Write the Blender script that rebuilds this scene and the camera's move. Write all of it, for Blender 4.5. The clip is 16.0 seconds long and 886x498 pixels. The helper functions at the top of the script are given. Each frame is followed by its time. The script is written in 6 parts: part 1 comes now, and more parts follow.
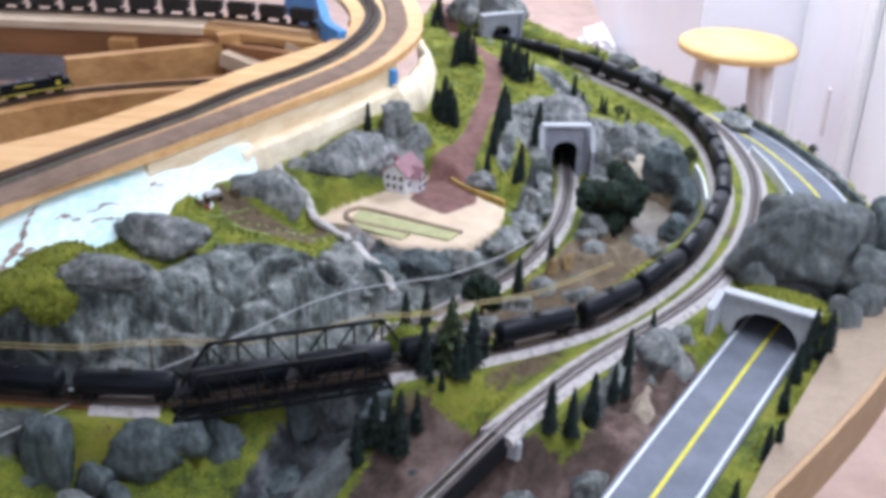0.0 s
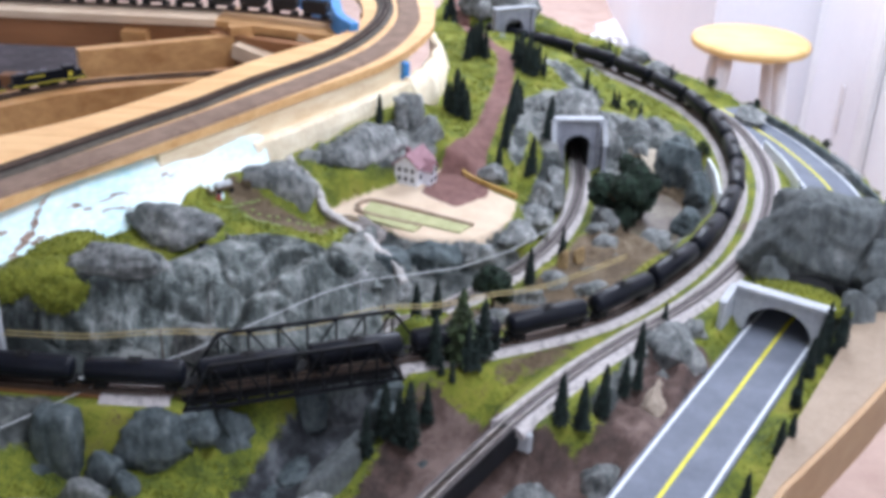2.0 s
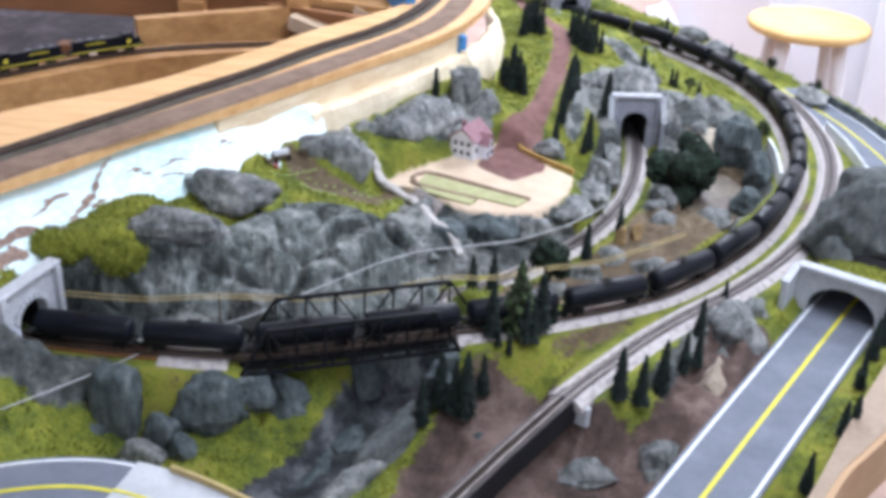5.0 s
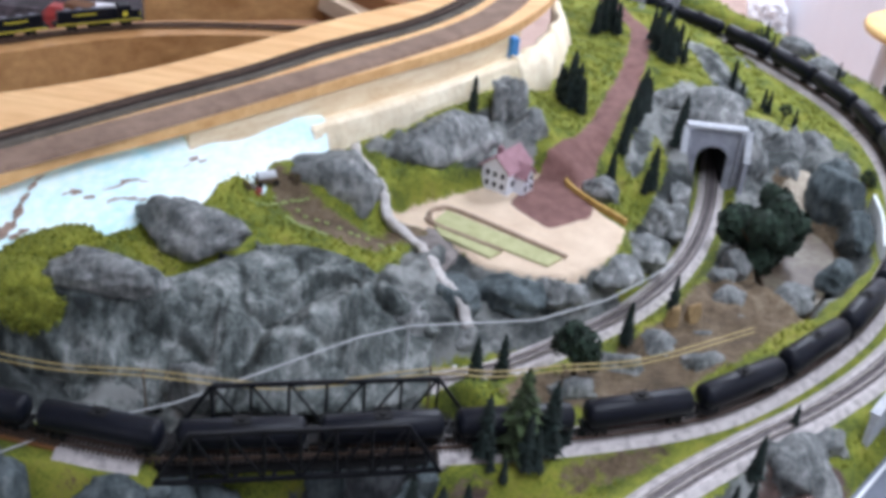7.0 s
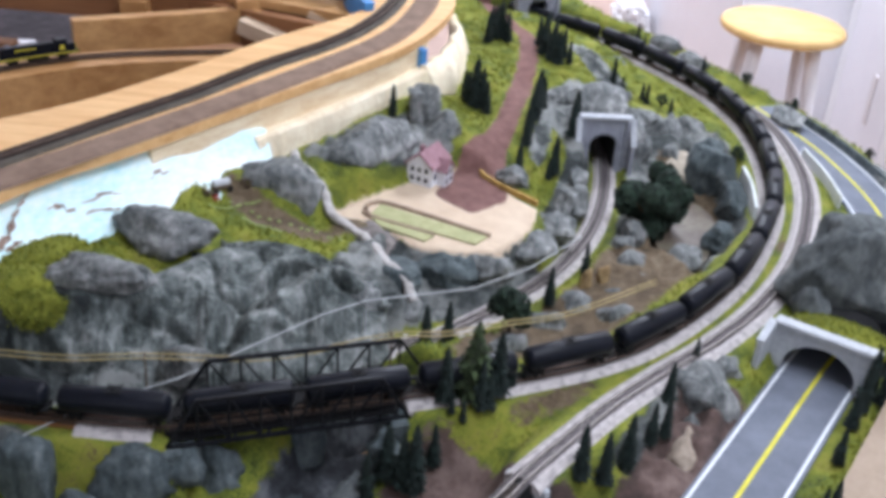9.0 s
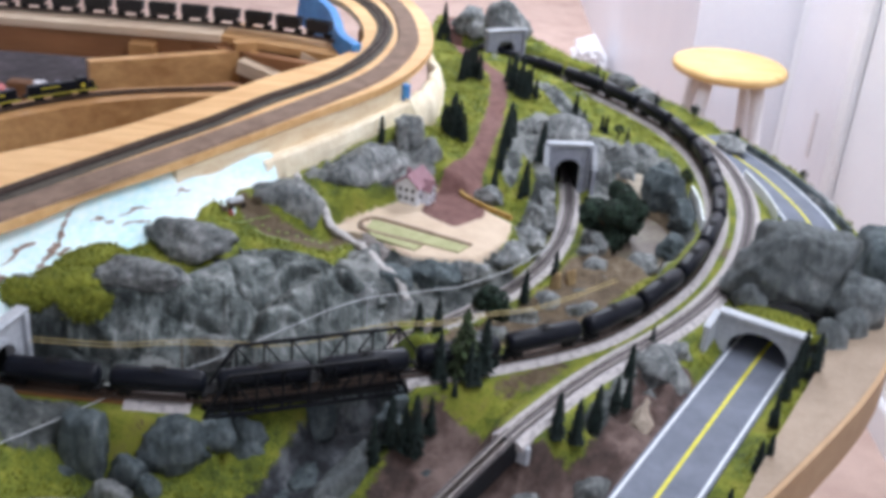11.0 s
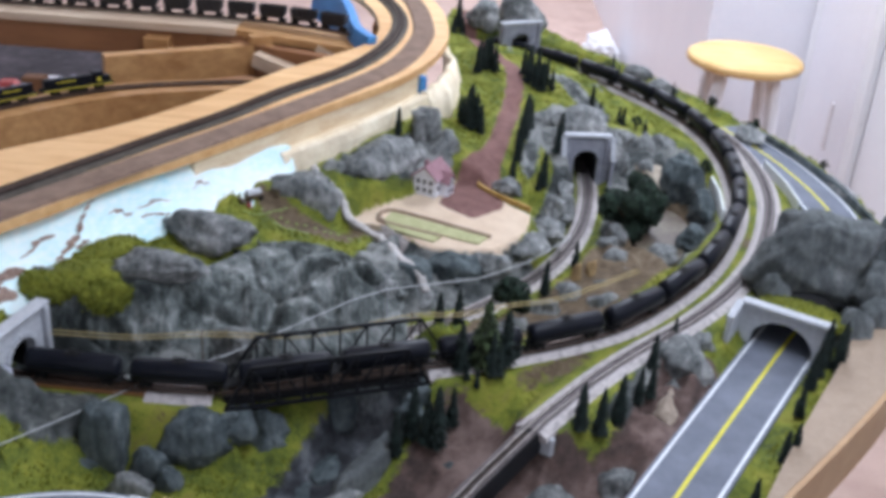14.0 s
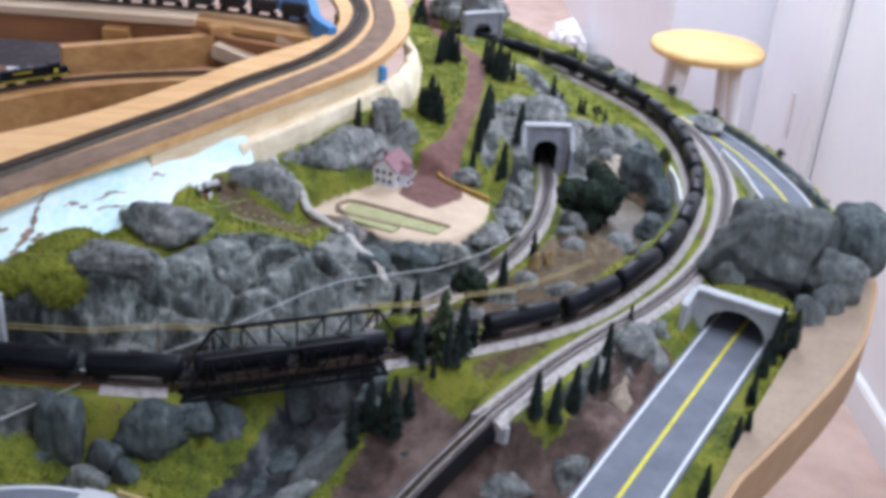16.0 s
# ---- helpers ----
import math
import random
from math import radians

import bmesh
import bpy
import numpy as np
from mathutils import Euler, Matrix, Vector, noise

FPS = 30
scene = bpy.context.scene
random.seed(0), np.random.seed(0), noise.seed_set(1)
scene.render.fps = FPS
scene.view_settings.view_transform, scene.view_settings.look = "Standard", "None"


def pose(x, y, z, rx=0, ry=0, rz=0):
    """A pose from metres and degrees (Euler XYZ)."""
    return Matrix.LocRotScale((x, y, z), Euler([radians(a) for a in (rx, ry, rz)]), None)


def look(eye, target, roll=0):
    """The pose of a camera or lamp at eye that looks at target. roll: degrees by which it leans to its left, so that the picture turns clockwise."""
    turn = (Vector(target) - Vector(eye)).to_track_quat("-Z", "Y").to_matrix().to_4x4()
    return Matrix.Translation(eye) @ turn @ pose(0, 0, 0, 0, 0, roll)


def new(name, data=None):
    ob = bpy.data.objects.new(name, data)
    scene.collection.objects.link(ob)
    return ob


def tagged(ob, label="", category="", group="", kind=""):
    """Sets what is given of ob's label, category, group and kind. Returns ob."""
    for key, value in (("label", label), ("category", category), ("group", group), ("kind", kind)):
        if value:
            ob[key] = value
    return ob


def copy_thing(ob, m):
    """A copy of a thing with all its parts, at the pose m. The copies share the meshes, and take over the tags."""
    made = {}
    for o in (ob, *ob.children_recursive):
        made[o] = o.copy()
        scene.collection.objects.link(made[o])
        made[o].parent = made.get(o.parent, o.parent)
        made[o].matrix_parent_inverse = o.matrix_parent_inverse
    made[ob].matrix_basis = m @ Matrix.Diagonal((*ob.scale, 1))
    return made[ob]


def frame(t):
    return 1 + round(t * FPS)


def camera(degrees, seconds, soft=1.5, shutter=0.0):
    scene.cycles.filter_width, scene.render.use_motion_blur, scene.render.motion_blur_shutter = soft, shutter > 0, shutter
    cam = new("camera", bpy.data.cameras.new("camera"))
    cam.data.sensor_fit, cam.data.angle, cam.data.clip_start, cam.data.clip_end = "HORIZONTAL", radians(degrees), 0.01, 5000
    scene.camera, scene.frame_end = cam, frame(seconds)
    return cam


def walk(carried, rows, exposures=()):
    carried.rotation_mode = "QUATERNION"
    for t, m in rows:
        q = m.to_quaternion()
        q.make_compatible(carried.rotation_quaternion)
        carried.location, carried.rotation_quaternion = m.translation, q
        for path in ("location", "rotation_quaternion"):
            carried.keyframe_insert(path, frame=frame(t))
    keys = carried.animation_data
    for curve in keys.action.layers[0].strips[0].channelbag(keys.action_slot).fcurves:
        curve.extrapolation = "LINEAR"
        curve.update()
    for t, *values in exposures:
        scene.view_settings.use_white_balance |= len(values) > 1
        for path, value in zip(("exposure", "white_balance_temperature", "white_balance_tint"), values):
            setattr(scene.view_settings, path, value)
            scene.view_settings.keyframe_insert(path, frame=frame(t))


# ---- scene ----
cam = camera(45.2, 16.0, soft=4.4)
PATH = [
    (0, (0.063, 0.019, 1.498), (0.038, 1.813, 0.613), 2.2),
    (0.5, (0.065, 0.02, 1.498), (0.037, 1.819, 0.625), 2.0),
    (1, (0.069, 0.021, 1.494), (0.03, 1.815, 0.61), 1.9),
    (1.5, (0.063, 0.023, 1.491), (0.027, 1.816, 0.604), 2.3),
    (2, (0.062, 0.02, 1.49), (0.018, 1.811, 0.6), 2.3),
    (2.5, (0.056, 0.026, 1.487), (-0.002, 1.797, 0.56), 2.6),
    (3, (0.065, 0.025, 1.486), (0.0, 1.803, 0.573), 2.3),
    (3.5, (0.069, 0.027, 1.485), (0.001, 1.806, 0.573), 2.2),
    (4, (0.068, 0.024, 1.485), (0.001, 1.804, 0.576), 2.2),
    (4.5, (0.065, 0.021, 1.482), (-0.005, 1.8, 0.57), 2.1),
    (5, (0.042, 0.021, 1.471), (-0.075, 1.793, 0.553), 2.5),
    (7.5, (0.091, 0.345, 1.461), (-0.167, 2.022, 0.401), 5.7),
    (8, (0.068, 0.317, 1.473), (-0.154, 1.971, 0.371), 4.5),
    (8.5, (0.026, 0.226, 1.492), (-0.058, 1.919, 0.431), 4.7),
    (9, (0.043, 0.148, 1.503), (-0.003, 1.899, 0.539), 4.6),
    (9.5, (0.054, 0.028, 1.533), (-0.08, 1.795, 0.608), 4.9),
    (10, (0.019, -0.033, 1.542), (0.025, 1.754, 0.644), 5.5),
    (12.5, (0.017, -0.039, 1.534), (0.026, 1.757, 0.654), 4.3),
    (13, (0.011, -0.033, 1.529), (0.036, 1.76, 0.643), 4.9),
    (13.5, (0.006, -0.029, 1.53), (0.002, 1.76, 0.636), 4.6),
    (14, (0.006, -0.033, 1.528), (0.003, 1.759, 0.64), 4.2),
    (14.5, (0.014, -0.036, 1.529), (0.0, 1.757, 0.643), 3.8),
    (15, (0.016, -0.036, 1.529), (0.015, 1.758, 0.644), 3.7),
    (15.5, (0.021, -0.039, 1.529), (0.039, 1.753, 0.641), 4.0),
    (16, (0.025, -0.038, 1.534), (0.075, 1.746, 0.631), 4.6),
]
EXPOSURES = [(0.0, 0.37, 6060, 17), (0.5, 0.43, 6060, 17), (1.0, 0.54, 6060, 17), (1.5, 0.57, 6060, 17), (2.0, 0.45, 6060, 17), (2.5, 0.67, 6060, 17), (3.5, 0.57, 6060, 17), (5.2, 0.54, 6110, 17), (7.5, 0.24, 6060, 17), (10.2, 0.29, 6260, 17), (12.3, 0.05, 6210, 17), (12.6, -0.01, 6210, 17), (13.0, -0.41, 5860, 17), (13.5, -0.09, 6010, 17), (14.0, 0.09, 6060, 17), (16.0, 0.15, 6060, 17)]
walk(cam, [(t, look(e, g, r)) for t, e, g, r in PATH], EXPOSURES)

# ---- light ----
world = bpy.data.worlds.new("room_air")
scene.world = world
world.use_nodes = True
world.node_tree.nodes["Background"].inputs[0].default_value = (0.9, 0.95, 1.0, 1)
world.node_tree.nodes["Background"].inputs[1].default_value = 0.05


def ceiling_lamp(x, y, sx, sy, power, colour):
    data = bpy.data.lights.new("ceiling_lamp", "AREA")
    data.shape, data.size, data.size_y, data.energy, data.color = "RECTANGLE", sx, sy, power, colour
    ob = new("ceiling_lamp", data)
    ob.matrix_world = pose(x, y, 2.44)
    return ob


# unseen lamps, placed and powered only to match the brightness of each area
for lx, ly, watts in ((0.58, 3.00, 38), (-1.5, 3.4, 15), (0.2, 6.0, 54), (0.55, 0.75, 20)):
    ceiling_lamp(lx, ly, 0.6, 1.2, watts, (0.86, 0.94, 1.0))
# weak bluish fill light added behind the camera; no source is seen there
back_fill = bpy.data.lights.new("window_light", "AREA")
back_fill.shape, back_fill.size, back_fill.size_y, back_fill.energy, back_fill.color = "RECTANGLE", 1.5, 1.1, 5.0, (0.88, 0.94, 1.0)
new("window_light", back_fill).matrix_world = look((-0.6, -1.46, 1.55), (-0.4, 2.0, 0.9))


# ---- materials ----
def shader(name):
    m = bpy.data.materials.new(name)
    m.use_nodes = True
    t = m.node_tree
    return m, t.nodes, t.links, t.nodes["Principled BSDF"]


def ramp(nodes, stops):
    r = nodes.new("ShaderNodeValToRGB")
    while len(r.color_ramp.elements) < len(stops):
        r.color_ramp.elements.new(0.5)
    for e, (p, c) in zip(r.color_ramp.elements, stops):
        e.position, e.color = p, (*c, 1)
    return r


def noisy(nodes, links, scale, detail=5, rough=0.6, stretch=None, obj=True):
    co = nodes.new("ShaderNodeTexCoord")
    n = nodes.new("ShaderNodeTexNoise")
    n.inputs["Scale"].default_value = scale
    n.inputs["Detail"].default_value = detail
    n.inputs["Roughness"].default_value = rough
    out = co.outputs["Object" if obj else "Generated"]
    if stretch:
        mp = nodes.new("ShaderNodeMapping")
        mp.inputs["Scale"].default_value = stretch
        links.new(out, mp.inputs["Vector"])
        out = mp.outputs["Vector"]
    links.new(out, n.inputs["Vector"])
    return n


def surface(name, a, b, c=None, scale=60, fine=400, rough=0.8, bump=0.3, metal=0.0, stretch=None, dist=0.001, spec=0.5):
    """Two or three colours mixed by coarse and fine noise, with fine relief."""
    m, nodes, links, bsdf = shader(name)
    n1 = noisy(nodes, links, scale, 6, 0.65, stretch)
    n2 = noisy(nodes, links, fine, 3, 0.6, stretch)
    mix = nodes.new("ShaderNodeMix")
    mix.inputs["Factor"].default_value = 0.35
    links.new(n1.outputs["Fac"], mix.inputs["A"])
    links.new(n2.outputs["Fac"], mix.inputs["B"])
    stops = [(0.34, a), (0.62, b)] if c is None else [(0.34, a), (0.5, b), (0.66, c)]
    r = ramp(nodes, stops)
    links.new(mix.outputs["Result"], r.inputs["Fac"])
    links.new(r.outputs["Color"], bsdf.inputs["Base Color"])
    bp = nodes.new("ShaderNodeBump")
    bp.inputs["Strength"].default_value = bump
    bp.inputs["Distance"].default_value = dist
    links.new(mix.outputs["Result"], bp.inputs["Height"])
    links.new(bp.outputs["Normal"], bsdf.inputs["Normal"])
    bsdf.inputs["Roughness"].default_value = rough
    bsdf.inputs["Metallic"].default_value = metal
    bsdf.inputs["Specular IOR Level"].default_value = spec
    return m


def wood_material(name, a, b, ring=14.0, axis="X"):
    """Sawn softwood: stretched grain with slow colour drift."""
    m, nodes, links, bsdf = shader(name)
    st = {"X": (1.5, ring, ring), "Y": (ring, 1.5, ring), "Z": (ring, ring, 1.5)}[axis]
    n1 = noisy(nodes, links, 6, 6, 0.7, st)
    n2 = noisy(nodes, links, 5, 3, 0.5)
    mix = nodes.new("ShaderNodeMix")
    mix.inputs["Factor"].default_value = 0.4
    links.new(n1.outputs["Fac"], mix.inputs["A"])
    links.new(n2.outputs["Fac"], mix.inputs["B"])
    r = ramp(nodes, [(0.36, a), (0.62, b)])
    links.new(mix.outputs["Result"], r.inputs["Fac"])
    links.new(r.outputs["Color"], bsdf.inputs["Base Color"])
    bp = nodes.new("ShaderNodeBump")
    bp.inputs["Strength"].default_value = 0.25
    bp.inputs["Distance"].default_value = 0.001
    links.new(n1.outputs["Fac"], bp.inputs["Height"])
    links.new(bp.outputs["Normal"], bsdf.inputs["Normal"])
    bsdf.inputs["Roughness"].default_value = 0.6
    return m




def rock_material(name, stops, scale=16.0):
    """Washed plaster rock: broad tone patches, slanted strata and dry-brushed grain."""
    m, nodes, links, bsdf = shader(name)
    broad = noisy(nodes, links, scale, 8, 0.62)
    broad.inputs["Distortion"].default_value = 0.35
    strata = noisy(nodes, links, scale * 3.4, 8, 0.72, (2.0, 1.7, 0.8))
    grain = noisy(nodes, links, 330, 3, 0.6)
    mx = nodes.new("ShaderNodeMix")
    mx.inputs["Factor"].default_value = 0.52
    links.new(broad.outputs["Fac"], mx.inputs["A"])
    links.new(strata.outputs["Fac"], mx.inputs["B"])
    m2 = nodes.new("ShaderNodeMix")
    m2.inputs["Factor"].default_value = 0.09
    links.new(mx.outputs["Result"], m2.inputs["A"])
    links.new(grain.outputs["Fac"], m2.inputs["B"])
    r = ramp(nodes, stops)
    links.new(m2.outputs["Result"], r.inputs["Fac"])
    links.new(r.outputs["Color"], bsdf.inputs["Base Color"])
    bp = nodes.new("ShaderNodeBump")
    bp.inputs["Strength"].default_value, bp.inputs["Distance"].default_value = 1.0, 0.008
    links.new(m2.outputs["Result"], bp.inputs["Height"])
    links.new(bp.outputs["Normal"], bsdf.inputs["Normal"])
    bsdf.inputs["Roughness"].default_value = 0.88
    return m


ROCK = rock_material("painted_plaster_rock", [(0.39, (0.010, 0.014, 0.015)), (0.455, (0.050, 0.062, 0.060)), (0.52, (0.150, 0.170, 0.164)), (0.60, (0.36, 0.375, 0.365))], 12)
PALEROCK = rock_material("pale_plaster_rock", [(0.39, (0.04, 0.046, 0.047)), (0.46, (0.125, 0.137, 0.137)), (0.53, (0.25, 0.26, 0.258)), (0.61, (0.45, 0.45, 0.44))])
DARKROCK = rock_material("dark_plaster_rock", [(0.38, (0.020, 0.028, 0.032)), (0.47, (0.062, 0.082, 0.088)), (0.55, (0.130, 0.158, 0.165)), (0.64, (0.28, 0.30, 0.30))], 14)
SLATE = rock_material("smooth_grey_rock", [(0.36, (0.028, 0.034, 0.037)), (0.47, (0.085, 0.096, 0.098)), (0.55, (0.150, 0.165, 0.165)), (0.66, (0.30, 0.31, 0.30))], 11)
BALLAST = surface("grey_ballast", (0.22, 0.20, 0.20), (0.50, 0.46, 0.45), (0.64, 0.60, 0.59), 110, 1100, 0.95, 1.0, dist=0.0018)
TIE = surface("dark_tie", (0.03, 0.022, 0.018), (0.085, 0.065, 0.055), None, 200, 900, 0.8)
TIEGREY = surface("weathered_tie", (0.065, 0.055, 0.055), (0.165, 0.145, 0.15), None, 120, 900, 0.8)
RAIL = surface("rail_steel", (0.20, 0.17, 0.155), (0.40, 0.36, 0.34), None, 80, 500, 0.5, 0.05, metal=0.5)
RUSTRAIL = surface("brown_rail", (0.08, 0.05, 0.04), (0.20, 0.14, 0.11), None, 80, 500, 0.45, 0.05, metal=0.6)
ASPHALT = surface("model_asphalt", (0.115, 0.13, 0.165), (0.18, 0.20, 0.245), None, 25, 700, 0.85, 0.15)
WHITELINE = surface("white_road_paint", (0.6, 0.64, 0.68), (0.82, 0.85, 0.88), None, 60, 500, 0.7, 0.1)
YELLOWLINE = surface("yellow_road_paint", (0.55, 0.50, 0.03), (0.75, 0.68, 0.06), None, 60, 500, 0.7, 0.1)
CONCRETE = surface("pale_concrete", (0.40, 0.42, 0.45), (0.58, 0.60, 0.63), None, 40, 500, 0.8, 0.2)
PORTALSTONE = surface("grey_portal_stone", (0.20, 0.21, 0.25), (0.36, 0.37, 0.42), None, 70, 400, 0.85, 0.4)
PALESTONE = surface("pale_cut_stone", (0.36, 0.38, 0.42), (0.55, 0.57, 0.60), None, 120, 400, 0.85, 0.5)
# near black that puts the darkness inside the tunnels into the colour
TUNNELDARK = surface("tunnel_shade_black", (0.006, 0.006, 0.007), (0.014, 0.014, 0.016), None, 40, 300, 0.95, 0.2)
BLACKSTEEL = surface("black_bridge_steel", (0.006, 0.0065, 0.008), (0.014, 0.015, 0.019), None, 60, 400, 0.5, 0.1, spec=0.2)
TANKBLACK = surface("black_tank_paint", (0.0045, 0.0055, 0.009), (0.009, 0.0105, 0.017), None, 30, 300, 0.36, 0.05, spec=0.16)
CARBLACK = surface("dull_black_underframe", (0.006, 0.006, 0.007), (0.014, 0.014, 0.015), None, 60, 400, 0.7, 0.2, spec=0.2)
HOPPERBLACK = surface("black_hopper_paint", (0.006, 0.006, 0.008), (0.016, 0.016, 0.018), None, 60, 400, 0.55, 0.2)
LOCOYELLOW = surface("yellow_stripe_paint", (0.55, 0.48, 0.03), (0.72, 0.64, 0.06), None, 60, 400, 0.5, 0.05)
LOCOGREY = surface("grey_loco_roof", (0.10, 0.10, 0.13), (0.2, 0.2, 0.24), None, 60, 400, 0.6, 0.1)
NEEDLE = surface("dark_needle_foliage", (0.005, 0.012, 0.011), (0.016, 0.032, 0.026), None, 120, 600, 0.9, 0.2)
OLIVENEEDLE = surface("olive_needle_foliage", (0.02, 0.035, 0.012), (0.05, 0.075, 0.03), None, 120, 600, 0.9, 0.2)
LEAF = surface("dark_leaf_foliage", (0.008, 0.020, 0.014), (0.03, 0.055, 0.035), None, 120, 600, 0.9, 0.2)
BARK = surface("brown_bark", (0.04, 0.025, 0.015), (0.10, 0.06, 0.035), None, 90, 600, 0.9, 0.5)
TURF = surface("foam_turf", (0.075, 0.085, 0.010), (0.195, 0.215, 0.020), (0.32, 0.325, 0.040), 45, 420, 0.95, 0.8, dist=0.002)
TURFDARK = surface("dark_foam_turf", (0.060, 0.080, 0.012), (0.150, 0.185, 0.019), (0.23, 0.255, 0.032), 45, 420, 0.95, 0.8, dist=0.002)
FOAM = surface("sky_blue_painted_foam", (0.52, 0.85, 0.93), (0.78, 0.96, 0.97), (0.95, 0.98, 0.98), 9, 90, 0.75, 0.1, stretch=(1, 1, 3))
BLUEFOAM = surface("bright_blue_foam", (0.03, 0.17, 0.48), (0.10, 0.36, 0.74), None, 12, 120, 0.55, 0.1)
FOAMSTAIN = surface("brown_foam_stain", (0.16, 0.10, 0.08), (0.42, 0.30, 0.24), None, 50, 200, 0.85, 0.1)
PLASTER = surface("cream_plaster", (0.72, 0.58, 0.38), (0.92, 0.83, 0.64), None, 22, 160, 0.85, 0.6, dist=0.003)
PLYEDGE = surface("rough_ply_edge", (0.70, 0.50, 0.28), (0.93, 0.80, 0.58), None, 16, 140, 0.8, 0.5, stretch=(1, 1, 6))
PLY = wood_material("orange_plywood", (0.60, 0.31, 0.11), (0.86, 0.56, 0.26), 12)
LUMBER = wood_material("pine_lumber", (0.36, 0.17, 0.055), (0.64, 0.37, 0.15), 10)
PALELUMBER = wood_material("pale_pine_board", (0.55, 0.40, 0.27), (0.76, 0.61, 0.44), 10)
# darker copy of the lumber: the benchwork's shade is put into its colour
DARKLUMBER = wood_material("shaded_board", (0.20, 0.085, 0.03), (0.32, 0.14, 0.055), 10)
CORKBED = surface("brown_cork_roadbed", (0.15, 0.095, 0.066), (0.27, 0.185, 0.135), None, 40, 700, 0.95, 0.5)
HARDBOARD = surface("tan_hardboard", (0.27, 0.20, 0.14), (0.38, 0.29, 0.21), None, 12, 200, 0.7, 0.1)
FASCIAEDGE = wood_material("fascia_wood", (0.40, 0.24, 0.12), (0.50, 0.32, 0.17), 6, "Y")
WALLPAINT = surface("white_wall_paint", (0.83, 0.83, 0.86), (0.88, 0.88, 0.90), None, 3, 60, 0.55, 0.05)
DOORPAINT = surface("white_door_paint", (0.80, 0.79, 0.84), (0.85, 0.84, 0.88), None, 3, 60, 0.4, 0.05)
CARPET = surface("pink_beige_carpet", (0.42, 0.29, 0.24), (0.60, 0.44, 0.37), None, 6, 220, 1.0, 0.6, dist=0.004)
SEATWOOD = wood_material("honey_stool_seat", (0.62, 0.38, 0.12), (0.82, 0.57, 0.25), 8)
STOOLWHITE = surface("white_stool_paint", (0.70, 0.66, 0.68), (0.80, 0.77, 0.78), None, 12, 120, 0.45, 0.05)
HOUSEWALL = surface("white_house_wall", (0.74, 0.76, 0.84), (0.86, 0.87, 0.91), None, 60, 300, 0.7, 0.1)
HOUSEROOF = surface("rose_brown_roof", (0.22, 0.11, 0.13), (0.36, 0.20, 0.23), None, 120, 500, 0.8, 0.3)
WINDOWDARK = surface("dark_window", (0.03, 0.03, 0.045), (0.06, 0.06, 0.08), None, 60, 300, 0.25, 0.0)
PATHDIRT = surface("red_brown_path", (0.13, 0.06, 0.05), (0.24, 0.125, 0.11), None, 90, 700, 0.95, 0.5)
LOGWOOD = surface("orange_retaining_logs", (0.30, 0.17, 0.03), (0.52, 0.33, 0.09), None, 90, 500, 0.8, 0.4)
WATER = surface("white_falling_water", (0.26, 0.24, 0.225), (0.60, 0.57, 0.55), None, 160, 500, 0.5, 0.8, stretch=(3, 3, 1))
YWIRE = surface("yellow_line_wire", (0.36, 0.27, 0.10), (0.52, 0.41, 0.18), None, 60, 300, 0.6, 0.0)
GWIRE = surface("grey_plastic_wire", (0.38, 0.40, 0.41), (0.52, 0.54, 0.55), None, 60, 300, 0.5, 0.0)
POLEWOOD = surface("brown_pole", (0.06, 0.04, 0.025), (0.15, 0.10, 0.06), None, 60, 300, 0.8, 0.2)
WHITEBLOCK = surface("chalky_white_block", (0.58, 0.63, 0.62), (0.80, 0.84, 0.83), None, 30, 300, 0.8, 0.3)
# clutter tones lowered so the gloom under the frame is in the colour
CLOTHDARK = surface("shade_dark_clutter", (0.012, 0.010, 0.012), (0.04, 0.032, 0.038), (0.12, 0.10, 0.11), 9, 60, 0.9, 0.2)
REDPAINT = surface("red_plastic", (0.35, 0.03, 0.03), (0.5, 0.06, 0.05), None, 60, 300, 0.5, 0.1)
PLASTIC = surface("white_plastic", (0.78, 0.78, 0.80), (0.86, 0.86, 0.88), None, 8, 100, 0.4, 0.2)


def per_crumb(m, low, high):
    """Lets every crumb of a foam material take a tone of its own."""
    t = m.node_tree
    bsdf = t.nodes["Principled BSDF"]
    colour = bsdf.inputs["Base Color"].links[0].from_socket
    geo, rng_, hsv = t.nodes.new("ShaderNodeNewGeometry"), t.nodes.new("ShaderNodeMapRange"), t.nodes.new("ShaderNodeHueSaturation")
    rng_.inputs["To Min"].default_value, rng_.inputs["To Max"].default_value = low, high
    t.links.new(geo.outputs["Random Per Island"], rng_.inputs["Value"])
    t.links.new(rng_.outputs["Result"], hsv.inputs["Value"])
    t.links.new(colour, hsv.inputs["Color"])
    t.links.new(hsv.outputs["Color"], bsdf.inputs["Base Color"])


per_crumb(TURF, 0.72, 1.25)
per_crumb(TURFDARK, 0.7, 1.25)
per_crumb(NEEDLE, 0.45, 1.25)
per_crumb(OLIVENEEDLE, 0.4, 1.6)
per_crumb(LEAF, 0.4, 1.4)


# ---- building helpers ----
def mesh_of(name, bm, material, smooth=False):
    me = bpy.data.meshes.new(name)
    bm.to_mesh(me)
    bm.free()
    for mat in material if isinstance(material, (list, tuple)) else [material]:
        me.materials.append(mat)
    if smooth:
        me.polygons.foreach_set("use_smooth", [True] * len(me.polygons))
    return me


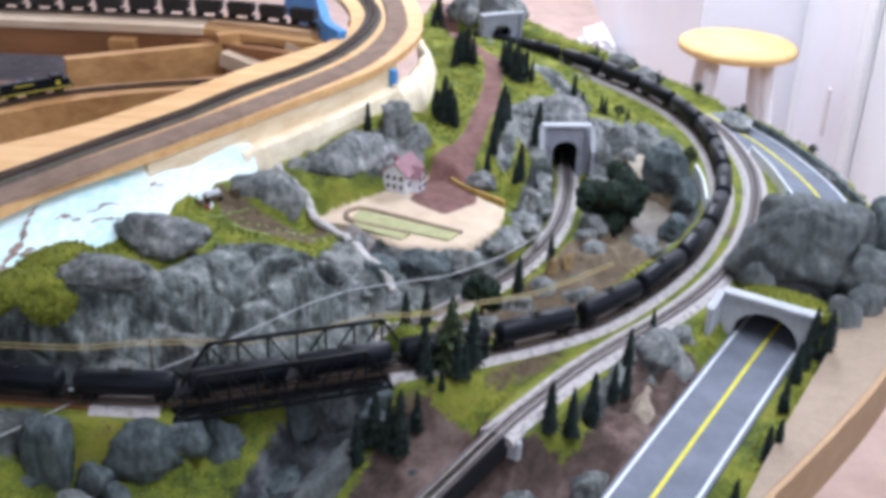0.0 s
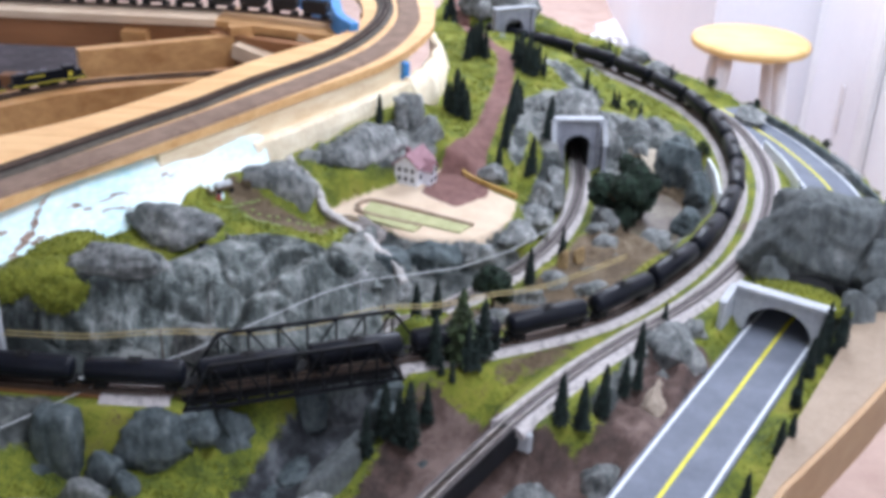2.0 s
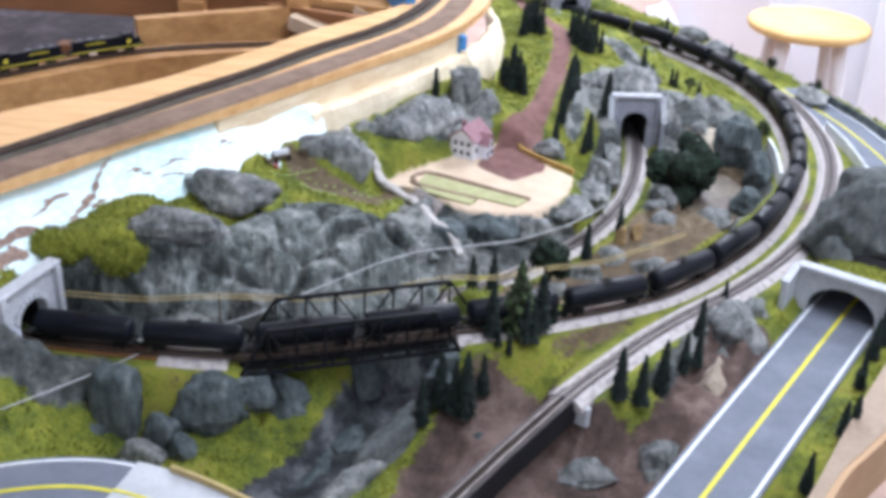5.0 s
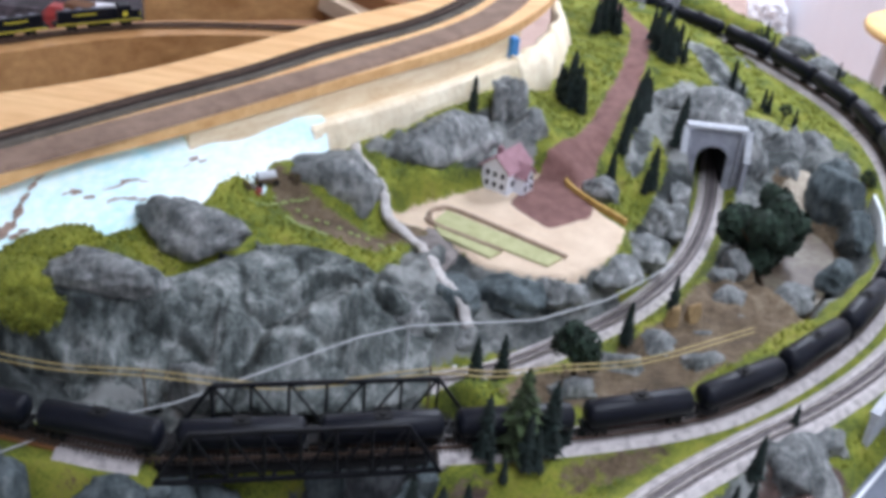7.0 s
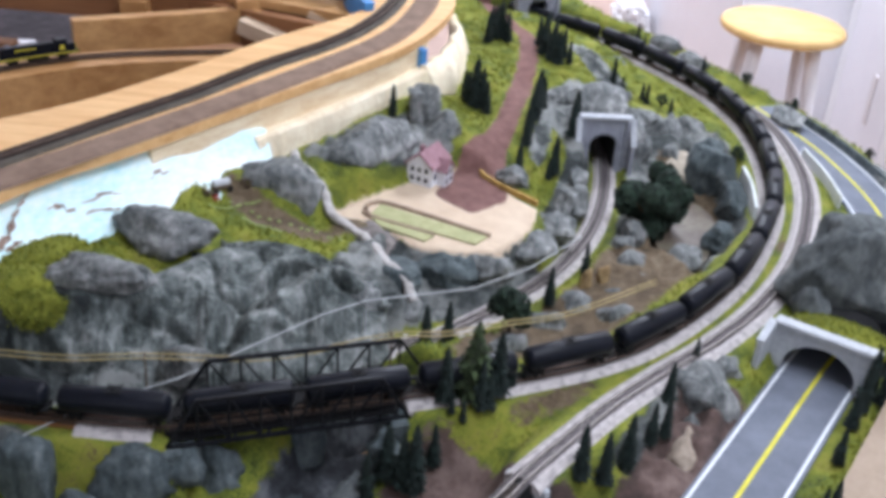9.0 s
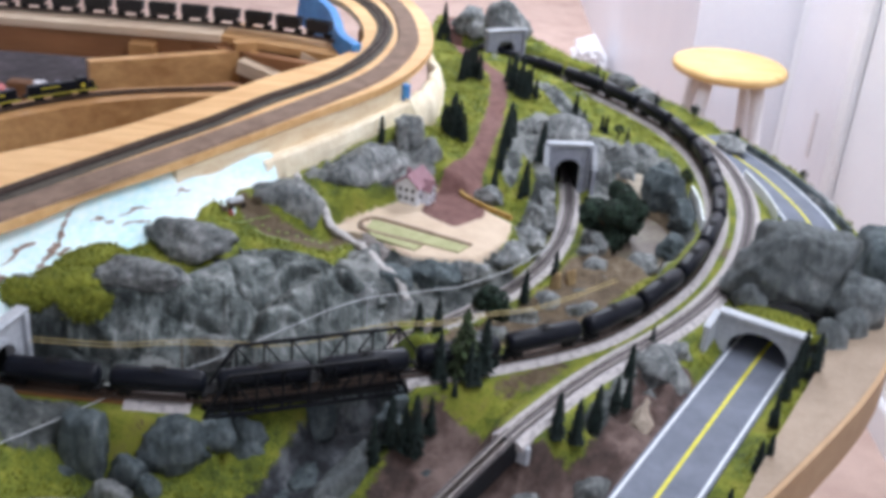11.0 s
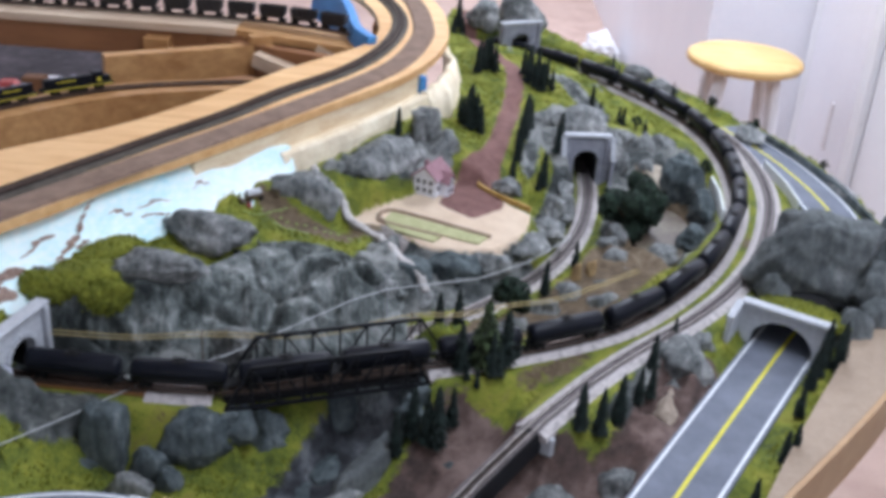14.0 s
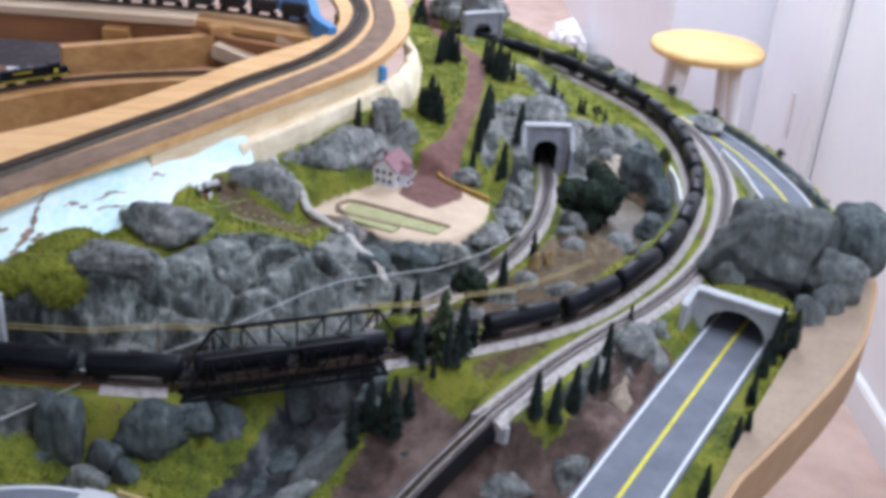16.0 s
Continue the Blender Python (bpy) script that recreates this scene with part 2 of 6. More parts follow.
def part(name, bm, material, parent, label="", smooth=False, m=None):
    ob = new(name, mesh_of(name, bm, material, smooth))
    ob.parent = parent
    if m is not None:
        ob.matrix_basis = m
    return tagged(ob, label)


def thing(name, m=None, label="", category="", group="", kind="", bm=None, material=None, smooth=False):
    ob = new(name, mesh_of(name, bm, material, smooth) if bm else None)
    if m is not None:
        ob.matrix_basis = m
    return tagged(ob, label, category, group, kind)


def box(bm, sx, sy, sz, x=0, y=0, z=0, m=None, bevel=0.0):
    """A box with its middle at x, y, z."""
    mm = (m or Matrix()) @ Matrix.Translation((x, y, z)) @ Matrix.Diagonal((sx, sy, sz, 1))
    r = bmesh.ops.create_cube(bm, size=1, matrix=mm)
    if bevel:
        es = list({e for v in r["verts"] for e in v.link_edges})
        bmesh.ops.bevel(bm, geom=es, offset=bevel, segments=1, affect="EDGES", profile=0.5)
    return bm


def rod(bm, a, b, r1, r2=None, seg=8):
    a, b = Vector(a), Vector(b)
    d = b - a
    m = Matrix.Translation((a + b) / 2) @ d.to_track_quat("Z", "Y").to_matrix().to_4x4()
    bmesh.ops.create_cone(bm, cap_ends=True, segments=seg, radius1=r1, radius2=r1 if r2 is None else r2, depth=d.length, matrix=m)
    return bm


def bar(bm, a, b, w, h):
    """A square bar from a to b, its height kept upright."""
    a, b = Vector(a), Vector(b)
    d = (b - a)
    x = d.normalized()
    up = Vector((0, 0, 1)) if abs(x.z) < 0.95 else Vector((0, 1, 0))
    y = up.cross(x).normalized()
    z = x.cross(y)
    m = Matrix((x, y, z)).transposed().to_4x4()
    m.translation = (a + b) / 2
    bmesh.ops.create_cube(bm, size=1, matrix=m @ Matrix.Diagonal((d.length, w, h, 1)))
    return bm


def smooth_line(pts, step=0.01):
    """A Catmull-Rom curve through the points, at even steps. Points are x, y or x, y, z."""
    p = np.array(pts, float)
    p = np.vstack([2 * p[0] - p[1], p, 2 * p[-1] - p[-2]])
    out = []
    for i in range(1, len(p) - 2):
        for u in np.linspace(0, 1, 24, endpoint=False):
            a, b, c, d = p[i - 1], p[i], p[i + 1], p[i + 2]
            out.append(0.5 * (2 * b + (c - a) * u + (2 * a - 5 * b + 4 * c - d) * u ** 2 + (3 * b - a - 3 * c + d) * u ** 3))
    out.append(p[-2])
    out = np.array(out)
    s = np.concatenate([[0], np.cumsum(np.linalg.norm(np.diff(out, axis=0), axis=1))])
    n = max(2, int(round(s[-1] / step)) + 1)
    q = np.linspace(0, s[-1], n)
    return np.stack([np.interp(q, s, out[:, k]) for k in range(out.shape[1])], axis=1)


def sides(line):
    d = np.gradient(line[:, :2], axis=0)
    d /= np.linalg.norm(d, axis=1)[:, None]
    return np.stack([-d[:, 1], d[:, 0]], axis=1)


def sweep(bm, line, profile, closed=True):
    """Sweeps a profile of (offset to the side, height) along a line x, y, z."""
    n = sides(line)
    rings = []
    for p, s in zip(line, n):
        rings.append([bm.verts.new((p[0] + s[0] * o, p[1] + s[1] * o, p[2] + h)) for o, h in profile])
    k = len(profile)
    for a, b in zip(rings, rings[1:]):
        for i in range(k if closed else k - 1):
            j = (i + 1) % k
            bm.faces.new((a[i], b[i], b[j], a[j]))
    if closed:
        bm.faces.new(rings[0])
        bm.faces.new(rings[-1][::-1])
    bmesh.ops.recalc_face_normals(bm, faces=bm.faces)
    return bm


def with_z(line, z):
    return np.column_stack([line[:, :2], np.full(len(line), z)])


def polygon_slab(bm, pts, z0, z1):
    lo = [bm.verts.new((x, y, z0)) for x, y in pts]
    hi = [bm.verts.new((x, y, z1)) for x, y in pts]
    bm.faces.new(hi)
    bm.faces.new(lo[::-1])
    for i in range(len(pts)):
        j = (i + 1) % len(pts)
        bm.faces.new((lo[i], lo[j], hi[j], hi[i]))
    bmesh.ops.recalc_face_normals(bm, faces=bm.faces)
    return bm


def lumpy(seed, size, sub=4, rough=0.35, freq=1.6, ridge=0.5, facets=11, square=0.0):
    """A rough stone: a ball broken by ridged noise, flattened to size."""
    bm = bmesh.new()
    bmesh.ops.create_icosphere(bm, subdivisions=sub, radius=1)
    off = Vector((seed * 7.31, seed * 3.17, seed * 1.77))
    r_ = random.Random(seed)
    cuts = []
    for _ in range(facets):
        n_ = Vector((r_.gauss(0, 1), r_.gauss(0, 1), r_.gauss(0, 0.8))).normalized()
        cuts.append((n_, r_.uniform(0.55, 0.85)))
    for v in bm.verts:
        p = v.co.copy()
        if square:
            p = p.lerp(p / (p.x ** 6 + p.y ** 6 + p.z ** 6) ** (1 / 6), square)
        a = noise.fractal(p * freq * 0.7 + off, 1.0, 2.0, 3)
        b = 1 - abs(noise.noise(p * freq * 1.7 + off * 2)) * 2
        c = noise.noise(p * freq * 5 + off)
        e = 1 - abs(noise.noise(p * freq * 3.9 + off * 3)) * 2
        for n_, c_ in cuts:
            over = p.dot(n_) - c_
            if over > 0:
                p = p - n_ * over * 0.85
        k = 1 + rough * (0.8 * a + ridge * b * 0.45 + 0.16 * c + 0.44 * ridge * e)
        v.co = Vector((p.x * k * size[0], p.y * k * size[1], p.z * k * size[2]))
    return bm

# ---- lines of the layout ----
TRACK_Z, LOW_Z = 0.866, 0.832
MAIN = smooth_line([(-0.56, 0.935), (-0.43, 0.921), (-0.31, 0.916), (-0.218, 0.920), (-0.113, 0.956), (0.002, 1.001), (0.082, 1.033),
                    (0.194, 1.092), (0.267, 1.154), (0.354, 1.266), (0.412, 1.375), (0.464, 1.52), (0.484, 1.675), (0.479, 1.811),
                    (0.443, 1.945), (0.376, 2.068), (0.306, 2.162), (0.228, 2.233), (0.13, 2.30), (0.02, 2.36)])
OUTER = smooth_line([(-0.06, 0.60), (0.039, 0.773), (0.07, 0.825), (0.116, 0.9), (0.152, 0.951), (0.203, 1.019), (0.265, 1.089),
                     (0.324, 1.151), (0.392, 1.239), (0.456, 1.351), (0.499, 1.465), (0.528, 1.579), (0.538, 1.691), (0.53, 1.813),
                     (0.500, 1.918), (0.449, 2.02), (0.38, 2.115), (0.30, 2.205), (0.21, 2.275), (0.10, 2.35)])
INNER = smooth_line([(0.252, 1.86), (0.246, 1.734), (0.241, 1.635), (0.229, 1.543), (0.209, 1.458), (0.178, 1.377), (0.141, 1.31),
                     (0.099, 1.255), (0.053, 1.201), (0.009, 1.158), (-0.06, 1.118), (-0.12, 1.09)])
ROAD = smooth_line([(0.115, 0.585, 0.838), (0.265, 0.842, 0.838), (0.36, 1.002, 0.838), (0.455, 1.16, 0.838), (0.56, 1.32, 0.846), (0.617, 1.5, 0.862),
                    (0.592, 1.73, 0.862), (0.52, 1.93, 0.862)])
BEND = smooth_line([(-0.50, 0.64, 0.835), (-0.44, 0.69, 0.836), (-0.39, 0.717, 0.837), (-0.335, 0.732, 0.838), (-0.285, 0.731, 0.838),
                    (-0.225, 0.712, 0.838), (-0.15, 0.672, 0.838), (-0.07, 0.61, 0.838)])
RIVER = smooth_line([(-0.02, 1.05), (-0.05, 1.0), (-0.085, 0.93), (-0.12, 0.85), (-0.18, 0.75), (-0.24, 0.62)])
LOTRAIL = smooth_line([(0.035, 1.405), (0.045, 1.46), (0.056, 1.53), (0.078, 1.615), (0.106, 1.82), (0.120, 1.99), (0.115, 2.10), (0.085, 2.165), (0.042, 2.29), (0.026, 2.40), (0.018, 2.54)])
FALL = smooth_line([(-0.205, 1.49), (-0.167, 1.424), (-0.136, 1.36), (-0.097, 1.285), (-0.066, 1.25), (-0.040, 1.205), (-0.012, 1.165)])
TRUSS_A, TRUSS_B = Vector((-0.222, 0.917, 0.0)), Vector((-0.012, 0.996, 0.0))


def dist_to(x, y, line):
    """Distance of grid points to a line, and the nearest index."""
    best, idx = np.full(x.shape, 9.0), np.zeros(x.shape, int)
    for i in range(0, len(line), 1):
        d = np.hypot(x - line[i, 0], y - line[i, 1])
        m = d < best
        best[m], idx[m] = d[m], i
    return best, idx


def inside(x, y, poly):
    c = np.zeros(x.shape, bool)
    n = len(poly)
    for i in range(n):
        (x1, y1), (x2, y2) = poly[i], poly[(i + 1) % n]
        if y1 != y2:
            c ^= ((y1 > y) != (y2 > y)) & (x < (x2 - x1) * (y - y1) / (y2 - y1) + x1)
    return c


def step(a, b, x):
    t = np.clip((x - a) / (b - a), 0, 1)
    return t * t * (3 - 2 * t)


# ---- room ----
def slab(name, x0, x1, y0, y1, z0, z1, mat, label, category):
    bm = bmesh.new()
    box(bm, x1 - x0, y1 - y0, z1 - z0, (x0 + x1) / 2, (y0 + y1) / 2, (z0 + z1) / 2)
    return thing(name, None, label, category, kind="structure", bm=bm, material=mat)


slab("floor", -4.0, 1.4, -1.6, 8.0, -0.1, 0.0, CARPET, "pinkish beige short pile carpet floor", "floor")
slab("ceiling", -4.0, 1.4, -1.6, 8.0, 2.5, 2.6, WALLPAINT, "plain white painted ceiling", "ceiling")
slab("wall_east", 1.18, 1.4, -1.6, 3.5, 0, 2.5, WALLPAINT, "white painted wall with a pale baseboard", "wall")
slab("wall_east_return", 0.83, 1.4, 3.5, 8.0, 0, 2.5, DOORPAINT, "pale grey white wall return beyond the corner", "wall")
slab("wall_north", -4.0, 0.83, 7.8, 8.0, 0, 2.5, WALLPAINT, "white painted far wall", "wall")
slab("wall_west", -4.1, -4.0, -1.6, 8.0, 0, 2.5, WALLPAINT, "white painted side wall", "wall")
# unseen wall behind the camera, with an opening added for the fill light
slab("wall_south_left", -4.0, -1.4, -1.6, -1.5, 0, 2.5, WALLPAINT, "unseen white painted wall beside the opening added for fill light", "wall")
slab("wall_south_right", 0.2, 1.4, -1.6, -1.5, 0, 2.5, WALLPAINT, "unseen white painted wall beside the opening added for fill light", "wall")
slab("wall_south_low", -1.4, 0.2, -1.6, -1.5, 0, 0.95, WALLPAINT, "unseen white painted wall under the opening added for fill light", "wall")
slab("wall_south_top", -1.4, 0.2, -1.6, -1.5, 2.15, 2.5, WALLPAINT, "unseen white painted wall over the opening added for fill light", "wall")
bm = bmesh.new()
sweep(bm, np.array([(1.172, y, 0.0) for y in (-1.5, 2.0, 3.5)]), [(-0.008, 0), (0.008, 0), (0.008, 0.085), (0.003, 0.095), (-0.008, 0.095)])
thing("baseboard", None, "white painted baseboard along the wall", "baseboard", kind="structure", bm=bm, material=PLASTIC)


def wall_door(y0, y1, z1, x=1.18):
    """A flush white sliding door with jambs and a slim pull."""
    d = thing("door_1", None, "white flush closet door with a slim pull handle", "door", kind="structure")
    b = bmesh.new()
    box(b, 0.02, y1 - y0, z1 - 0.1, x - 0.013, (y0 + y1) / 2, (z1 + 0.1) / 2, bevel=0.003)
    part("door_leaf", b, DOORPAINT, d)
    for yy in (y0 - 0.035, y1 + 0.035):
        b = bmesh.new()
        box(b, 0.022, 0.070, z1 - 0.1, x - 0.012, yy, (z1 + 0.1) / 2, bevel=0.004)
        part("jamb", b, PLASTIC, d)
    b = bmesh.new()
    box(b, 0.006, 0.026, 0.15, x - 0.026, y0 + 0.15, 0.49, bevel=0.005)
    part("door_handle", b, STOOLWHITE, d, "slim white pull handle")
    return d


wall_door(2.96, 3.40, 2.03)


def stool(x, y, h):
    s = thing("bar_stool", pose(x, y, 0), "white painted stool with a round honey wood seat", "stool")
    b = bmesh.new()
    prof = [(0.0, 0.0), (0.150, 0.0), (0.163, 0.006), (0.168, 0.016), (0.165, 0.026), (0.155, 0.032), (0.0, 0.033)]
    rings = []
    for r, z in prof:
        rings.append([b.verts.new((r * math.cos(a * math.tau / 48), r * math.sin(a * math.tau / 48), h - 0.033 + z)) for a in range(48)] if r else b.verts.new((0, 0, h - 0.033 + z)))
    for p, q in zip(rings, rings[1:]):
        for i in range(48):
            j = (i + 1) % 48
            if isinstance(p, list) and isinstance(q, list):
                b.faces.new((p[i], p[j], q[j], q[i]))
            elif isinstance(q, list):
                b.faces.new((p, q[j], q[i]))
            else:
                b.faces.new((p[i], p[j], q))
    part("seat", b, SEATWOOD, s, "round honey coloured wooden seat", smooth=True)
    tops, feet = [], []
    for k in range(4):
        a = math.radians(43 + 90 * k)
        top = Vector((0.105 * math.cos(a), 0.105 * math.sin(a), h - 0.031))
        foot = Vector((0.185 * math.cos(a), 0.185 * math.sin(a), 0))
        tops.append(top), feet.append(foot)
        part("leg", rod(bmesh.new(), foot, top, 0.017, 0.020, 14), STOOLWHITE, s, smooth=True)
    for k in range(4):
        f = 0.35 if k % 2 else 0.47
        part("rung", rod(bmesh.new(), feet[k].lerp(tops[k], f), feet[(k + 1) % 4].lerp(tops[(k + 1) % 4], f), 0.011, seg=10), STOOLWHITE, s, smooth=True)
    return s


stool(0.84, 3.03, 0.715)
# crumpled white plastic on the carpet by the far corner
bm = lumpy(3, (0.085, 0.26, 0.10), 4, 0.5)
thing("plastic_bag", pose(0.735, 5.25, 0.07), "crumpled white plastic bag on the carpet", "bag", bm=bm, material=PLASTIC)

# ---- benchwork below the landscape ----
EAST = [(0.215, 0.60), (0.262, 0.67), (0.343, 0.796), (0.39, 0.87), (0.50, 1.01), (0.555, 1.10), (0.60, 1.20), (0.655, 1.28), (0.700, 1.42), (0.690, 1.60), (0.655, 1.76),
        (0.60, 1.90), (0.53, 2.03), (0.455, 2.14), (0.37, 2.235), (0.27, 2.33), (0.20, 2.45), (0.15, 2.56)]
WEST = [(-0.02, 2.56), (-0.05, 2.3), (-0.02, 2.08), (0.0, 1.93), (-0.008, 1.80), (-0.043, 1.69), (-0.085, 1.635), (-0.147, 1.495), (-0.225, 1.375), (-0.303, 1.247),
        (-0.354, 1.16), (-0.403, 1.09), (-0.446, 1.024), (-0.481, 0.955), (-0.60, 0.80), (-0.60, 0.60)]
OUTLINE = EAST + WEST

# ground heights: x, y, z
HEIGHTS = [(-0.41, 0.998, 0.944), (-0.33, 1.03, 0.925), (-0.27, 1.09, 0.918), (-0.20, 1.19, 0.903), (-0.12, 1.18, 0.888), (-0.325, 1.165, 0.938), (-0.30, 1.14, 0.928),
           (-0.20, 1.26, 0.897), (-0.13, 1.30, 0.884), (-0.235, 1.345, 0.938), (-0.36, 1.085, 0.944), (-0.405, 1.04, 0.950), (-0.44, 0.99, 0.948), (0.0, 1.40, 0.878), (-0.11, 1.52, 0.936), (-0.05, 1.60, 0.942), (-0.16, 1.435, 0.934),
           (0.07, 1.70, 0.906), (0.12, 1.95, 0.905), (-0.01, 1.85, 0.925), (0.02, 2.3, 0.90), (0.18, 1.85, 0.885), (0.36, 1.95, 0.862),
           (0.34, 1.55, 0.822), (0.19, 1.50, 0.842), (0.03, 1.24, 0.842), (0.13, 1.18, 0.835), (-0.30, 0.83, 0.795), (-0.19, 0.86, 0.790),
           (-0.03, 0.87, 0.785), (0.05, 0.91, 0.800), (0.09, 1.02, 0.845), (0.18, 0.84, 0.782), (0.22, 0.98, 0.845), (0.45, 0.98, 0.842),
           (-0.292, 1.262, 0.950), (-0.262, 1.315, 0.948), (-0.245, 1.262, 0.915), (-0.10, 0.68, 0.765), (0.30, 1.08, 0.85)]
CLIFF = [(-0.47, 0.935), (-0.36, 0.933), (-0.22, 0.945), (-0.11, 1.0), (-0.02, 1.055), (-0.05, 1.13), (-0.09, 1.17), (-0.13, 1.20), (-0.215, 1.195), (-0.27, 1.09), (-0.33, 1.03), (-0.43, 0.998)]
GORGE = [(-0.12, 1.18), (-0.085, 1.30), (-0.068, 1.335), (-0.015, 1.285), (0.06, 1.288), (0.118, 1.345), (0.15, 1.345), (0.055, 1.225), (-0.01, 1.175), (-0.09, 1.12)]
SLOPE = [(0.13, 1.43), (0.175, 1.41), (0.212, 1.55), (0.222, 1.72), (0.19, 1.70), (0.205, 1.79), (0.275, 1.82), (0.27, 1.87), (0.165, 1.85), (0.155, 1.72), (0.178, 1.62)]
YARD = [(-0.14, 1.345), (-0.075, 1.425), (0.0, 1.515), (0.05, 1.515), (0.073, 1.475), (0.131, 1.42), (0.122, 1.357), (0.08, 1.285), (-0.015, 1.28), (-0.066, 1.325)]
GARDEN = [(-0.275, 1.315), (-0.195, 1.295), (-0.10, 1.285), (-0.075, 1.33), (-0.115, 1.375), (-0.14, 1.345), (-0.11, 1.255), (-0.16, 1.240), (-0.245, 1.27)]
BROWN = [(-0.06, 0.60), (-0.045, 0.86), (-0.005, 0.955), (0.035, 0.985), (0.085, 0.955), (0.115, 0.905), (0.165, 0.870), (0.220, 0.900), (0.268, 0.970), (0.315, 1.03), (0.33, 1.02), (0.20, 0.80), (0.08, 0.58)]
INFIELD = [(0.02, 1.085), (0.10, 1.115), (0.19, 1.165), (0.26, 1.235), (0.335, 1.335), (0.37, 1.42), (0.34, 1.46), (0.27, 1.50), (0.235, 1.40), (0.19, 1.29), (0.12, 1.205), (0.05, 1.14)]
BROWNB = [(0.280, 1.095), (0.268, 1.042), (0.230, 0.964), (0.192, 0.914), (0.150, 0.905), (0.11, 0.88), (0.20, 0.80), (0.33, 1.02), (0.36, 1.08), (0.31, 1.10)]
BASIN = [(0.30, 1.45), (0.40, 1.50), (0.42, 1.60), (0.36, 1.68), (0.33, 1.72), (0.30, 1.60)]


def blurred(mask, n):
    m = mask.astype(float)
    for _ in range(2):
        for ax in (0, 1):
            m = sum(np.roll(m, s, ax) for s in range(-n, n + 1)) / (2 * n + 1)
    return m


def ground_height(x, y):
    num, den = np.zeros(x.shape), np.zeros(x.shape)
    for hx, hy, hz in HEIGHTS:
        w = 1.0 / ((x - hx) ** 2 + (y - hy) ** 2 + 0.0004) ** 1.6
        num += w * hz
        den += w
    z = num / den
    yard = step(0.05, 0.55, blurred(inside(x, y, YARD), 2))
    z = z * (1 - yard) + 0.878 * yard
    for line, zz, half, cut in ((INNER, LOW_Z - 0.006, 0.018, None), (OUTER, TRACK_Z - 0.006, 0.022, "outer"), (MAIN, TRACK_Z - 0.006, 0.022, "main")):
        d, i = dist_to(x, y, line)
        k = 1 - step(half, half * 2.4, d)
        if cut == "outer":
            k = k * step(0.885, 0.915, line[i, 1])
        if cut == "main":
            s = line[i, 0]
            k = k * (1 - step(-0.225, -0.20, s) * (1 - step(-0.03, 0.0, s)))
        z = z * (1 - k) + zz * k
    for line, half in ((ROAD, 0.042), (BEND, 0.042)):
        d, i = dist_to(x, y, line)
        k = 1 - step(half, half * 1.45, d)
        if line is BEND:
            k = k * (1 - step(-0.30, -0.27, line[i, 0]))
        z = z * (1 - k) + (line[i, 2] - 0.004) * k
    q = np.hypot((x - 0.340 - 0.10 * (y - 1.492)) / 0.052, (y - 1.492) / 0.118)
    k = 1 - step(0.8, 1.1, q)
    z = z * (1 - k) + np.minimum(z, 0.808) * k
    d, i = dist_to(x, y, RIVER)
    k = 1 - step(0.02, 0.06, d)
    z = z * (1 - k) + np.minimum(z, 0.772) * k
    return z


CELL = 0.0042
gx = np.arange(-0.61, 0.72, CELL)
gy = np.arange(0.59, 2.57, CELL)
GX, GY = np.meshgrid(gx, gy)
GZ = ground_height(GX, GY)


HOLLOW = [(0.228, 1.34), (0.275, 1.30), (0.345, 1.35), (0.42, 1.46), (0.445, 1.6), (0.44, 1.75), (0.40, 1.81), (0.33, 1.82), (0.285, 1.74), (0.268, 1.6), (0.25, 1.5), (0.232, 1.40)]
FRONTROCK = [(-0.50, 0.90), (-0.345, 0.905), (-0.335, 0.875), (-0.40, 0.835), (-0.50, 0.835)]
RIDGE = [(-0.19, 1.40), (-0.13, 1.40), (-0.055, 1.46), (0.0, 1.50), (0.012, 1.53), (-0.03, 1.60), (-0.08, 1.56), (-0.14, 1.49)]
BANK = [(0.195, 0.955), (0.245, 0.93), (0.315, 1.03), (0.33, 1.12), (0.30, 1.115), (0.26, 1.06)]
STRIP = [(0.118, 1.58), (0.142, 1.58), (0.172, 1.78), (0.222, 1.89), (0.20, 1.925), (0.14, 1.80)]
FAR = [(0.26, 1.88), (0.30, 1.86), (0.30, 2.0), (0.22, 2.11), (0.19, 2.08)]
M_ROCK = blurred(inside(GX, GY, CLIFF) | inside(GX, GY, GORGE) | inside(GX, GY, SLOPE) | inside(GX, GY, HOLLOW) | inside(GX, GY, FRONTROCK) | inside(GX, GY, RIDGE) | inside(GX, GY, BANK) | inside(GX, GY, STRIP) | inside(GX, GY, FAR), 2)
M_SAND = blurred(inside(GX, GY, YARD), 1)
d_trail, i_trail = dist_to(GX, GY, LOTRAIL)
wide = 0.030 * (1 - step(1.44, 1.60, LOTRAIL[i_trail, 1])) + 0.017
M_TRAIL = blurred((d_trail < wide) & (GY > 1.385 + np.abs(GX - 0.042) * 0.9), 1)
SCAR = [(-0.27, 0.890), (-0.235, 0.892), (-0.23, 0.880), (-0.265, 0.876)]
STRIPB = [(0.438, 1.385), (0.456, 1.375), (0.486, 1.445), (0.470, 1.455)]
STRIPC = [(0.492, 1.50), (0.508, 1.50), (0.514, 1.56), (0.500, 1.56)]
SCARB = [(0.10, 0.985), (0.19, 1.045), (0.21, 1.075), (0.175, 1.062), (0.09, 1.005)]
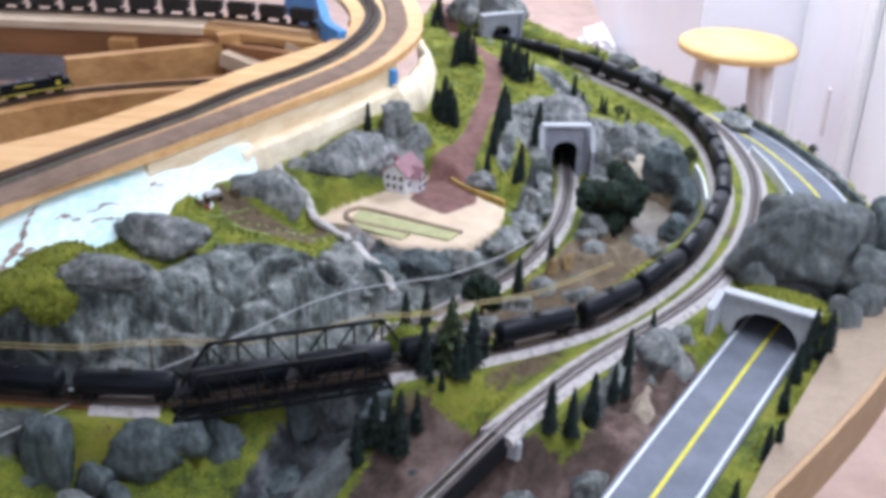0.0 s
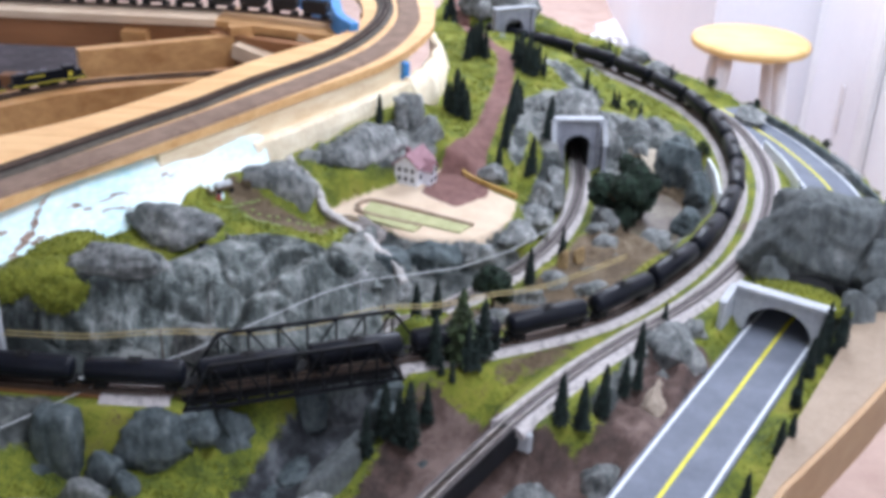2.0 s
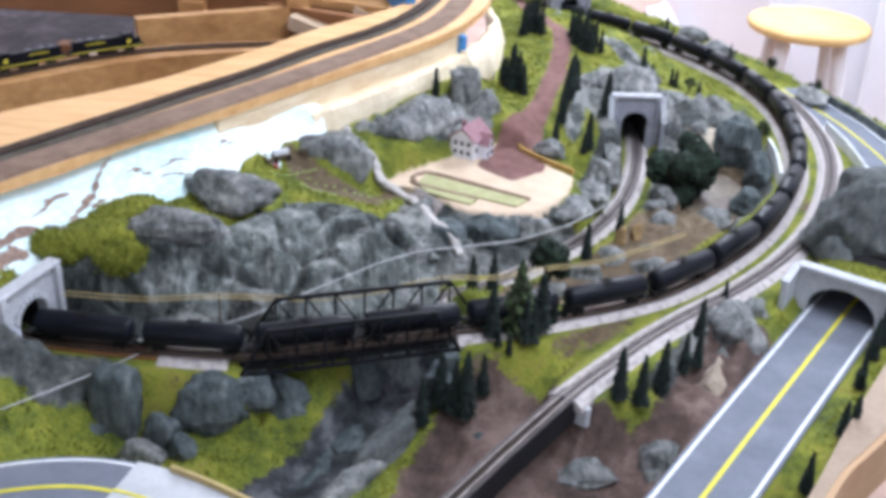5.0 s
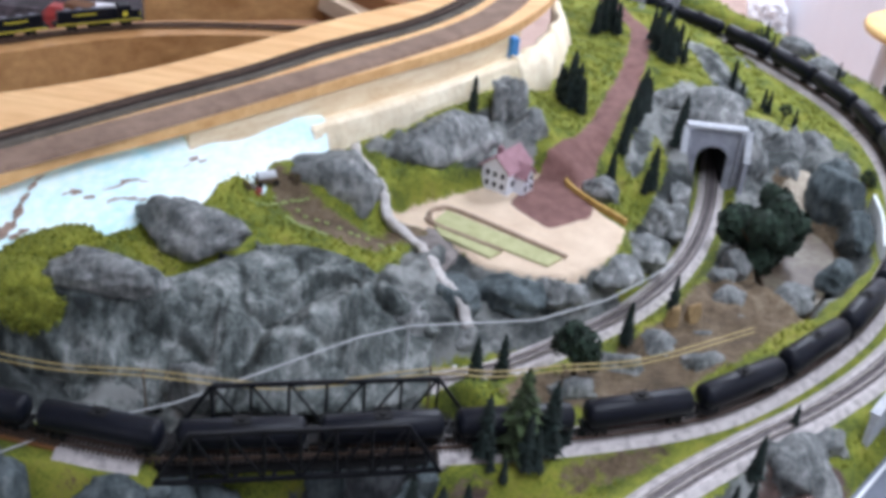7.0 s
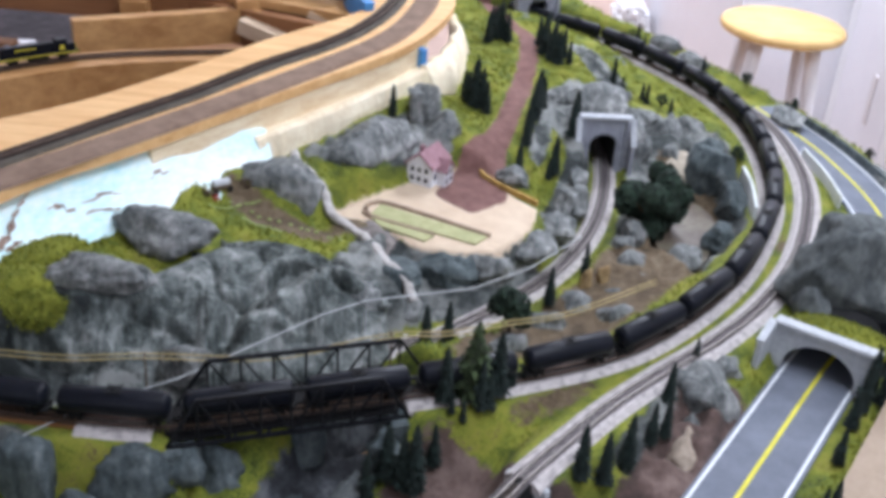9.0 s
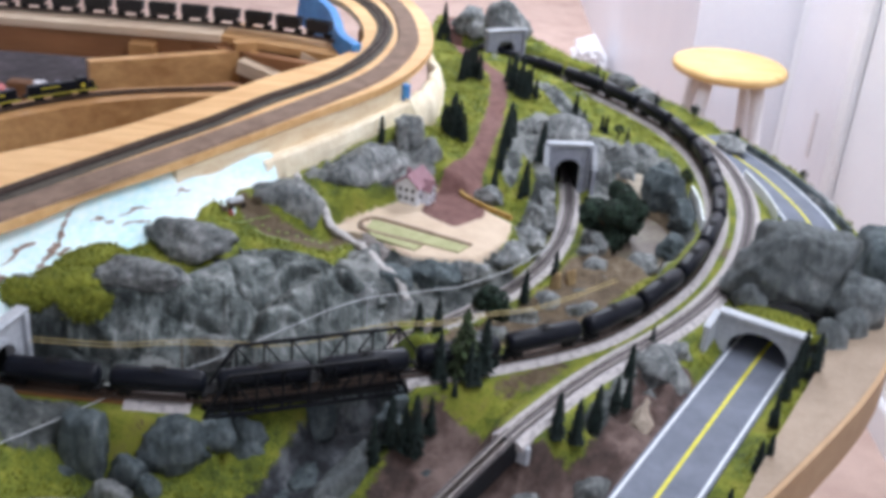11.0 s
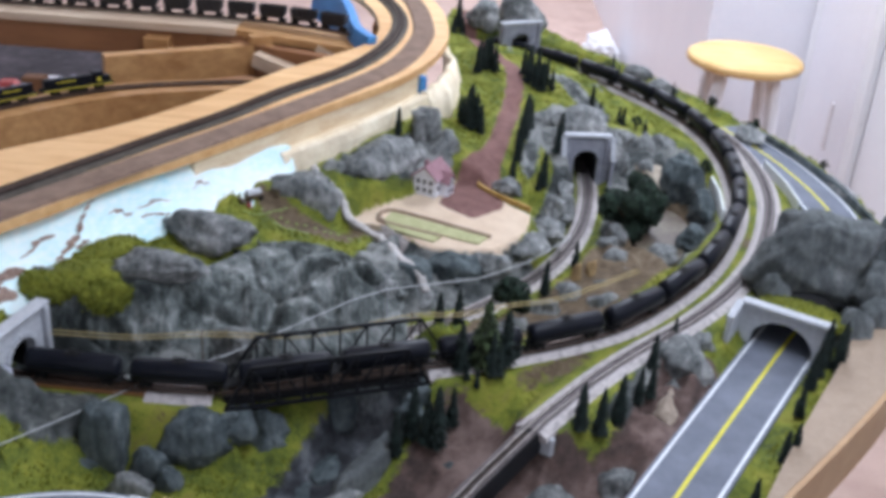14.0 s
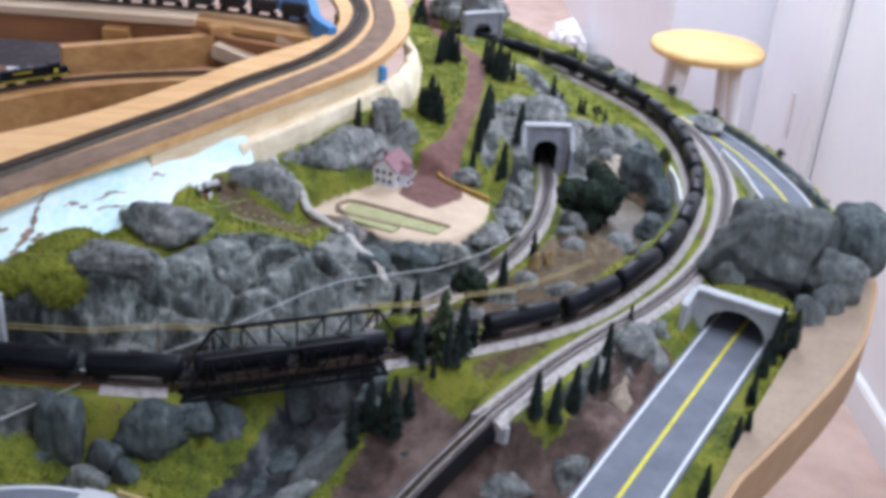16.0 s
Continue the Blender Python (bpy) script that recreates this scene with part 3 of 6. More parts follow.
M_DIRT = blurred(inside(GX, GY, SCAR) | inside(GX, GY, SCARB) | inside(GX, GY, STRIPB) | inside(GX, GY, STRIPC) | inside(GX, GY, GARDEN) | inside(GX, GY, BASIN) | inside(GX, GY, INFIELD), 3)
M_BROWN = blurred(inside(GX, GY, BROWN) | inside(GX, GY, BROWNB), 3)
M_RIVER = blurred(dist_to(GX, GY, RIVER)[0] < 0.044, 2)
fine = np.array([[noise.fractal(Vector((x * 22, y * 22, 3.1)), 1.0, 2.0, 4) for x in gx] for y in gy])
ridge = np.array([[abs(noise.noise(Vector((x * 30, y * 17, 8.4)))) for x in gx] for y in gy])
flat = np.clip(M_SAND + M_TRAIL, 0, 1)
for line, half in ((MAIN, 0.03), (OUTER, 0.03), (INNER, 0.026), (ROAD, 0.045), (BEND, 0.05)):
    flat = np.maximum(flat, 1 - step(half * 0.8, half * 1.4, dist_to(GX, GY, line)[0]))
GZ = GZ + (1 - flat) * (fine * (0.0050 + 0.012 * M_ROCK + 0.006 * M_BROWN) - ridge * 0.022 * M_ROCK)
GZ = GZ - (0.024 * blurred(inside(GX, GY, CLIFF), 3) + 0.040 * blurred(inside(GX, GY, CLIFF), 5) ** 2) * (1 - flat)


def z_at(x, y):
    """Height of the ground at a place."""
    i = int(np.clip(round((y - gy[0]) / CELL), 0, len(gy) - 1))
    j = int(np.clip(round((x - gx[0]) / CELL), 0, len(gx) - 1))
    return float(GZ[i, j])


def zone_material():
    m, nodes, links, bsdf = shader("landscape_scenery")

    def attr(name):
        a = nodes.new("ShaderNodeAttribute")
        a.attribute_name = name
        return a.outputs["Fac"]

    def colours(stops, scale, fine_scale, share=0.4):
        n1, n2 = noisy(nodes, links, scale, 6, 0.65), noisy(nodes, links, fine_scale, 3, 0.6)
        mx = nodes.new("ShaderNodeMix")
        mx.inputs["Factor"].default_value = share
        links.new(n1.outputs["Fac"], mx.inputs["A"])
        links.new(n2.outputs["Fac"], mx.inputs["B"])
        r = ramp(nodes, stops)
        links.new(mx.outputs["Result"], r.inputs["Fac"])
        return r.outputs["Color"]

    base = colours([(0.35, (0.028, 0.038, 0.012)), (0.42, (0.075, 0.105, 0.014)), (0.50, (0.17, 0.20, 0.020)), (0.58, (0.28, 0.285, 0.036)), (0.64, (0.16, 0.125, 0.045)), (0.70, (0.12, 0.075, 0.045))], 22, 420)
    layers = [("rock", colours([(0.40, (0.024, 0.03, 0.03)), (0.49, (0.09, 0.10, 0.098)), (0.58, (0.26, 0.27, 0.26))], 16, 260, 0.08)),
              ("river", colours([(0.40, (0.012, 0.013, 0.016)), (0.51, (0.046, 0.050, 0.058)), (0.62, (0.16, 0.17, 0.18))], 22, 200, 0.1)),
              ("brown", colours([(0.38, (0.040, 0.028, 0.024)), (0.5, (0.115, 0.074, 0.063)), (0.62, (0.225, 0.160, 0.140))], 14, 240, 0.15)),
              ("dirt", colours([(0.36, (0.05, 0.035, 0.02)), (0.52, (0.14, 0.10, 0.06)), (0.68, (0.25, 0.20, 0.14))], 30, 300)),
              ("sand", colours([(0.34, (0.58, 0.44, 0.31)), (0.6, (0.74, 0.60, 0.45))], 25, 500)),
              ("trail", colours([(0.36, (0.13, 0.06, 0.05)), (0.62, (0.25, 0.13, 0.115))], 60, 600))]
    edge = noisy(nodes, links, 90, 5, 0.7)
    colour = base
    for name, c in layers:
        add = nodes.new("ShaderNodeMath")
        add.operation = "MULTIPLY_ADD"
        links.new(edge.outputs["Fac"], add.inputs[0])
        add.inputs[1].default_value = 0.9
        links.new(attr(name), add.inputs[2])
        sh = nodes.new("ShaderNodeMapRange")
        sh.inputs["From Min"].default_value, sh.inputs["From Max"].default_value = 0.86, 1.02
        links.new(add.outputs[0], sh.inputs["Value"])
        mx = nodes.new("ShaderNodeMix")
        mx.data_type = "RGBA"
        links.new(sh.outputs["Result"], mx.inputs["Factor"])
        links.new(colour, mx.inputs["A"])
        links.new(c, mx.inputs["B"])
        colour = mx.outputs["Result"]
    links.new(colour, bsdf.inputs["Base Color"])
    bn = noisy(nodes, links, 320, 6, 0.7)
    bp = nodes.new("ShaderNodeBump")
    bp.inputs["Strength"].default_value, bp.inputs["Distance"].default_value = 0.7, 0.003
    links.new(bn.outputs["Fac"], bp.inputs["Height"])
    links.new(bp.outputs["Normal"], bsdf.inputs["Normal"])
    bsdf.inputs["Roughness"].default_value = 0.95
    return m


def build_ground():
    keep = inside(GX, GY, OUTLINE)
    ny, nx = GX.shape
    verts = np.stack([GX.ravel(), GY.ravel(), GZ.ravel()], axis=1)
    a = np.arange(ny * nx).reshape(ny, nx)
    quads = np.stack([a[:-1, :-1], a[:-1, 1:], a[1:, 1:], a[1:, :-1]], axis=-1)
    ok = keep[:-1, :-1] & keep[:-1, 1:] & keep[1:, 1:] & keep[1:, :-1]
    quads = quads[ok]
    used = np.unique(quads)
    remap = np.full(ny * nx, -1)
    remap[used] = np.arange(len(used))
    me = bpy.data.meshes.new("ground")
    me.from_pydata(verts[used].tolist(), [], remap[quads].tolist())
    for name, mask in (("rock", M_ROCK), ("river", M_RIVER), ("brown", M_BROWN), ("dirt", M_DIRT), ("sand", M_SAND), ("trail", M_TRAIL)):
        at = me.attributes.new(name, "FLOAT", "POINT")
        at.data.foreach_set("value", mask.ravel()[used].astype(np.float32))
    me.materials.append(zone_material())
    me.polygons.foreach_set("use_smooth", [True] * len(me.polygons))
    ob = new("ground", me)
    return tagged(ob, "model landscape of green turf, grey rock faces and brown earth", "ground", kind="structure")


build_ground()
bm = bmesh.new()
polygon_slab(bm, [(0.10, 0.64), (0.25, 0.88), (0.38, 1.12), (0.46, 1.35), (0.48, 1.6), (0.44, 1.85), (0.30, 2.08), (0.08, 2.25)] + WEST[1:-1] + [(-0.55, 0.64)], 0.70, 0.735)
table = thing("layout_table", None, "plywood table top carrying the model landscape", "table")
part("table_top", bm, LUMBER, table)
for x, y in ((0.1, 0.72), (-0.5, 0.7), (0.4, 1.3), (0.1, 2.15)):
    bm = bmesh.new()
    box(bm, 0.06, 0.06, 0.70, x, y, 0.35, bevel=0.003)
    part("leg", bm, LUMBER, table)

# ---- upper deck and open benchwork ----
DECK_Z = 1.010
D_OUT = smooth_line([(-0.66, 0.66), (-0.56, 0.85), (-0.477, 0.995), (-0.437, 1.055), (-0.397, 1.134), (-0.347, 1.202), (-0.293, 1.284), (-0.234, 1.379),
                     (-0.168, 1.483), (-0.092, 1.604), (-0.044, 1.721), (-0.017, 1.86), (-0.021, 2.0), (-0.046, 2.134), (-0.10, 2.28), (-0.20, 2.42), (-0.38, 2.52)], 0.02)
D_IN = smooth_line([(-0.86, 0.78), (-0.68, 1.02), (-0.565, 1.19), (-0.491, 1.266), (-0.425, 1.346), (-0.339, 1.491), (-0.275, 1.614),
                    (-0.199, 1.731), (-0.158, 1.806), (-0.145, 1.906), (-0.171, 2.05), (-0.24, 2.19), (-0.40, 2.30)], 0.02)


def build_deck():
    d = thing("upper_deck", None, "orange plywood upper deck on a lumber frame", "train table")
    b = bmesh.new()
    n = 90
    oi = D_OUT[np.linspace(0, len(D_OUT) - 1, n).astype(int)]
    ii = D_IN[np.linspace(0, len(D_IN) - 1, n).astype(int)]
    rows = []
    for o, i in zip(oi, ii):
        rows.append([b.verts.new((p[0], p[1], z)) for p, z in ((o, DECK_Z), (i, DECK_Z), (i, DECK_Z - 0.013), (o, DECK_Z - 0.013))])
    for p, q in zip(rows, rows[1:]):
        for k in range(4):
            b.faces.new((p[k], q[k], q[(k + 1) % 4], p[(k + 1) % 4]))
    bmesh.ops.recalc_face_normals(b, faces=b.faces)
    part("deck_top", b, PLY, d)
    # joists under the deck
    for (x0, y0), (x1, y1) in (((-0.55, 0.97), (-0.66, 1.06)), ((-0.36, 1.24), (-0.46, 1.28)), ((-0.20, 1.48), (-0.30, 1.54)), ((-0.07, 1.75), (-0.16, 1.79))):
        part("joist", bar(bmesh.new(), (x0, y0, DECK_Z - 0.040), (x1, y1, DECK_Z - 0.040), 0.02, 0.05), LUMBER, d)
    for x, y in ((-0.62, 1.0), (-0.40, 1.28), (-0.12, 1.78), (-0.16, 2.2)):
        b = bmesh.new()
        box(b, 0.04, 0.04, DECK_Z - 0.066, x, y, (DECK_Z - 0.066) / 2)
        part("leg", b, LUMBER, d)
    return d


build_deck()


def roadbed(line, z, half, mat, label):
    b = bmesh.new()
    sweep(b, with_z(line, z), [(-half, 0), (half, 0), (half * 0.8, 0.0045), (-half * 0.8, 0.0045)])
    return thing("roadbed", None, label, "roadbed", bm=b, material=mat)


def build_track(line, z, label, ties_mat, rail_mat, ballast=True, bed_half=0.020, gaps=()):
    """N gauge track: ballast shoulder, ties and two rails. z is the top of the ties."""
    t = thing("railway_track", None, label, "track")
    if ballast:
        runs, cur = [], []
        for p in line:
            if any(a <= p[0] <= b and c <= p[1] <= d for a, b, c, d in gaps):
                if len(cur) > 2:
                    runs.append(cur)
                cur = []
            else:
                cur.append(p)
        if len(cur) > 2:
            runs.append(cur)
        for r in runs:
            part("ballast", sweep(bmesh.new(), with_z(np.array(r), z), [(-bed_half, -0.012), (bed_half, -0.012), (bed_half, -0.006), (bed_half * 0.62, -0.0012), (-bed_half * 0.62, -0.0012), (-bed_half, -0.006)]), BALLAST, t)
    fine_line = smooth_line(line[::3], 0.0042)
    b = bmesh.new()
    n = sides(fine_line)
    vs, fs = [], []
    for p, s in zip(fine_line, n):
        d = np.array([s[1], -s[0]])
        k = len(vs)
        for hz in (z - 0.0022, z):
            for u, v in ((-1, -1), (1, -1), (1, 1), (-1, 1)):
                q = p[:2] + s * 0.0083 * u + d * 0.00095 * v
                vs.append((q[0], q[1], hz))
        fs += [(k + 4, k + 5, k + 6, k + 7), (k, k + 1, k + 5, k + 4), (k + 1, k + 2, k + 6, k + 5), (k + 2, k + 3, k + 7, k + 6), (k + 3, k, k + 4, k + 7)]
    me = bpy.data.meshes.new("tie_strip")
    me.from_pydata(vs, [], fs)
    me.materials.append(ties_mat)
    ob = new("tie_strip", me)
    ob.parent = t
    tagged(ob, kind="stuff")
    rl = smooth_line(line[::2], 0.008)
    for o in (-0.0045, 0.0045):
        part("rail", sweep(bmesh.new(), with_z(rl, z), [(o - 0.0006, -0.0004), (o + 0.0006, -0.0004), (o + 0.0006, 0.0022), (o - 0.0006, 0.0022)]), rail_mat, t)
    return t


UPPER = smooth_line([(-0.68, 0.78), (-0.60, 0.905), (-0.504, 1.064), (-0.464, 1.131), (-0.419, 1.205), (-0.37, 1.287), (-0.314, 1.379), (-0.255, 1.495), (-0.184, 1.613),
                     (-0.14, 1.721), (-0.115, 1.836), (-0.109, 1.959), (-0.128, 2.065), (-0.18, 2.19), (-0.28, 2.30), (-0.40, 2.36)])
SPARE = smooth_line([(-0.65, 0.755), (-0.57, 0.88), (-0.486, 1.02), (-0.402, 1.152), (-0.3, 1.312), (-0.173, 1.527), (-0.098, 1.681), (-0.065, 1.849), (-0.067, 1.97),
                     (-0.094, 2.13), (-0.15, 2.26), (-0.25, 2.37), (-0.40, 2.43)])
roadbed(UPPER, DECK_Z, 0.016, surface("grey_cork_roadbed", (0.055, 0.048, 0.038), (0.12, 0.105, 0.085), None, 40, 700, 0.95, 0.4), "grey cork roadbed glued to the plywood deck")
roadbed(SPARE, DECK_Z, 0.0205, CORKBED, "bare brown cork roadbed strip on the plywood deck")
build_track(UPPER, DECK_Z + 0.0068, "model track on cork roadbed along the upper deck", TIE, RUSTRAIL, ballast=False)

# lower helix track inside the frame
HELIX = smooth_line([(-0.90, 1.24), (-0.77, 1.39), (-0.685, 1.486), (-0.624, 1.554), (-0.553, 1.614), (-0.472, 1.656), (-0.366, 1.693), (-0.26, 1.72), (-0.15, 1.76)])
hx = thing("helix_deck", None, "plywood strip with a side board carrying the hidden loop track", "train table")
part("strip", sweep(bmesh.new(), with_z(HELIX, 0.955), [(-0.028, -0.010), (0.028, -0.010), (0.028, 0), (-0.028, 0)]), LUMBER, hx)
hb = smooth_line(np.array([p + np.array((0.0285, -0.0285)) * 0.9 for p in HELIX[::6]]), 0.02)
part("side_board", sweep(bmesh.new(), with_z(hb, 0.90), [(-0.006, 0), (0.006, 0), (0.006, 0.058), (-0.006, 0.058)]), LUMBER, hx)
build_track(HELIX, 0.9585, "model track on the hidden loop inside the frame", TIE, RUSTRAIL, ballast=False)


def beam(a, b, w, h, mat, name="frame_beam", label="pine lumber beam of the open benchwork"):
    return thing(name, None, label, "beam", bm=bar(bmesh.new(), a, b, w, h), material=mat)


beam((-1.3, 1.915, 0.994), (-0.405, 1.915, 0.994), 0.090, 0.014, PALELUMBER, "back_plank", "pale pine plank carrying the hopper train")
beam((-1.3, 1.885, 0.962), (-0.30, 1.885, 0.962), 0.020, 0.050, DARKLUMBER, "back_beam", "beam under the plank with shade put into its dark brown")
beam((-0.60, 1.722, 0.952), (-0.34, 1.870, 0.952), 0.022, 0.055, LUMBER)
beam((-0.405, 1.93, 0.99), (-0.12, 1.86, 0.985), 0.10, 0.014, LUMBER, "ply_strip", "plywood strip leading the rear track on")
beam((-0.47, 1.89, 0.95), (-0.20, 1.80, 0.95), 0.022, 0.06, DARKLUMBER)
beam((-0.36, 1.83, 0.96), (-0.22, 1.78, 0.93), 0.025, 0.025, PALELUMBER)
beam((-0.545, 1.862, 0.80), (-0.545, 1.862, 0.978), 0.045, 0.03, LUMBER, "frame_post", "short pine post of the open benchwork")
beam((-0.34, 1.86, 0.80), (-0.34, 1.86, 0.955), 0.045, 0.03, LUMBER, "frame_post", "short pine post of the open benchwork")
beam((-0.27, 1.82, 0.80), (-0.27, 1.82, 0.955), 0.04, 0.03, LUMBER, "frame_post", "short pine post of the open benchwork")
beam((-0.78, 1.862, 0.70), (-0.78, 1.862, 0.885), 0.04, 0.03, DARKLUMBER, "frame_post", "short post of the open benchwork, darkened in place of shade")
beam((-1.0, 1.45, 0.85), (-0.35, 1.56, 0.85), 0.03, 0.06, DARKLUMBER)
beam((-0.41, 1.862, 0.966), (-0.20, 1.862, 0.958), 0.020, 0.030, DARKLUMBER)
beam((-0.345, 1.846, 0.972), (-0.27, 1.842, 0.956), 0.010, 0.022, LUMBER, "wood_offcut", "pine offcut screwed to the benchwork beam")
beam((-0.255, 1.842, 0.975), (-0.205, 1.838, 0.955), 0.012, 0.034, PALELUMBER, "wood_offcut", "pale pine offcut screwed to the benchwork beam")
beam((-0.375, 1.852, 0.985), (-0.29, 1.90, 0.985), 0.022, 0.020, LUMBER, "wood_offcut", "pine offcut under the plywood strip")
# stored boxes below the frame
# dark shelf added as a backing: it replaces the gloom and hides the carpet
dark_backing = bmesh.new()
box(dark_backing, 1.15, 1.30, 0.018, -0.86, 1.92, 0.66)
shelf = thing("storage_shelf", None, "dark board added under the open benchwork to hide the floor", "shelf")
part("board", dark_backing, DARKLUMBER, shelf)
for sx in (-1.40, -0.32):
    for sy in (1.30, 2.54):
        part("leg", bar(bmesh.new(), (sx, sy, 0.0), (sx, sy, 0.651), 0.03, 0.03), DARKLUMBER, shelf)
# the clutter boxes bring the dark of this space with their own colour
for x, y, z, sx, sy, sz, mt, lb in ((-0.85, 2.15, 0.669, 0.5, 0.4, 0.16, CLOTHDARK, "storage box of mixed clutter, darkened in place of shade"), (-0.66, 1.66, 0.669, 0.34, 0.22, 0.12, CLOTHDARK, "storage box of mixed clutter, darkened in place of shade"),
                                    (-1.05, 1.75, 0.669, 0.22, 0.22, 0.13, DOORPAINT, "white cardboard storage box"), (-0.875, 1.96, 0.669, 0.05, 0.05, 0.17, REDPAINT, "red plastic bottle box under the open benchwork"), (-0.80, 1.965, 0.669, 0.07, 0.05, 0.18, DOORPAINT, "white cardboard storage box"), (-0.45, 2.10, 0.669, 0.26, 0.3, 0.16, DARKLUMBER, "brown cardboard storage box")):
    b = bmesh.new()
    box(b, sx, sy, sz, 0, 0, sz / 2, bevel=0.012)
    thing("storage_box", pose(x, y, z, 0, 0, 8), lb, "box", bm=b, material=mt)

# blue foam liner behind the curve
b = bmesh.new()
sweep(b, with_z(smooth_line([(-0.150, 1.80), (-0.185, 1.865), (-0.205, 1.96), (-0.235, 2.07), (-0.30, 2.19)], 0.02), 0.955),
      [(-0.004, 0), (0.016, 0), (0.004, 0.068), (-0.012, 0.068)])
thing("foam_liner", None, "bright blue foam sheet bent round the curve of the deck", "foam sheet", bm=b, material=BLUEFOAM)

# painted sky foam slope between the deck and the hill
F_TOP = smooth_line([(-0.66, 0.70, 0.992), (-0.56, 0.87, 0.992), (-0.487, 1.012, 0.992), (-0.447, 1.072, 0.992), (-0.407, 1.150, 0.992), (-0.357, 1.216, 0.992), (-0.303, 1.298, 0.990), (-0.225, 1.384, 0.972)], 0.01)
F_BOT = smooth_line([(-0.62, 0.66, 0.925), (-0.53, 0.83, 0.928), (-0.463, 0.945, 0.930), (-0.428, 1.012, 0.934), (-0.385, 1.077, 0.936), (-0.336, 1.148, 0.934), (-0.285, 1.236, 0.930), (-0.212, 1.368, 0.934)], 0.01)


def foam_point(u, v, lift=0.0):
    """A place on the slope: u along it, v from its foot up."""
    a = F_BOT[int(u * (len(F_BOT) - 1))]
    c = F_TOP[int(u * (len(F_TOP) - 1))]
    p = a * (1 - v) + c * v
    return Vector((p[0] + lift * 0.8, p[1] - lift * 0.5, p[2] + lift))


b = bmesh.new()
rows = []
for i in range(80):
    u = i / 79
    wob = 0.004 * noise.noise(Vector((u * 14, 0, 0)))
    low = -0.6 if u > 0.5 else -0.1
    rows.append([b.verts.new(foam_point(u, v) + Vector((wob * v, 0, wob))) for v in (low, 0, 0.35, 0.7, 1.0)] + [b.verts.new(foam_point(u, 1.0) + Vector((-0.02, 0.012, 0.0))), b.verts.new(foam_point(u, low) + Vector((-0.02, 0.012, -0.02)))])
for p, q in zip(rows, rows[1:]):
    for k in range(7):
        b.faces.new((p[k], q[k], q[(k + 1) % 7], p[(k + 1) % 7]))
b.faces.new(rows[0]), b.faces.new(rows[-1][::-1])
bmesh.ops.recalc_face_normals(b, faces=b.faces)
foam = thing("painted_foam", None, "pale blue painted foam slope with brown scuffs below the deck", "foam sheet", bm=b, material=FOAM)
rng = random.Random(4)
for u0, v0, du, dv, w in ((0.60, 0.92, -0.07, -0.55, 0.0035), (0.56, 0.45, -0.05, -0.12, 0.004), (0.46, 0.32, -0.08, 0.08, 0.007), (0.40, 0.18, -0.10, 0.03, 0.010), (0.72, 0.5, -0.05, 0.1, 0.0015), (0.66, 0.35, 0.05, 0.03, 0.0015), (0.50, 0.15, 0.04, 0.06, 0.002), (0.43, 0.10, -0.06, 0.02, 0.012), (0.52, 0.62, -0.06, -0.05, 0.003), (0.62, 0.62, 0.03, -0.08, 0.002), (0.70, 0.25, 0.03, 0.02, 0.0015), (0.57, 0.28, -0.03, 0.10, 0.002), (0.78, 0.55, 0.03, 0.06, 0.0012)):
    b = bmesh.new()
    prev = None
    for k in range(12):
        f = k / 11
        c = foam_point(max(0, min(1, u0 + du * f)), max(0, min(0.96, v0 + dv * f + 0.05 * math.sin(5 * f))), 0.0012)
        ww = w * (0.4 + rng.random()) * math.sin(math.pi * (0.08 + 0.84 * f))
        e1 = b.verts.new(c + Vector((0.35 * ww, -0.35 * ww, -ww)))
        e2 = b.verts.new(c + Vector((-0.35 * ww, 0.35 * ww, ww)))
        if prev:
            b.faces.new((prev[0], e1, e2, prev[1]))
        prev = (e1, e2)
    part("scuff", b, FOAMSTAIN, foam, "brown scuff mark")

# ply riser and plaster edge under the curve
RISER = smooth_line([(-0.330, 1.245), (-0.293, 1.300), (-0.234, 1.395), (-0.168, 1.499), (-0.098, 1.612), (-0.052, 1.715)], 0.01)
b = bmesh.new()
sweep(b, with_z(RISER, 0.900), [(-0.006, 0), (0.006, 0), (0.006, 0.096), (-0.006, 0.096)])
riser = thing("ply_riser", None, "rough pale plywood riser under the upper deck", "riser", bm=b, material=PLYEDGE)
LEDGE = smooth_line([(-0.236, 1.366), (-0.158, 1.487), (-0.092, 1.600), (-0.046, 1.682)], 0.01)
b = bmesh.new()
sweep(b, with_z(LEDGE, 0.90), [(-0.013, 0), (0.016, 0), (0.016, 0.067), (-0.003, 0.067), (-0.007, 0.063), (-0.010, 0.048)])
for v in b.verts:
    v.co += Vector((noise.noise(v.co * 45), noise.noise(v.co * 45 + Vector((3, 3, 3))), 0.6 * noise.noise(v.co * 30 + Vector((9, 0, 0))))) * 0.003
thing("plaster_ledge", None, "cream plaster ledge along the riser", "ledge", bm=b, material=PLASTER)
PLAST = smooth_line([(-0.040, 1.672), (-0.020, 1.715), (-0.004, 1.79), (0.002, 1.87), (-0.008, 1.93)], 0.008)
b = bmesh.new()
sweep(b, with_z(PLAST, 0.89), [(-0.012, 0), (0.012, 0), (0.016, 0.082), (0.004, 0.084), (-0.006, 0.060), (-0.012, 0.030)])
for v in b.verts:
    v.co += Vector((noise.noise(v.co * 40), noise.noise(v.co * 40 + Vector((3, 3, 3))), noise.noise(v.co * 35 + Vector((9, 0, 0))))) * 0.008
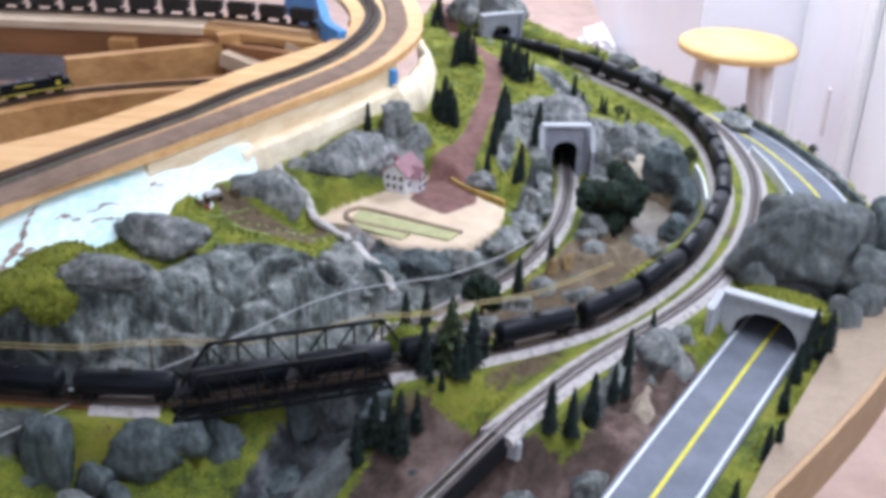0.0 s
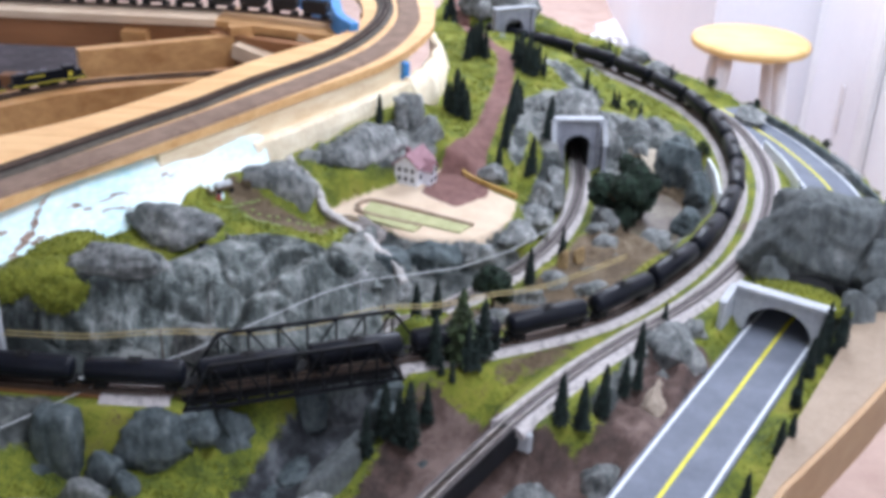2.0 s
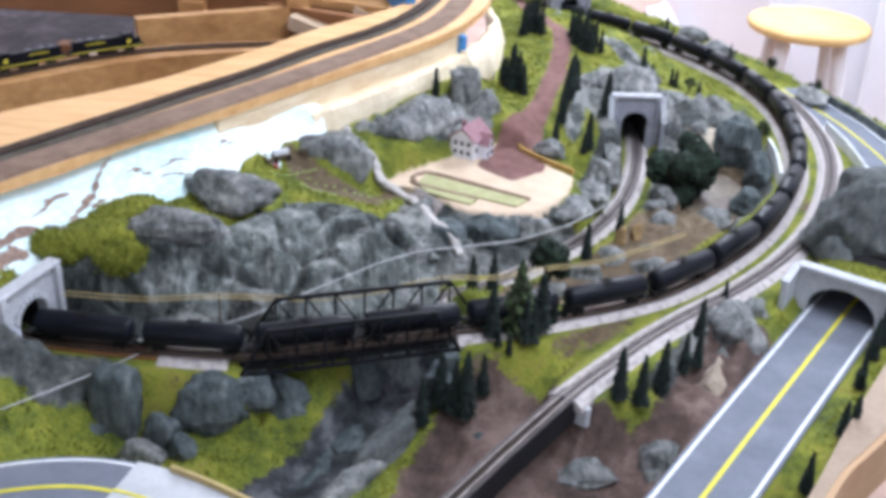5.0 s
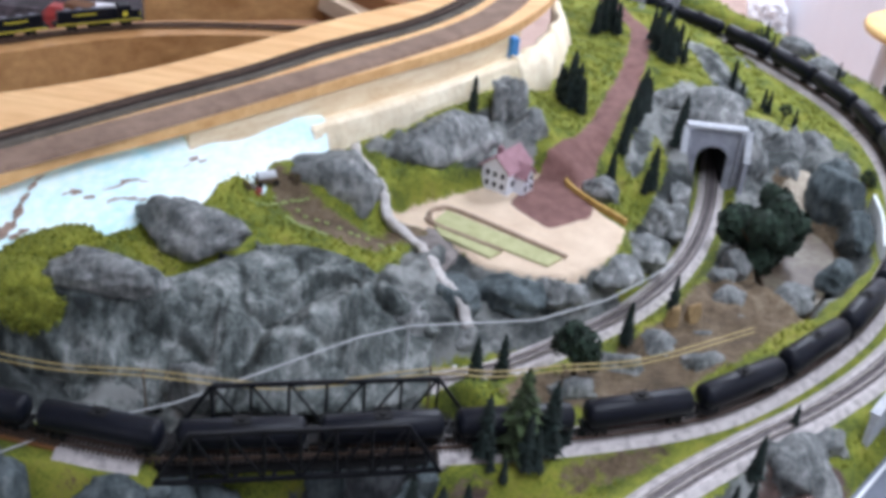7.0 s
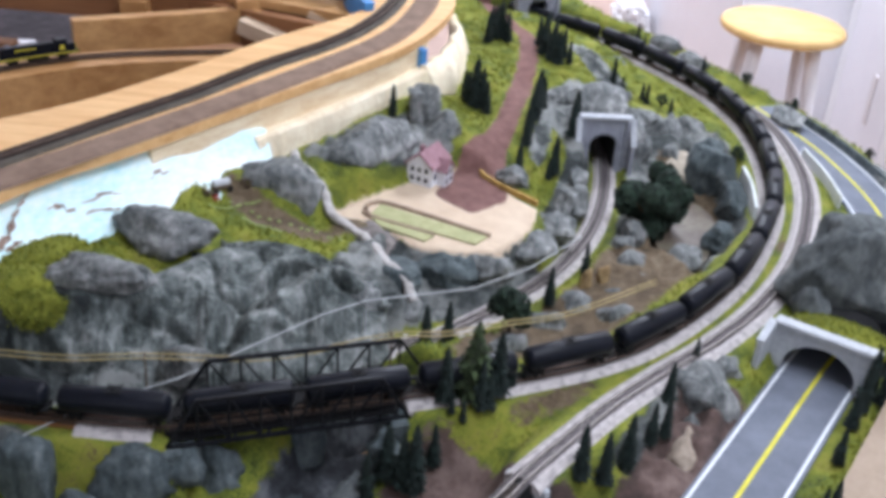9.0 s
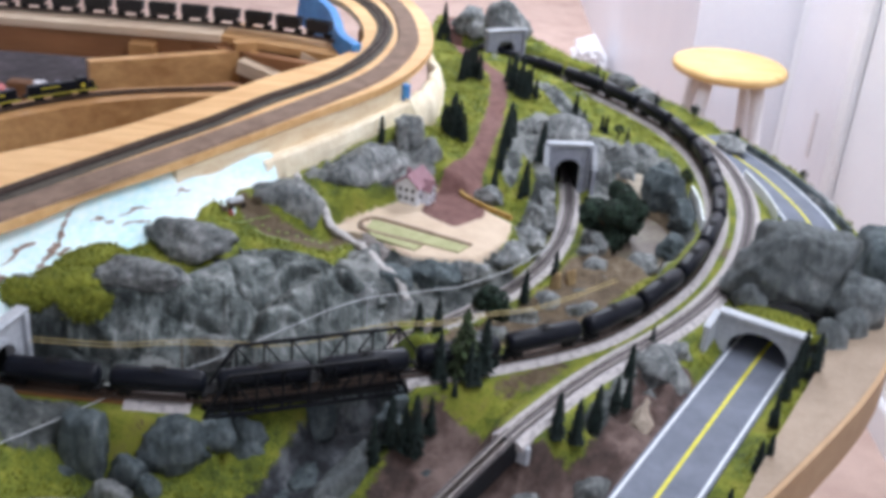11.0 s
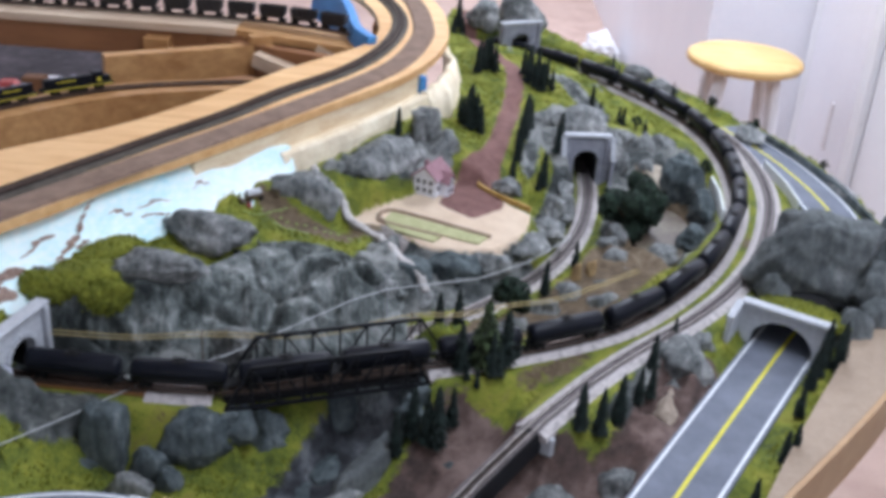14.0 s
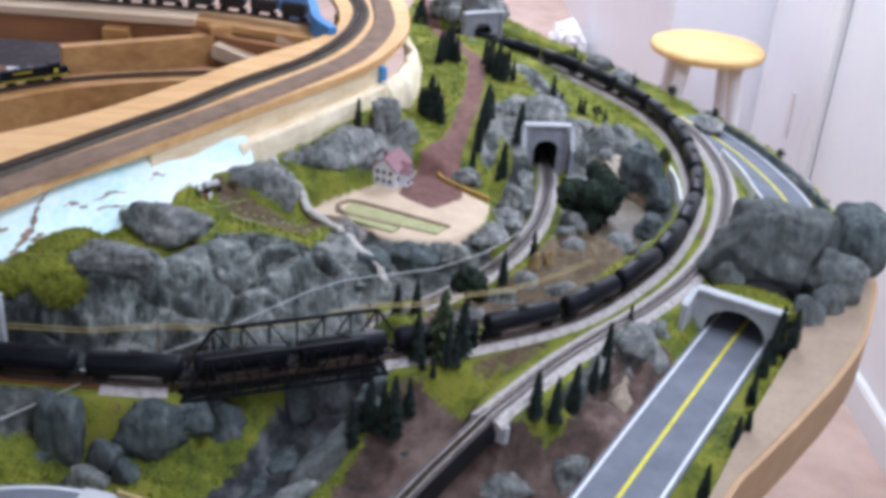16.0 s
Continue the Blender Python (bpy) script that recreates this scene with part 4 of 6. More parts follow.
thing("plaster_skirt", None, "rough white plaster skirt at the edge of the hill", "plaster", bm=b, material=PLASTER, smooth=True)
b = bmesh.new()
box(b, 0.012, 0.014, 0.050, 0, 0, 0.004, bevel=0.002)
box(b, 0.030, 0.014, 0.018, -0.019, 0, -0.013, bevel=0.002)
thing("foam_block", pose(-0.052, 1.686, 0.966, 0, 0, 40), "bright blue foam block wedged under the deck", "foam block", bm=b, material=BLUEFOAM)

b = bmesh.new()
box(b, 0.030, 0.02, 0.030, 0, 0, 0, bevel=0.002)
thing("ply_block", pose(-0.074, 1.684, 0.985, 0, 0, 40), "rough tan plywood block under the deck", "wood block", bm=b, material=PLYEDGE)

# ---- fascia at the aisle ----
L_IN = smooth_line([(0.215, 0.60), (0.262, 0.675), (0.330, 0.79), (0.384, 0.889), (0.452, 1.006), (0.498, 1.084), (0.546, 1.171), (0.600, 1.240), (0.645, 1.300)], 0.008)
L_OUT = smooth_line([(0.225, 0.59), (0.276, 0.67), (0.352, 0.802), (0.39, 0.85), (0.449, 0.92), (0.529, 1.02), (0.595, 1.118), (0.648, 1.229), (0.668, 1.285)], 0.008)
b = bmesh.new()
n = 70
prev = None
for i in range(n):
    f = i / (n - 1)
    p, q = L_IN[int(f * (len(L_IN) - 1))], L_OUT[int(f * (len(L_OUT) - 1))]
    torn = 0.012 * noise.noise(Vector((f * 40, 2, 0))) * step(0.75, 0.95, np.array(f))
    lift = 0.010 * step(0.80, 1.0, np.array(f))
    ring = [b.verts.new(c) for c in ((p[0] + torn, p[1] + torn, 0.862 + lift), (q[0], q[1], 0.864), (q[0], q[1], 0.858), (p[0] + torn, p[1] + torn, 0.852))]
    if prev:
        for k in range(4):
            b.faces.new((prev[k], ring[k], ring[(k + 1) % 4], prev[(k + 1) % 4]))
    prev = ring
bmesh.ops.recalc_face_normals(b, faces=b.faces)
fas = thing("fascia", None, "tan hardboard ledge with a wooden fascia board", "fascia")
part("ledge", b, HARDBOARD, fas, "tan hardboard ledge with a torn end")
b = bmesh.new()
sweep(b, with_z(L_OUT, 0.795), [(-0.006, 0), (0.0, 0), (0.0, 0.068), (-0.006, 0.068)])
part("fascia_board", b, FASCIAEDGE, fas, "orange wooden fascia board")

# ---- tracks ----
build_track(MAIN, TRACK_Z, "ballasted model track of the long loop", TIE, RUSTRAIL, gaps=[(-0.222, -0.012, 0.8, 1.1), (-0.60, -0.306, 0.8, 1.0)], bed_half=0.019)
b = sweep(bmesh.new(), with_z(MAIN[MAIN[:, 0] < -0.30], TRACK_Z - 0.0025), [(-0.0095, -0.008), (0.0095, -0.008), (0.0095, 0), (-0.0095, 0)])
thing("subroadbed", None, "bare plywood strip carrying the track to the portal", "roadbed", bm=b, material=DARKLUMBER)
build_track(OUTER[OUTER[:, 1] > 0.893], TRACK_Z, "ballasted outer model track with bright rails", TIEGREY, RAIL, bed_half=0.019)
build_track(OUTER[OUTER[:, 1] < 0.905], TRACK_Z, "open deck track on the dark girder bridge", TIE, RAIL, ballast=False)
build_track(INNER, LOW_Z, "ballasted lower track running into the tunnel", TIEGREY, RAIL, bed_half=0.018)


# ---- roads ----
def build_road(line, half, label, name="road"):
    r = thing(name, None, label, "road", kind="structure")
    part("asphalt", sweep(bmesh.new(), line, [(-half, -0.006), (half, -0.006), (half, 0), (-half, 0)]), ASPHALT, r)
    up = line + np.array((0, 0, 0.0006))
    for o in (-half + 0.005, half - 0.005):
        part("edge_line", sweep(bmesh.new(), up, [(o - 0.0016, -0.0005), (o + 0.0016, -0.0005), (o + 0.0016, 0), (o - 0.0016, 0)]), WHITELINE, r)
    part("centre_line", sweep(bmesh.new(), up, [(-0.0022, -0.0005), (0.0022, -0.0005), (0.0022, 0), (-0.0022, 0)]), YELLOWLINE, r)
    return r


build_road(ROAD, 0.042, "grey model highway with white edges and a yellow centre line")
BEND_ROAD = BEND[BEND[:, 0] < -0.272]
build_road(BEND_ROAD, 0.042, "curved grey model road with a yellow centre line", "road_bend")
BRIDGE_ROAD = BEND[BEND[:, 0] >= -0.290] + np.array((0, 0, 0.0016))
rb = thing("road_bridge", None, "pale concrete road bridge deck with brown rails", "bridge")
part("deck", sweep(bmesh.new(), BRIDGE_ROAD, [(-0.042, -0.012), (0.042, -0.012), (0.042, 0.0005), (-0.042, 0.0005)]), CONCRETE, rb)
part("centre_line", sweep(bmesh.new(), BRIDGE_ROAD + np.array((0, 0, 0.0012)), [(-0.0018, -0.0006), (0.0018, -0.0006), (0.0018, 0), (-0.0018, 0)]), YELLOWLINE, rb)
for o in (-0.041, 0.041):
    part("parapet", sweep(bmesh.new(), BRIDGE_ROAD[3:], [(o - 0.0018, 0.0), (o + 0.0018, 0.0), (o + 0.0018, 0.007), (o - 0.0018, 0.007)]), YWIRE, rb, "tan parapet rail")
for i in (8, 18):
    p = BRIDGE_ROAD[min(i, len(BRIDGE_ROAD) - 1)]
    bb = bmesh.new()
    box(bb, 0.012, 0.06, p[2] - 0.73 - 0.011, p[0], p[1], (p[2] - 0.011 + 0.73) / 2)
    part("pier", bb, CONCRETE, rb)


# ---- truss bridge ----
def build_truss():
    t = thing("truss_bridge", None, "black steel truss bridge under the black tank train", "bridge")
    d = TRUSS_B - TRUSS_A
    x = d.normalized()
    side = Vector((-x.y, x.x, 0))
    zb, zt, panels = 0.856, 0.905, 8

    front, rear = -0.0205, 0.040
    for o in (front, rear):
        first_, length = (0.0, d.length + 0.006) if o == front else (0.013, d.length + 0.030)
        dx = length / panels

        def at(s, o, z, shift=first_):
            q = TRUSS_A + x * (s + shift) + side * o
            return Vector((q.x, q.y, z))

        part("bottom_chord", bar(bmesh.new(), at(0, o, zb), at(length, o, zb), 0.003, 0.004), BLACKSTEEL, t)
        part("top_chord", bar(bmesh.new(), at(dx, o, zt), at(length - dx, o, zt), 0.003, 0.004), BLACKSTEEL, t)
        for a, c in ((0, dx), (length, length - dx)):
            part("end_post", bar(bmesh.new(), at(a, o, zb), at(c, o, zt), 0.003, 0.003), BLACKSTEEL, t)
        for k in range(1, panels):
            part("post", bar(bmesh.new(), at(k * dx, o, zb), at(k * dx, o, zt), 0.0022, 0.0022), BLACKSTEEL, t)
        for k in range(1, panels - 1):
            a, c = (k, k + 1) if k < panels / 2 else (k + 1, k)
            part("diagonal", bar(bmesh.new(), at(a * dx, o, zt), at(c * dx, o, zb), 0.0018, 0.0018), BLACKSTEEL, t)
    length = d.length

    def at(s, o, z):
        q = TRUSS_A + x * s + side * o
        return Vector((q.x, q.y, z))

    for k in range(panels + 1):
        skew = 0.013 + 0.024 * k / panels
        part("floor_beam", bar(bmesh.new(), at(k * dx * 0.97, front, zb - 0.001), at(k * dx * 0.97 + skew, rear, zb - 0.001), 0.0025, 0.004), BLACKSTEEL, t)
    for o in (-0.006, 0.006):
        part("stringer", bar(bmesh.new(), at(0, o, 0.8615), at(length, o, 0.8615), 0.0022, 0.004), BLACKSTEEL, t)
    # plate added to keep light off the ground below the rails
    part("walkway", bar(bmesh.new(), at(0.004, 0.012, 0.8575), at(length - 0.004, 0.012, 0.8575), 0.052, 0.0015), CARBLACK, t, "dark plate added under the rails to shade the ground")
    # abutments coloured dark to stand in for shading under the bridge
    for s in (0.004, length - 0.004):
        bb = bmesh.new()
        m = Matrix((x, side, Vector((0, 0, 1)))).transposed().to_4x4()
        m.translation = at(s, 0, 0.815)
        box(bb, 0.018, 0.060, 0.080, m=m, bevel=0.002)
        part("abutment", bb, DARKROCK, t, "stone abutment with the shade under the bridge in its colour")
    return t


build_truss()


def build_girder():
    """Deck girder bridge of the outer track."""
    g = thing("girder_bridge", None, "dark deck girder bridge carrying the outer track", "bridge")
    run = OUTER[OUTER[:, 1] < 0.902]
    part("deck", sweep(bmesh.new(), with_z(run, TRACK_Z - 0.0024), [(-0.010, -0.004), (0.010, -0.004), (0.010, 0), (-0.010, 0)]), CARBLACK, g)
    for o in (-0.009, 0.009):
        part("girder", sweep(bmesh.new(), with_z(run, TRACK_Z - 0.006), [(o - 0.0015, -0.022), (o + 0.0015, -0.022), (o + 0.0015, 0), (o - 0.0015, 0)]), BLACKSTEEL, g)
        part("guard_rail", sweep(bmesh.new(), with_z(run, TRACK_Z + 0.0002), [(o * 0.93 - 0.0007, 0), (o * 0.93 + 0.0007, 0), (o * 0.93 + 0.0007, 0.0012), (o * 0.93 - 0.0007, 0.0012)]), TIEGREY, g)
    bb = bmesh.new()
    box(bb, 0.046, 0.008, 0.024, m=pose(0.117, 0.901, TRACK_Z - 0.020, 0, 0, -32), bevel=0.002)
    part("abutment", bb, CONCRETE, g, "pale abutment block")
    bb = bmesh.new()
    box(bb, 0.03, 0.014, 0.11, m=pose(0.02, 0.742, TRACK_Z - 0.082, 0, 0, -32), bevel=0.002)
    part("pier", bb, CONCRETE, g)
    return g


build_girder()


# ---- tunnel portals ----
def build_portal(name, m, width, height, arch_w, arch_h, mat, label, depth=0.03, wing=None, cap=True, blocks=False, wing_end=0.45):
    """A portal wall facing -y in its own frame, its foot at z = 0, with an arched bore."""
    p = thing(name, m, label, "tunnel portal")
    b = bmesh.new()
    n = 16
    r = arch_w / 2
    spring = arch_h - r * 0.85
    arc = [(-r, 0.0)] + [(-r * math.cos(math.pi * k / n), spring + 0.85 * r * math.sin(math.pi * k / n)) for k in range(n + 1)] + [(r, 0.0)]
    hw = width / 2
    outer = [(-hw, 0.0)] + [(-hw + width * k / n, height) for k in range(n + 1)] + [(hw, 0.0)]
    fa = [b.verts.new((x, 0, z)) for x, z in arc]
    fo = [b.verts.new((x, 0, z)) for x, z in outer]
    ba = [b.verts.new((x, 0.010, z)) for x, z in arc]
    bo = [b.verts.new((x, 0.010, z)) for x, z in outer]
    for i in range(len(arc) - 1):
        b.faces.new((fa[i], fa[i + 1], fo[i + 1], fo[i]))
        b.faces.new((ba[i + 1], ba[i], bo[i], bo[i + 1]))
        b.faces.new((fa[i + 1], fa[i], ba[i], ba[i + 1]))
        b.faces.new((fo[i], fo[i + 1], bo[i + 1], bo[i]))
    bmesh.ops.remove_doubles(b, verts=b.verts, dist=1e-6)
    bmesh.ops.recalc_face_normals(b, faces=b.faces)
    part("face", b, mat, p)
    # short closed bore, coloured near black in place of deep shade
    b = bmesh.new()
    back = []
    for y in (0.011, depth):
        back.append([b.verts.new((x * 1.01, y, z * 1.01)) for x, z in arc])
    for i in range(len(arc) - 1):
        b.faces.new((back[0][i], back[0][i + 1], back[1][i + 1], back[1][i]))
    b.faces.new(back[1])
    part("bore", b, TUNNELDARK, p, "tunnel bore in near black standing in for its shade")
    if cap:
        b = bmesh.new()
        box(b, width + 0.004, 0.016, 0.005, 0, 0.003, height + 0.0026, bevel=0.001)
        part("cap", b, PALESTONE, p, "pale coping stone")
    if wing:
        for sx, ln in wing:
            b = bmesh.new()
            vs = []
            for o in (0.0, 0.006):
                vs.append([b.verts.new((sx * (hw + o), y, z)) for y, z in ((0, 0), (0, height), (-ln, height * wing_end), (-ln, 0))])
            b.faces.new(vs[0]), b.faces.new(vs[1][::-1])
            for k in range(4):
                b.faces.new((vs[0][k], vs[1][k], vs[1][(k + 1) % 4], vs[0][(k + 1) % 4]))
            bmesh.ops.recalc_face_normals(b, faces=b.faces)
            part("wing_wall", b, mat, p)
            if wing_end > 0.5:
                part("wing_cap", bar(bmesh.new(), (sx * (hw + 0.003), 0, height + 0.002), (sx * (hw + 0.003), -ln, height * wing_end + 0.002), 0.009, 0.0045), PALESTONE, p, "pale coping stone")
    if blocks:
        # voussoirs round the arch
        for k in range(11):
            a = math.pi * (k + 0.5) / 11
            b = bmesh.new()
            box(b, 0.0052, 0.003, 0.0062, m=Matrix.Translation((-(r + 0.003) * math.cos(a), -0.0012, spring + 0.85 * (r + 0.003) * math.sin(a))) @ Matrix.Rotation(a - math.pi / 2, 4, "Y"), bevel=0.0005)
            part("arch_stone", b, mat, p)
        for s in (-1, 1):
            b = bmesh.new()
            box(b, 0.008, 0.008, height, s * (hw - 0.004), -0.002, height / 2, bevel=0.001)
            part("pilaster", b, mat, p)
    return p


build_portal("road_portal", pose(0.4395, 1.137, 0.836, 0, 0, -30.5), 0.112, 0.054, 0.080, 0.041, PALESTONE, "pale concrete road tunnel portal", 0.12, wing=[(-1, 0.042)], wing_end=0.86)
build_portal("rail_portal", pose(0.235, 1.672, 0.822, 0, 0, 6), 0.078, 0.092, 0.042, 0.068, PORTALSTONE, "grey stone railway tunnel portal", 0.12, wing=[(1, 0.024), (-1, 0.020)], blocks=True, wing_end=0.6)
build_portal("rail_portal", pose(-0.436, 0.922, 0.849, 0, 0, 76), 0.092, 0.082, 0.042, 0.062, PALESTONE, "pale stone railway tunnel portal", 0.08, wing=[], blocks=True)
build_portal("rail_portal", pose(0.140, 2.300, 0.862, 0, 0, 28), 0.098, 0.078, 0.044, 0.056, PORTALSTONE, "grey stone railway tunnel portal at the end", 0.06, wing=[], blocks=True)

# ---- rocks ----
def rock(x, y, z, sx, sy, sz, seed, rz=0, mat=None, label="grey painted plaster boulder in the landscape", sub=4, rough=0.35, name="boulder", facets=11, square=0.0, ridge=0.5):
    bm_ = lumpy(seed, (sx, sy, sz), sub, rough, facets=facets, square=square, ridge=ridge)
    return thing(name, pose(x, y, z, 0, 0, rz), label, "rock", bm=bm_, material=mat or PALEROCK, smooth=True)


# hill rocks: x, y, z, half sizes, turn
rock(-0.314, 1.036, 0.950, 0.052, 0.026, 0.018, 1, 8, label="flat grey boulder on the turf slope")
rock(-0.288, 1.152, 0.936, 0.060, 0.036, 0.028, 2, -15, label="grey boulder half sunk in the turf slope")
rock(-0.196, 1.342, 0.912, 0.064, 0.050, 0.040, 3, 10, label="rounded grey boulder beside the waterfall", rough=0.28)
rock(-0.105, 1.475, 0.912, 0.092, 0.046, 0.040, 4, 42, label="long grey rock ridge behind the house")
rock(-0.036, 1.580, 0.938, 0.028, 0.026, 0.044, 5, 15, label="upright grey rock above the house")
rock(-0.008, 1.548, 0.916, 0.034, 0.026, 0.032, 6, 40, label="grey rock behind the house")
rock(0.095, 1.490, 0.886, 0.028, 0.018, 0.014, 7, -40, label="low grey rock behind the log wall")
# cliff behind the truss bridge
def build_cliff():
    """The cliff face: a sheet from its foot to its brow, broken by ridged noise."""
    foot = smooth_line([(-0.50, 0.972, 0.845), (-0.44, 0.972, 0.845), (-0.365, 0.975, 0.845), (-0.273, 0.992, 0.845), (-0.178, 1.022, 0.840), (-0.10, 1.055, 0.834), (-0.03, 1.105, 0.832)], 0.004)
    brow = smooth_line([(-0.50, 1.00, 0.942), (-0.45, 1.00, 0.944), (-0.40, 1.012, 0.942), (-0.334, 1.026, 0.936), (-0.271, 1.092, 0.928), (-0.215, 1.190, 0.914), (-0.13, 1.205, 0.902), (-0.060, 1.175, 0.872)], 0.004)
    nu, nv = 190, 70
    vs, fs = [], []
    for i in range(nu):
        u = i / (nu - 1)
        p = foot[int(u * (len(foot) - 1))]
        q = brow[int(u * (len(brow) - 1))]
        for j in range(nv):
            v = j / (nv - 1)
            c = Vector(p * (1 - v) + q * v)
            c.z += 0.030 * math.sin(math.pi * v ** 0.8)
            c.y += 0.012 * math.sin(math.pi * v)
            g = Vector((c.x * 1.0 + 0.3 * c.z, c.y * 0.8, c.z)) * 19
            w = g * 0.42 + Vector((noise.noise(g * 0.9), noise.noise(g * 0.9 + Vector((9, 0, 0))), 0)) * 0.35
            near, cells = noise.voronoi(w + Vector((3, 1, 5)))
            crack = max(0.0, 1 - (near[1] - near[0]) * 9.0)
            block = noise.cell(cells[0] * 7.7)
            big = noise.fractal(g * 0.55 + Vector((4, 0, 2)), 1.0, 2.0, 4)
            ribs = 1 - 2 * abs(noise.noise(Vector((g.x * 1.6 + g.z * 0.5, g.y * 0.8, g.z * 0.35))))
            small = noise.fractal(g * 2.6, 1.0, 2.1, 4)
            amp = 0.35 + 0.65 * math.sin(math.pi * min(1, v * 1.02))
            d = (0.013 * block + 0.020 * big - 0.012 * crack + 0.006 * ribs + 0.004 * small) * amp
            # the long slanting crevice, and the bulge on its far side
            e, f = u - 0.62, v - 0.15
            run = max(0.0, min(1.0, (e * 0.22 + f * 0.62) / (0.22 ** 2 + 0.62 ** 2)))
            off = (e - 0.22 * run) * 0.94 - (f - 0.62 * run) * 0.33 + 0.02 * noise.noise(g * 1.3)
            d += 0.018 * math.exp(-((off - 0.06) / 0.06) ** 2) * amp - 0.030 * math.exp(-(off / 0.022) ** 2 - (max(0.0, abs(run - 0.5) - 0.42) / 0.08) ** 2)
            c += Vector((0.15, -0.62, 0.75)) * d
            vs.append(c)
    for i in range(nu - 1):
        for j in range(nv - 1):
            a = i * nv + j
            fs.append((a, a + nv, a + nv + 1, a + 1))
    me = bpy.data.meshes.new("cliff_rock")
    me.from_pydata([tuple(v) for v in vs], [], fs)
    me.materials.append(ROCK)
    me.polygons.foreach_set("use_smooth", [True] * len(me.polygons))
    ob = new("cliff_rock", me)
    sol = ob.modifiers.new("thickness", "SOLIDIFY")
    sol.thickness = 0.012
    sol.offset = -1
    return tagged(ob, "craggy grey painted cliff face behind the truss bridge", "rock")


build_cliff()
rock(0.622, 1.262, 0.876, 0.030, 0.034, 0.028, 83, 10, mat=SLATE, rough=0.22, ridge=0.2, label="dark boulder over the road tunnel")
rock(-0.458, 0.985, 0.895, 0.034, 0.024, 0.050, 84, 10, label="grey cliff rock beside the portal")
rock(-0.395, 1.022, 0.938, 0.046, 0.032, 0.016, 81, 14, mat=TURF, label="yellow green turf mound over the cliff brow", name="turf_mound", rough=0.2, facets=0)
rock(-0.370, 1.000, 0.928, 0.026, 0.018, 0.018, 181, 5, mat=TURF, label="yellow green turf hanging over the cliff", name="turf_mound", rough=0.35, facets=0)
rock(-0.385, 1.072, 0.944, 0.040, 0.028, 0.012, 182, 40, mat=TURF, label="yellow green turf mound below the foam slope", name="turf_mound", rough=0.3, facets=0)
rock(-0.440, 0.995, 0.934, 0.034, 0.018, 0.018, 82, 5, mat=TURF, label="yellow green turf mound over the cliff brow", name="turf_mound", rough=0.3, facets=0)
OCHRE = surface("ochre_rock", (0.20, 0.13, 0.06), (0.42, 0.29, 0.14), None, 45, 250, 0.9, 0.7, dist=0.003)
rock(0.190, 1.278, 0.850, 0.009, 0.009, 0.024, 90, 0, label="ochre rock post beside the lower track", mat=OCHRE, square=0.6, rough=0.2)
rock(0.212, 1.290, 0.852, 0.008, 0.009, 0.027, 190, 20, label="ochre rock post beside the lower track", mat=OCHRE, square=0.6, rough=0.2)
rock(0.400, 1.700, 0.848, 0.026, 0.036, 0.036, 91, 10, mat=DARKROCK, label="dark boulder below the loop wall")
rock(0.300, 1.700, 0.848, 0.018, 0.022, 0.030, 92, 10, label="grey rock beside the tunnel portal")
rock(0.380, 1.780, 0.862, 0.028, 0.022, 0.024, 93, 10, label="grey rock inside the loop")
rock(0.196, 1.600, 0.846, 0.014, 0.034, 0.020, 94, -5, label="grey rock beside the lower track")
rock(0.172, 1.480, 0.866, 0.016, 0.030, 0.014, 95, -5, label="grey rock beside the lower track")
rock(-0.020, 1.195, 0.845, 0.020, 0.018, 0.014, 96, 0, label="low grey rock by the lower track")
rock(-0.070, 1.300, 0.868, 0.028, 0.040, 0.022, 97, 20, label="brown grey rock bank beside the waterfall", mat=surface("brown_grey_rock", (0.07, 0.06, 0.055), (0.17, 0.15, 0.14), (0.27, 0.24, 0.23), 30, 250, 0.9, 0.7, dist=0.003))
# the next three rocks hold the bridge's shade in their dark colour
rock(-0.110, 0.985, 0.800, 0.030, 0.016, 0.034, 98, 0, mat=DARKROCK, label="rock under the truss bridge, dark in place of its shade")
rock(-0.020, 0.965, 0.822, 0.018, 0.016, 0.030, 99, 0, mat=DARKROCK, label="rock under the truss bridge, dark in place of its shade")
rock(-0.175, 0.925, 0.806, 0.026, 0.018, 0.034, 100, 0, mat=DARKROCK, label="rock under the truss bridge, dark in place of its shade")
rock(-0.226, 1.004, 0.872, 0.024, 0.014, 0.024, 16, 0, label="small pale rock behind the track", rough=0.4)
rock(-0.075, 1.170, 0.862, 0.028, 0.026, 0.026, 17, 10, label="grey rock at the foot of the waterfall")
rock(-0.038, 1.235, 0.860, 0.026, 0.045, 0.026, 18, 20, mat=DARKROCK, label="dark rock beside the waterfall")
rock(0.020, 1.265, 0.856, 0.042, 0.026, 0.024, 19, 5, mat=DARKROCK, label="dark grey rock under the farmyard")
rock(0.075, 1.290, 0.856, 0.034, 0.024, 0.022, 20, 30, label="grey rock under the farmyard")
rock(0.120, 1.345, 0.856, 0.030, 0.030, 0.022, 21, 40, label="grey rock beside the lower track")
rock(0.158, 1.420, 0.853, 0.026, 0.034, 0.022, 22, 10, label="grey rock beside the lower track")
rock(0.188, 1.505, 0.852, 0.022, 0.034, 0.020, 23, 0, label="grey rock beside the lower track")
# over the inner tunnel
rock(0.234, 1.740, 0.914, 0.042, 0.056, 0.026, 24, 5, label="domed grey rock over the tunnel portal", rough=0.18, facets=3)
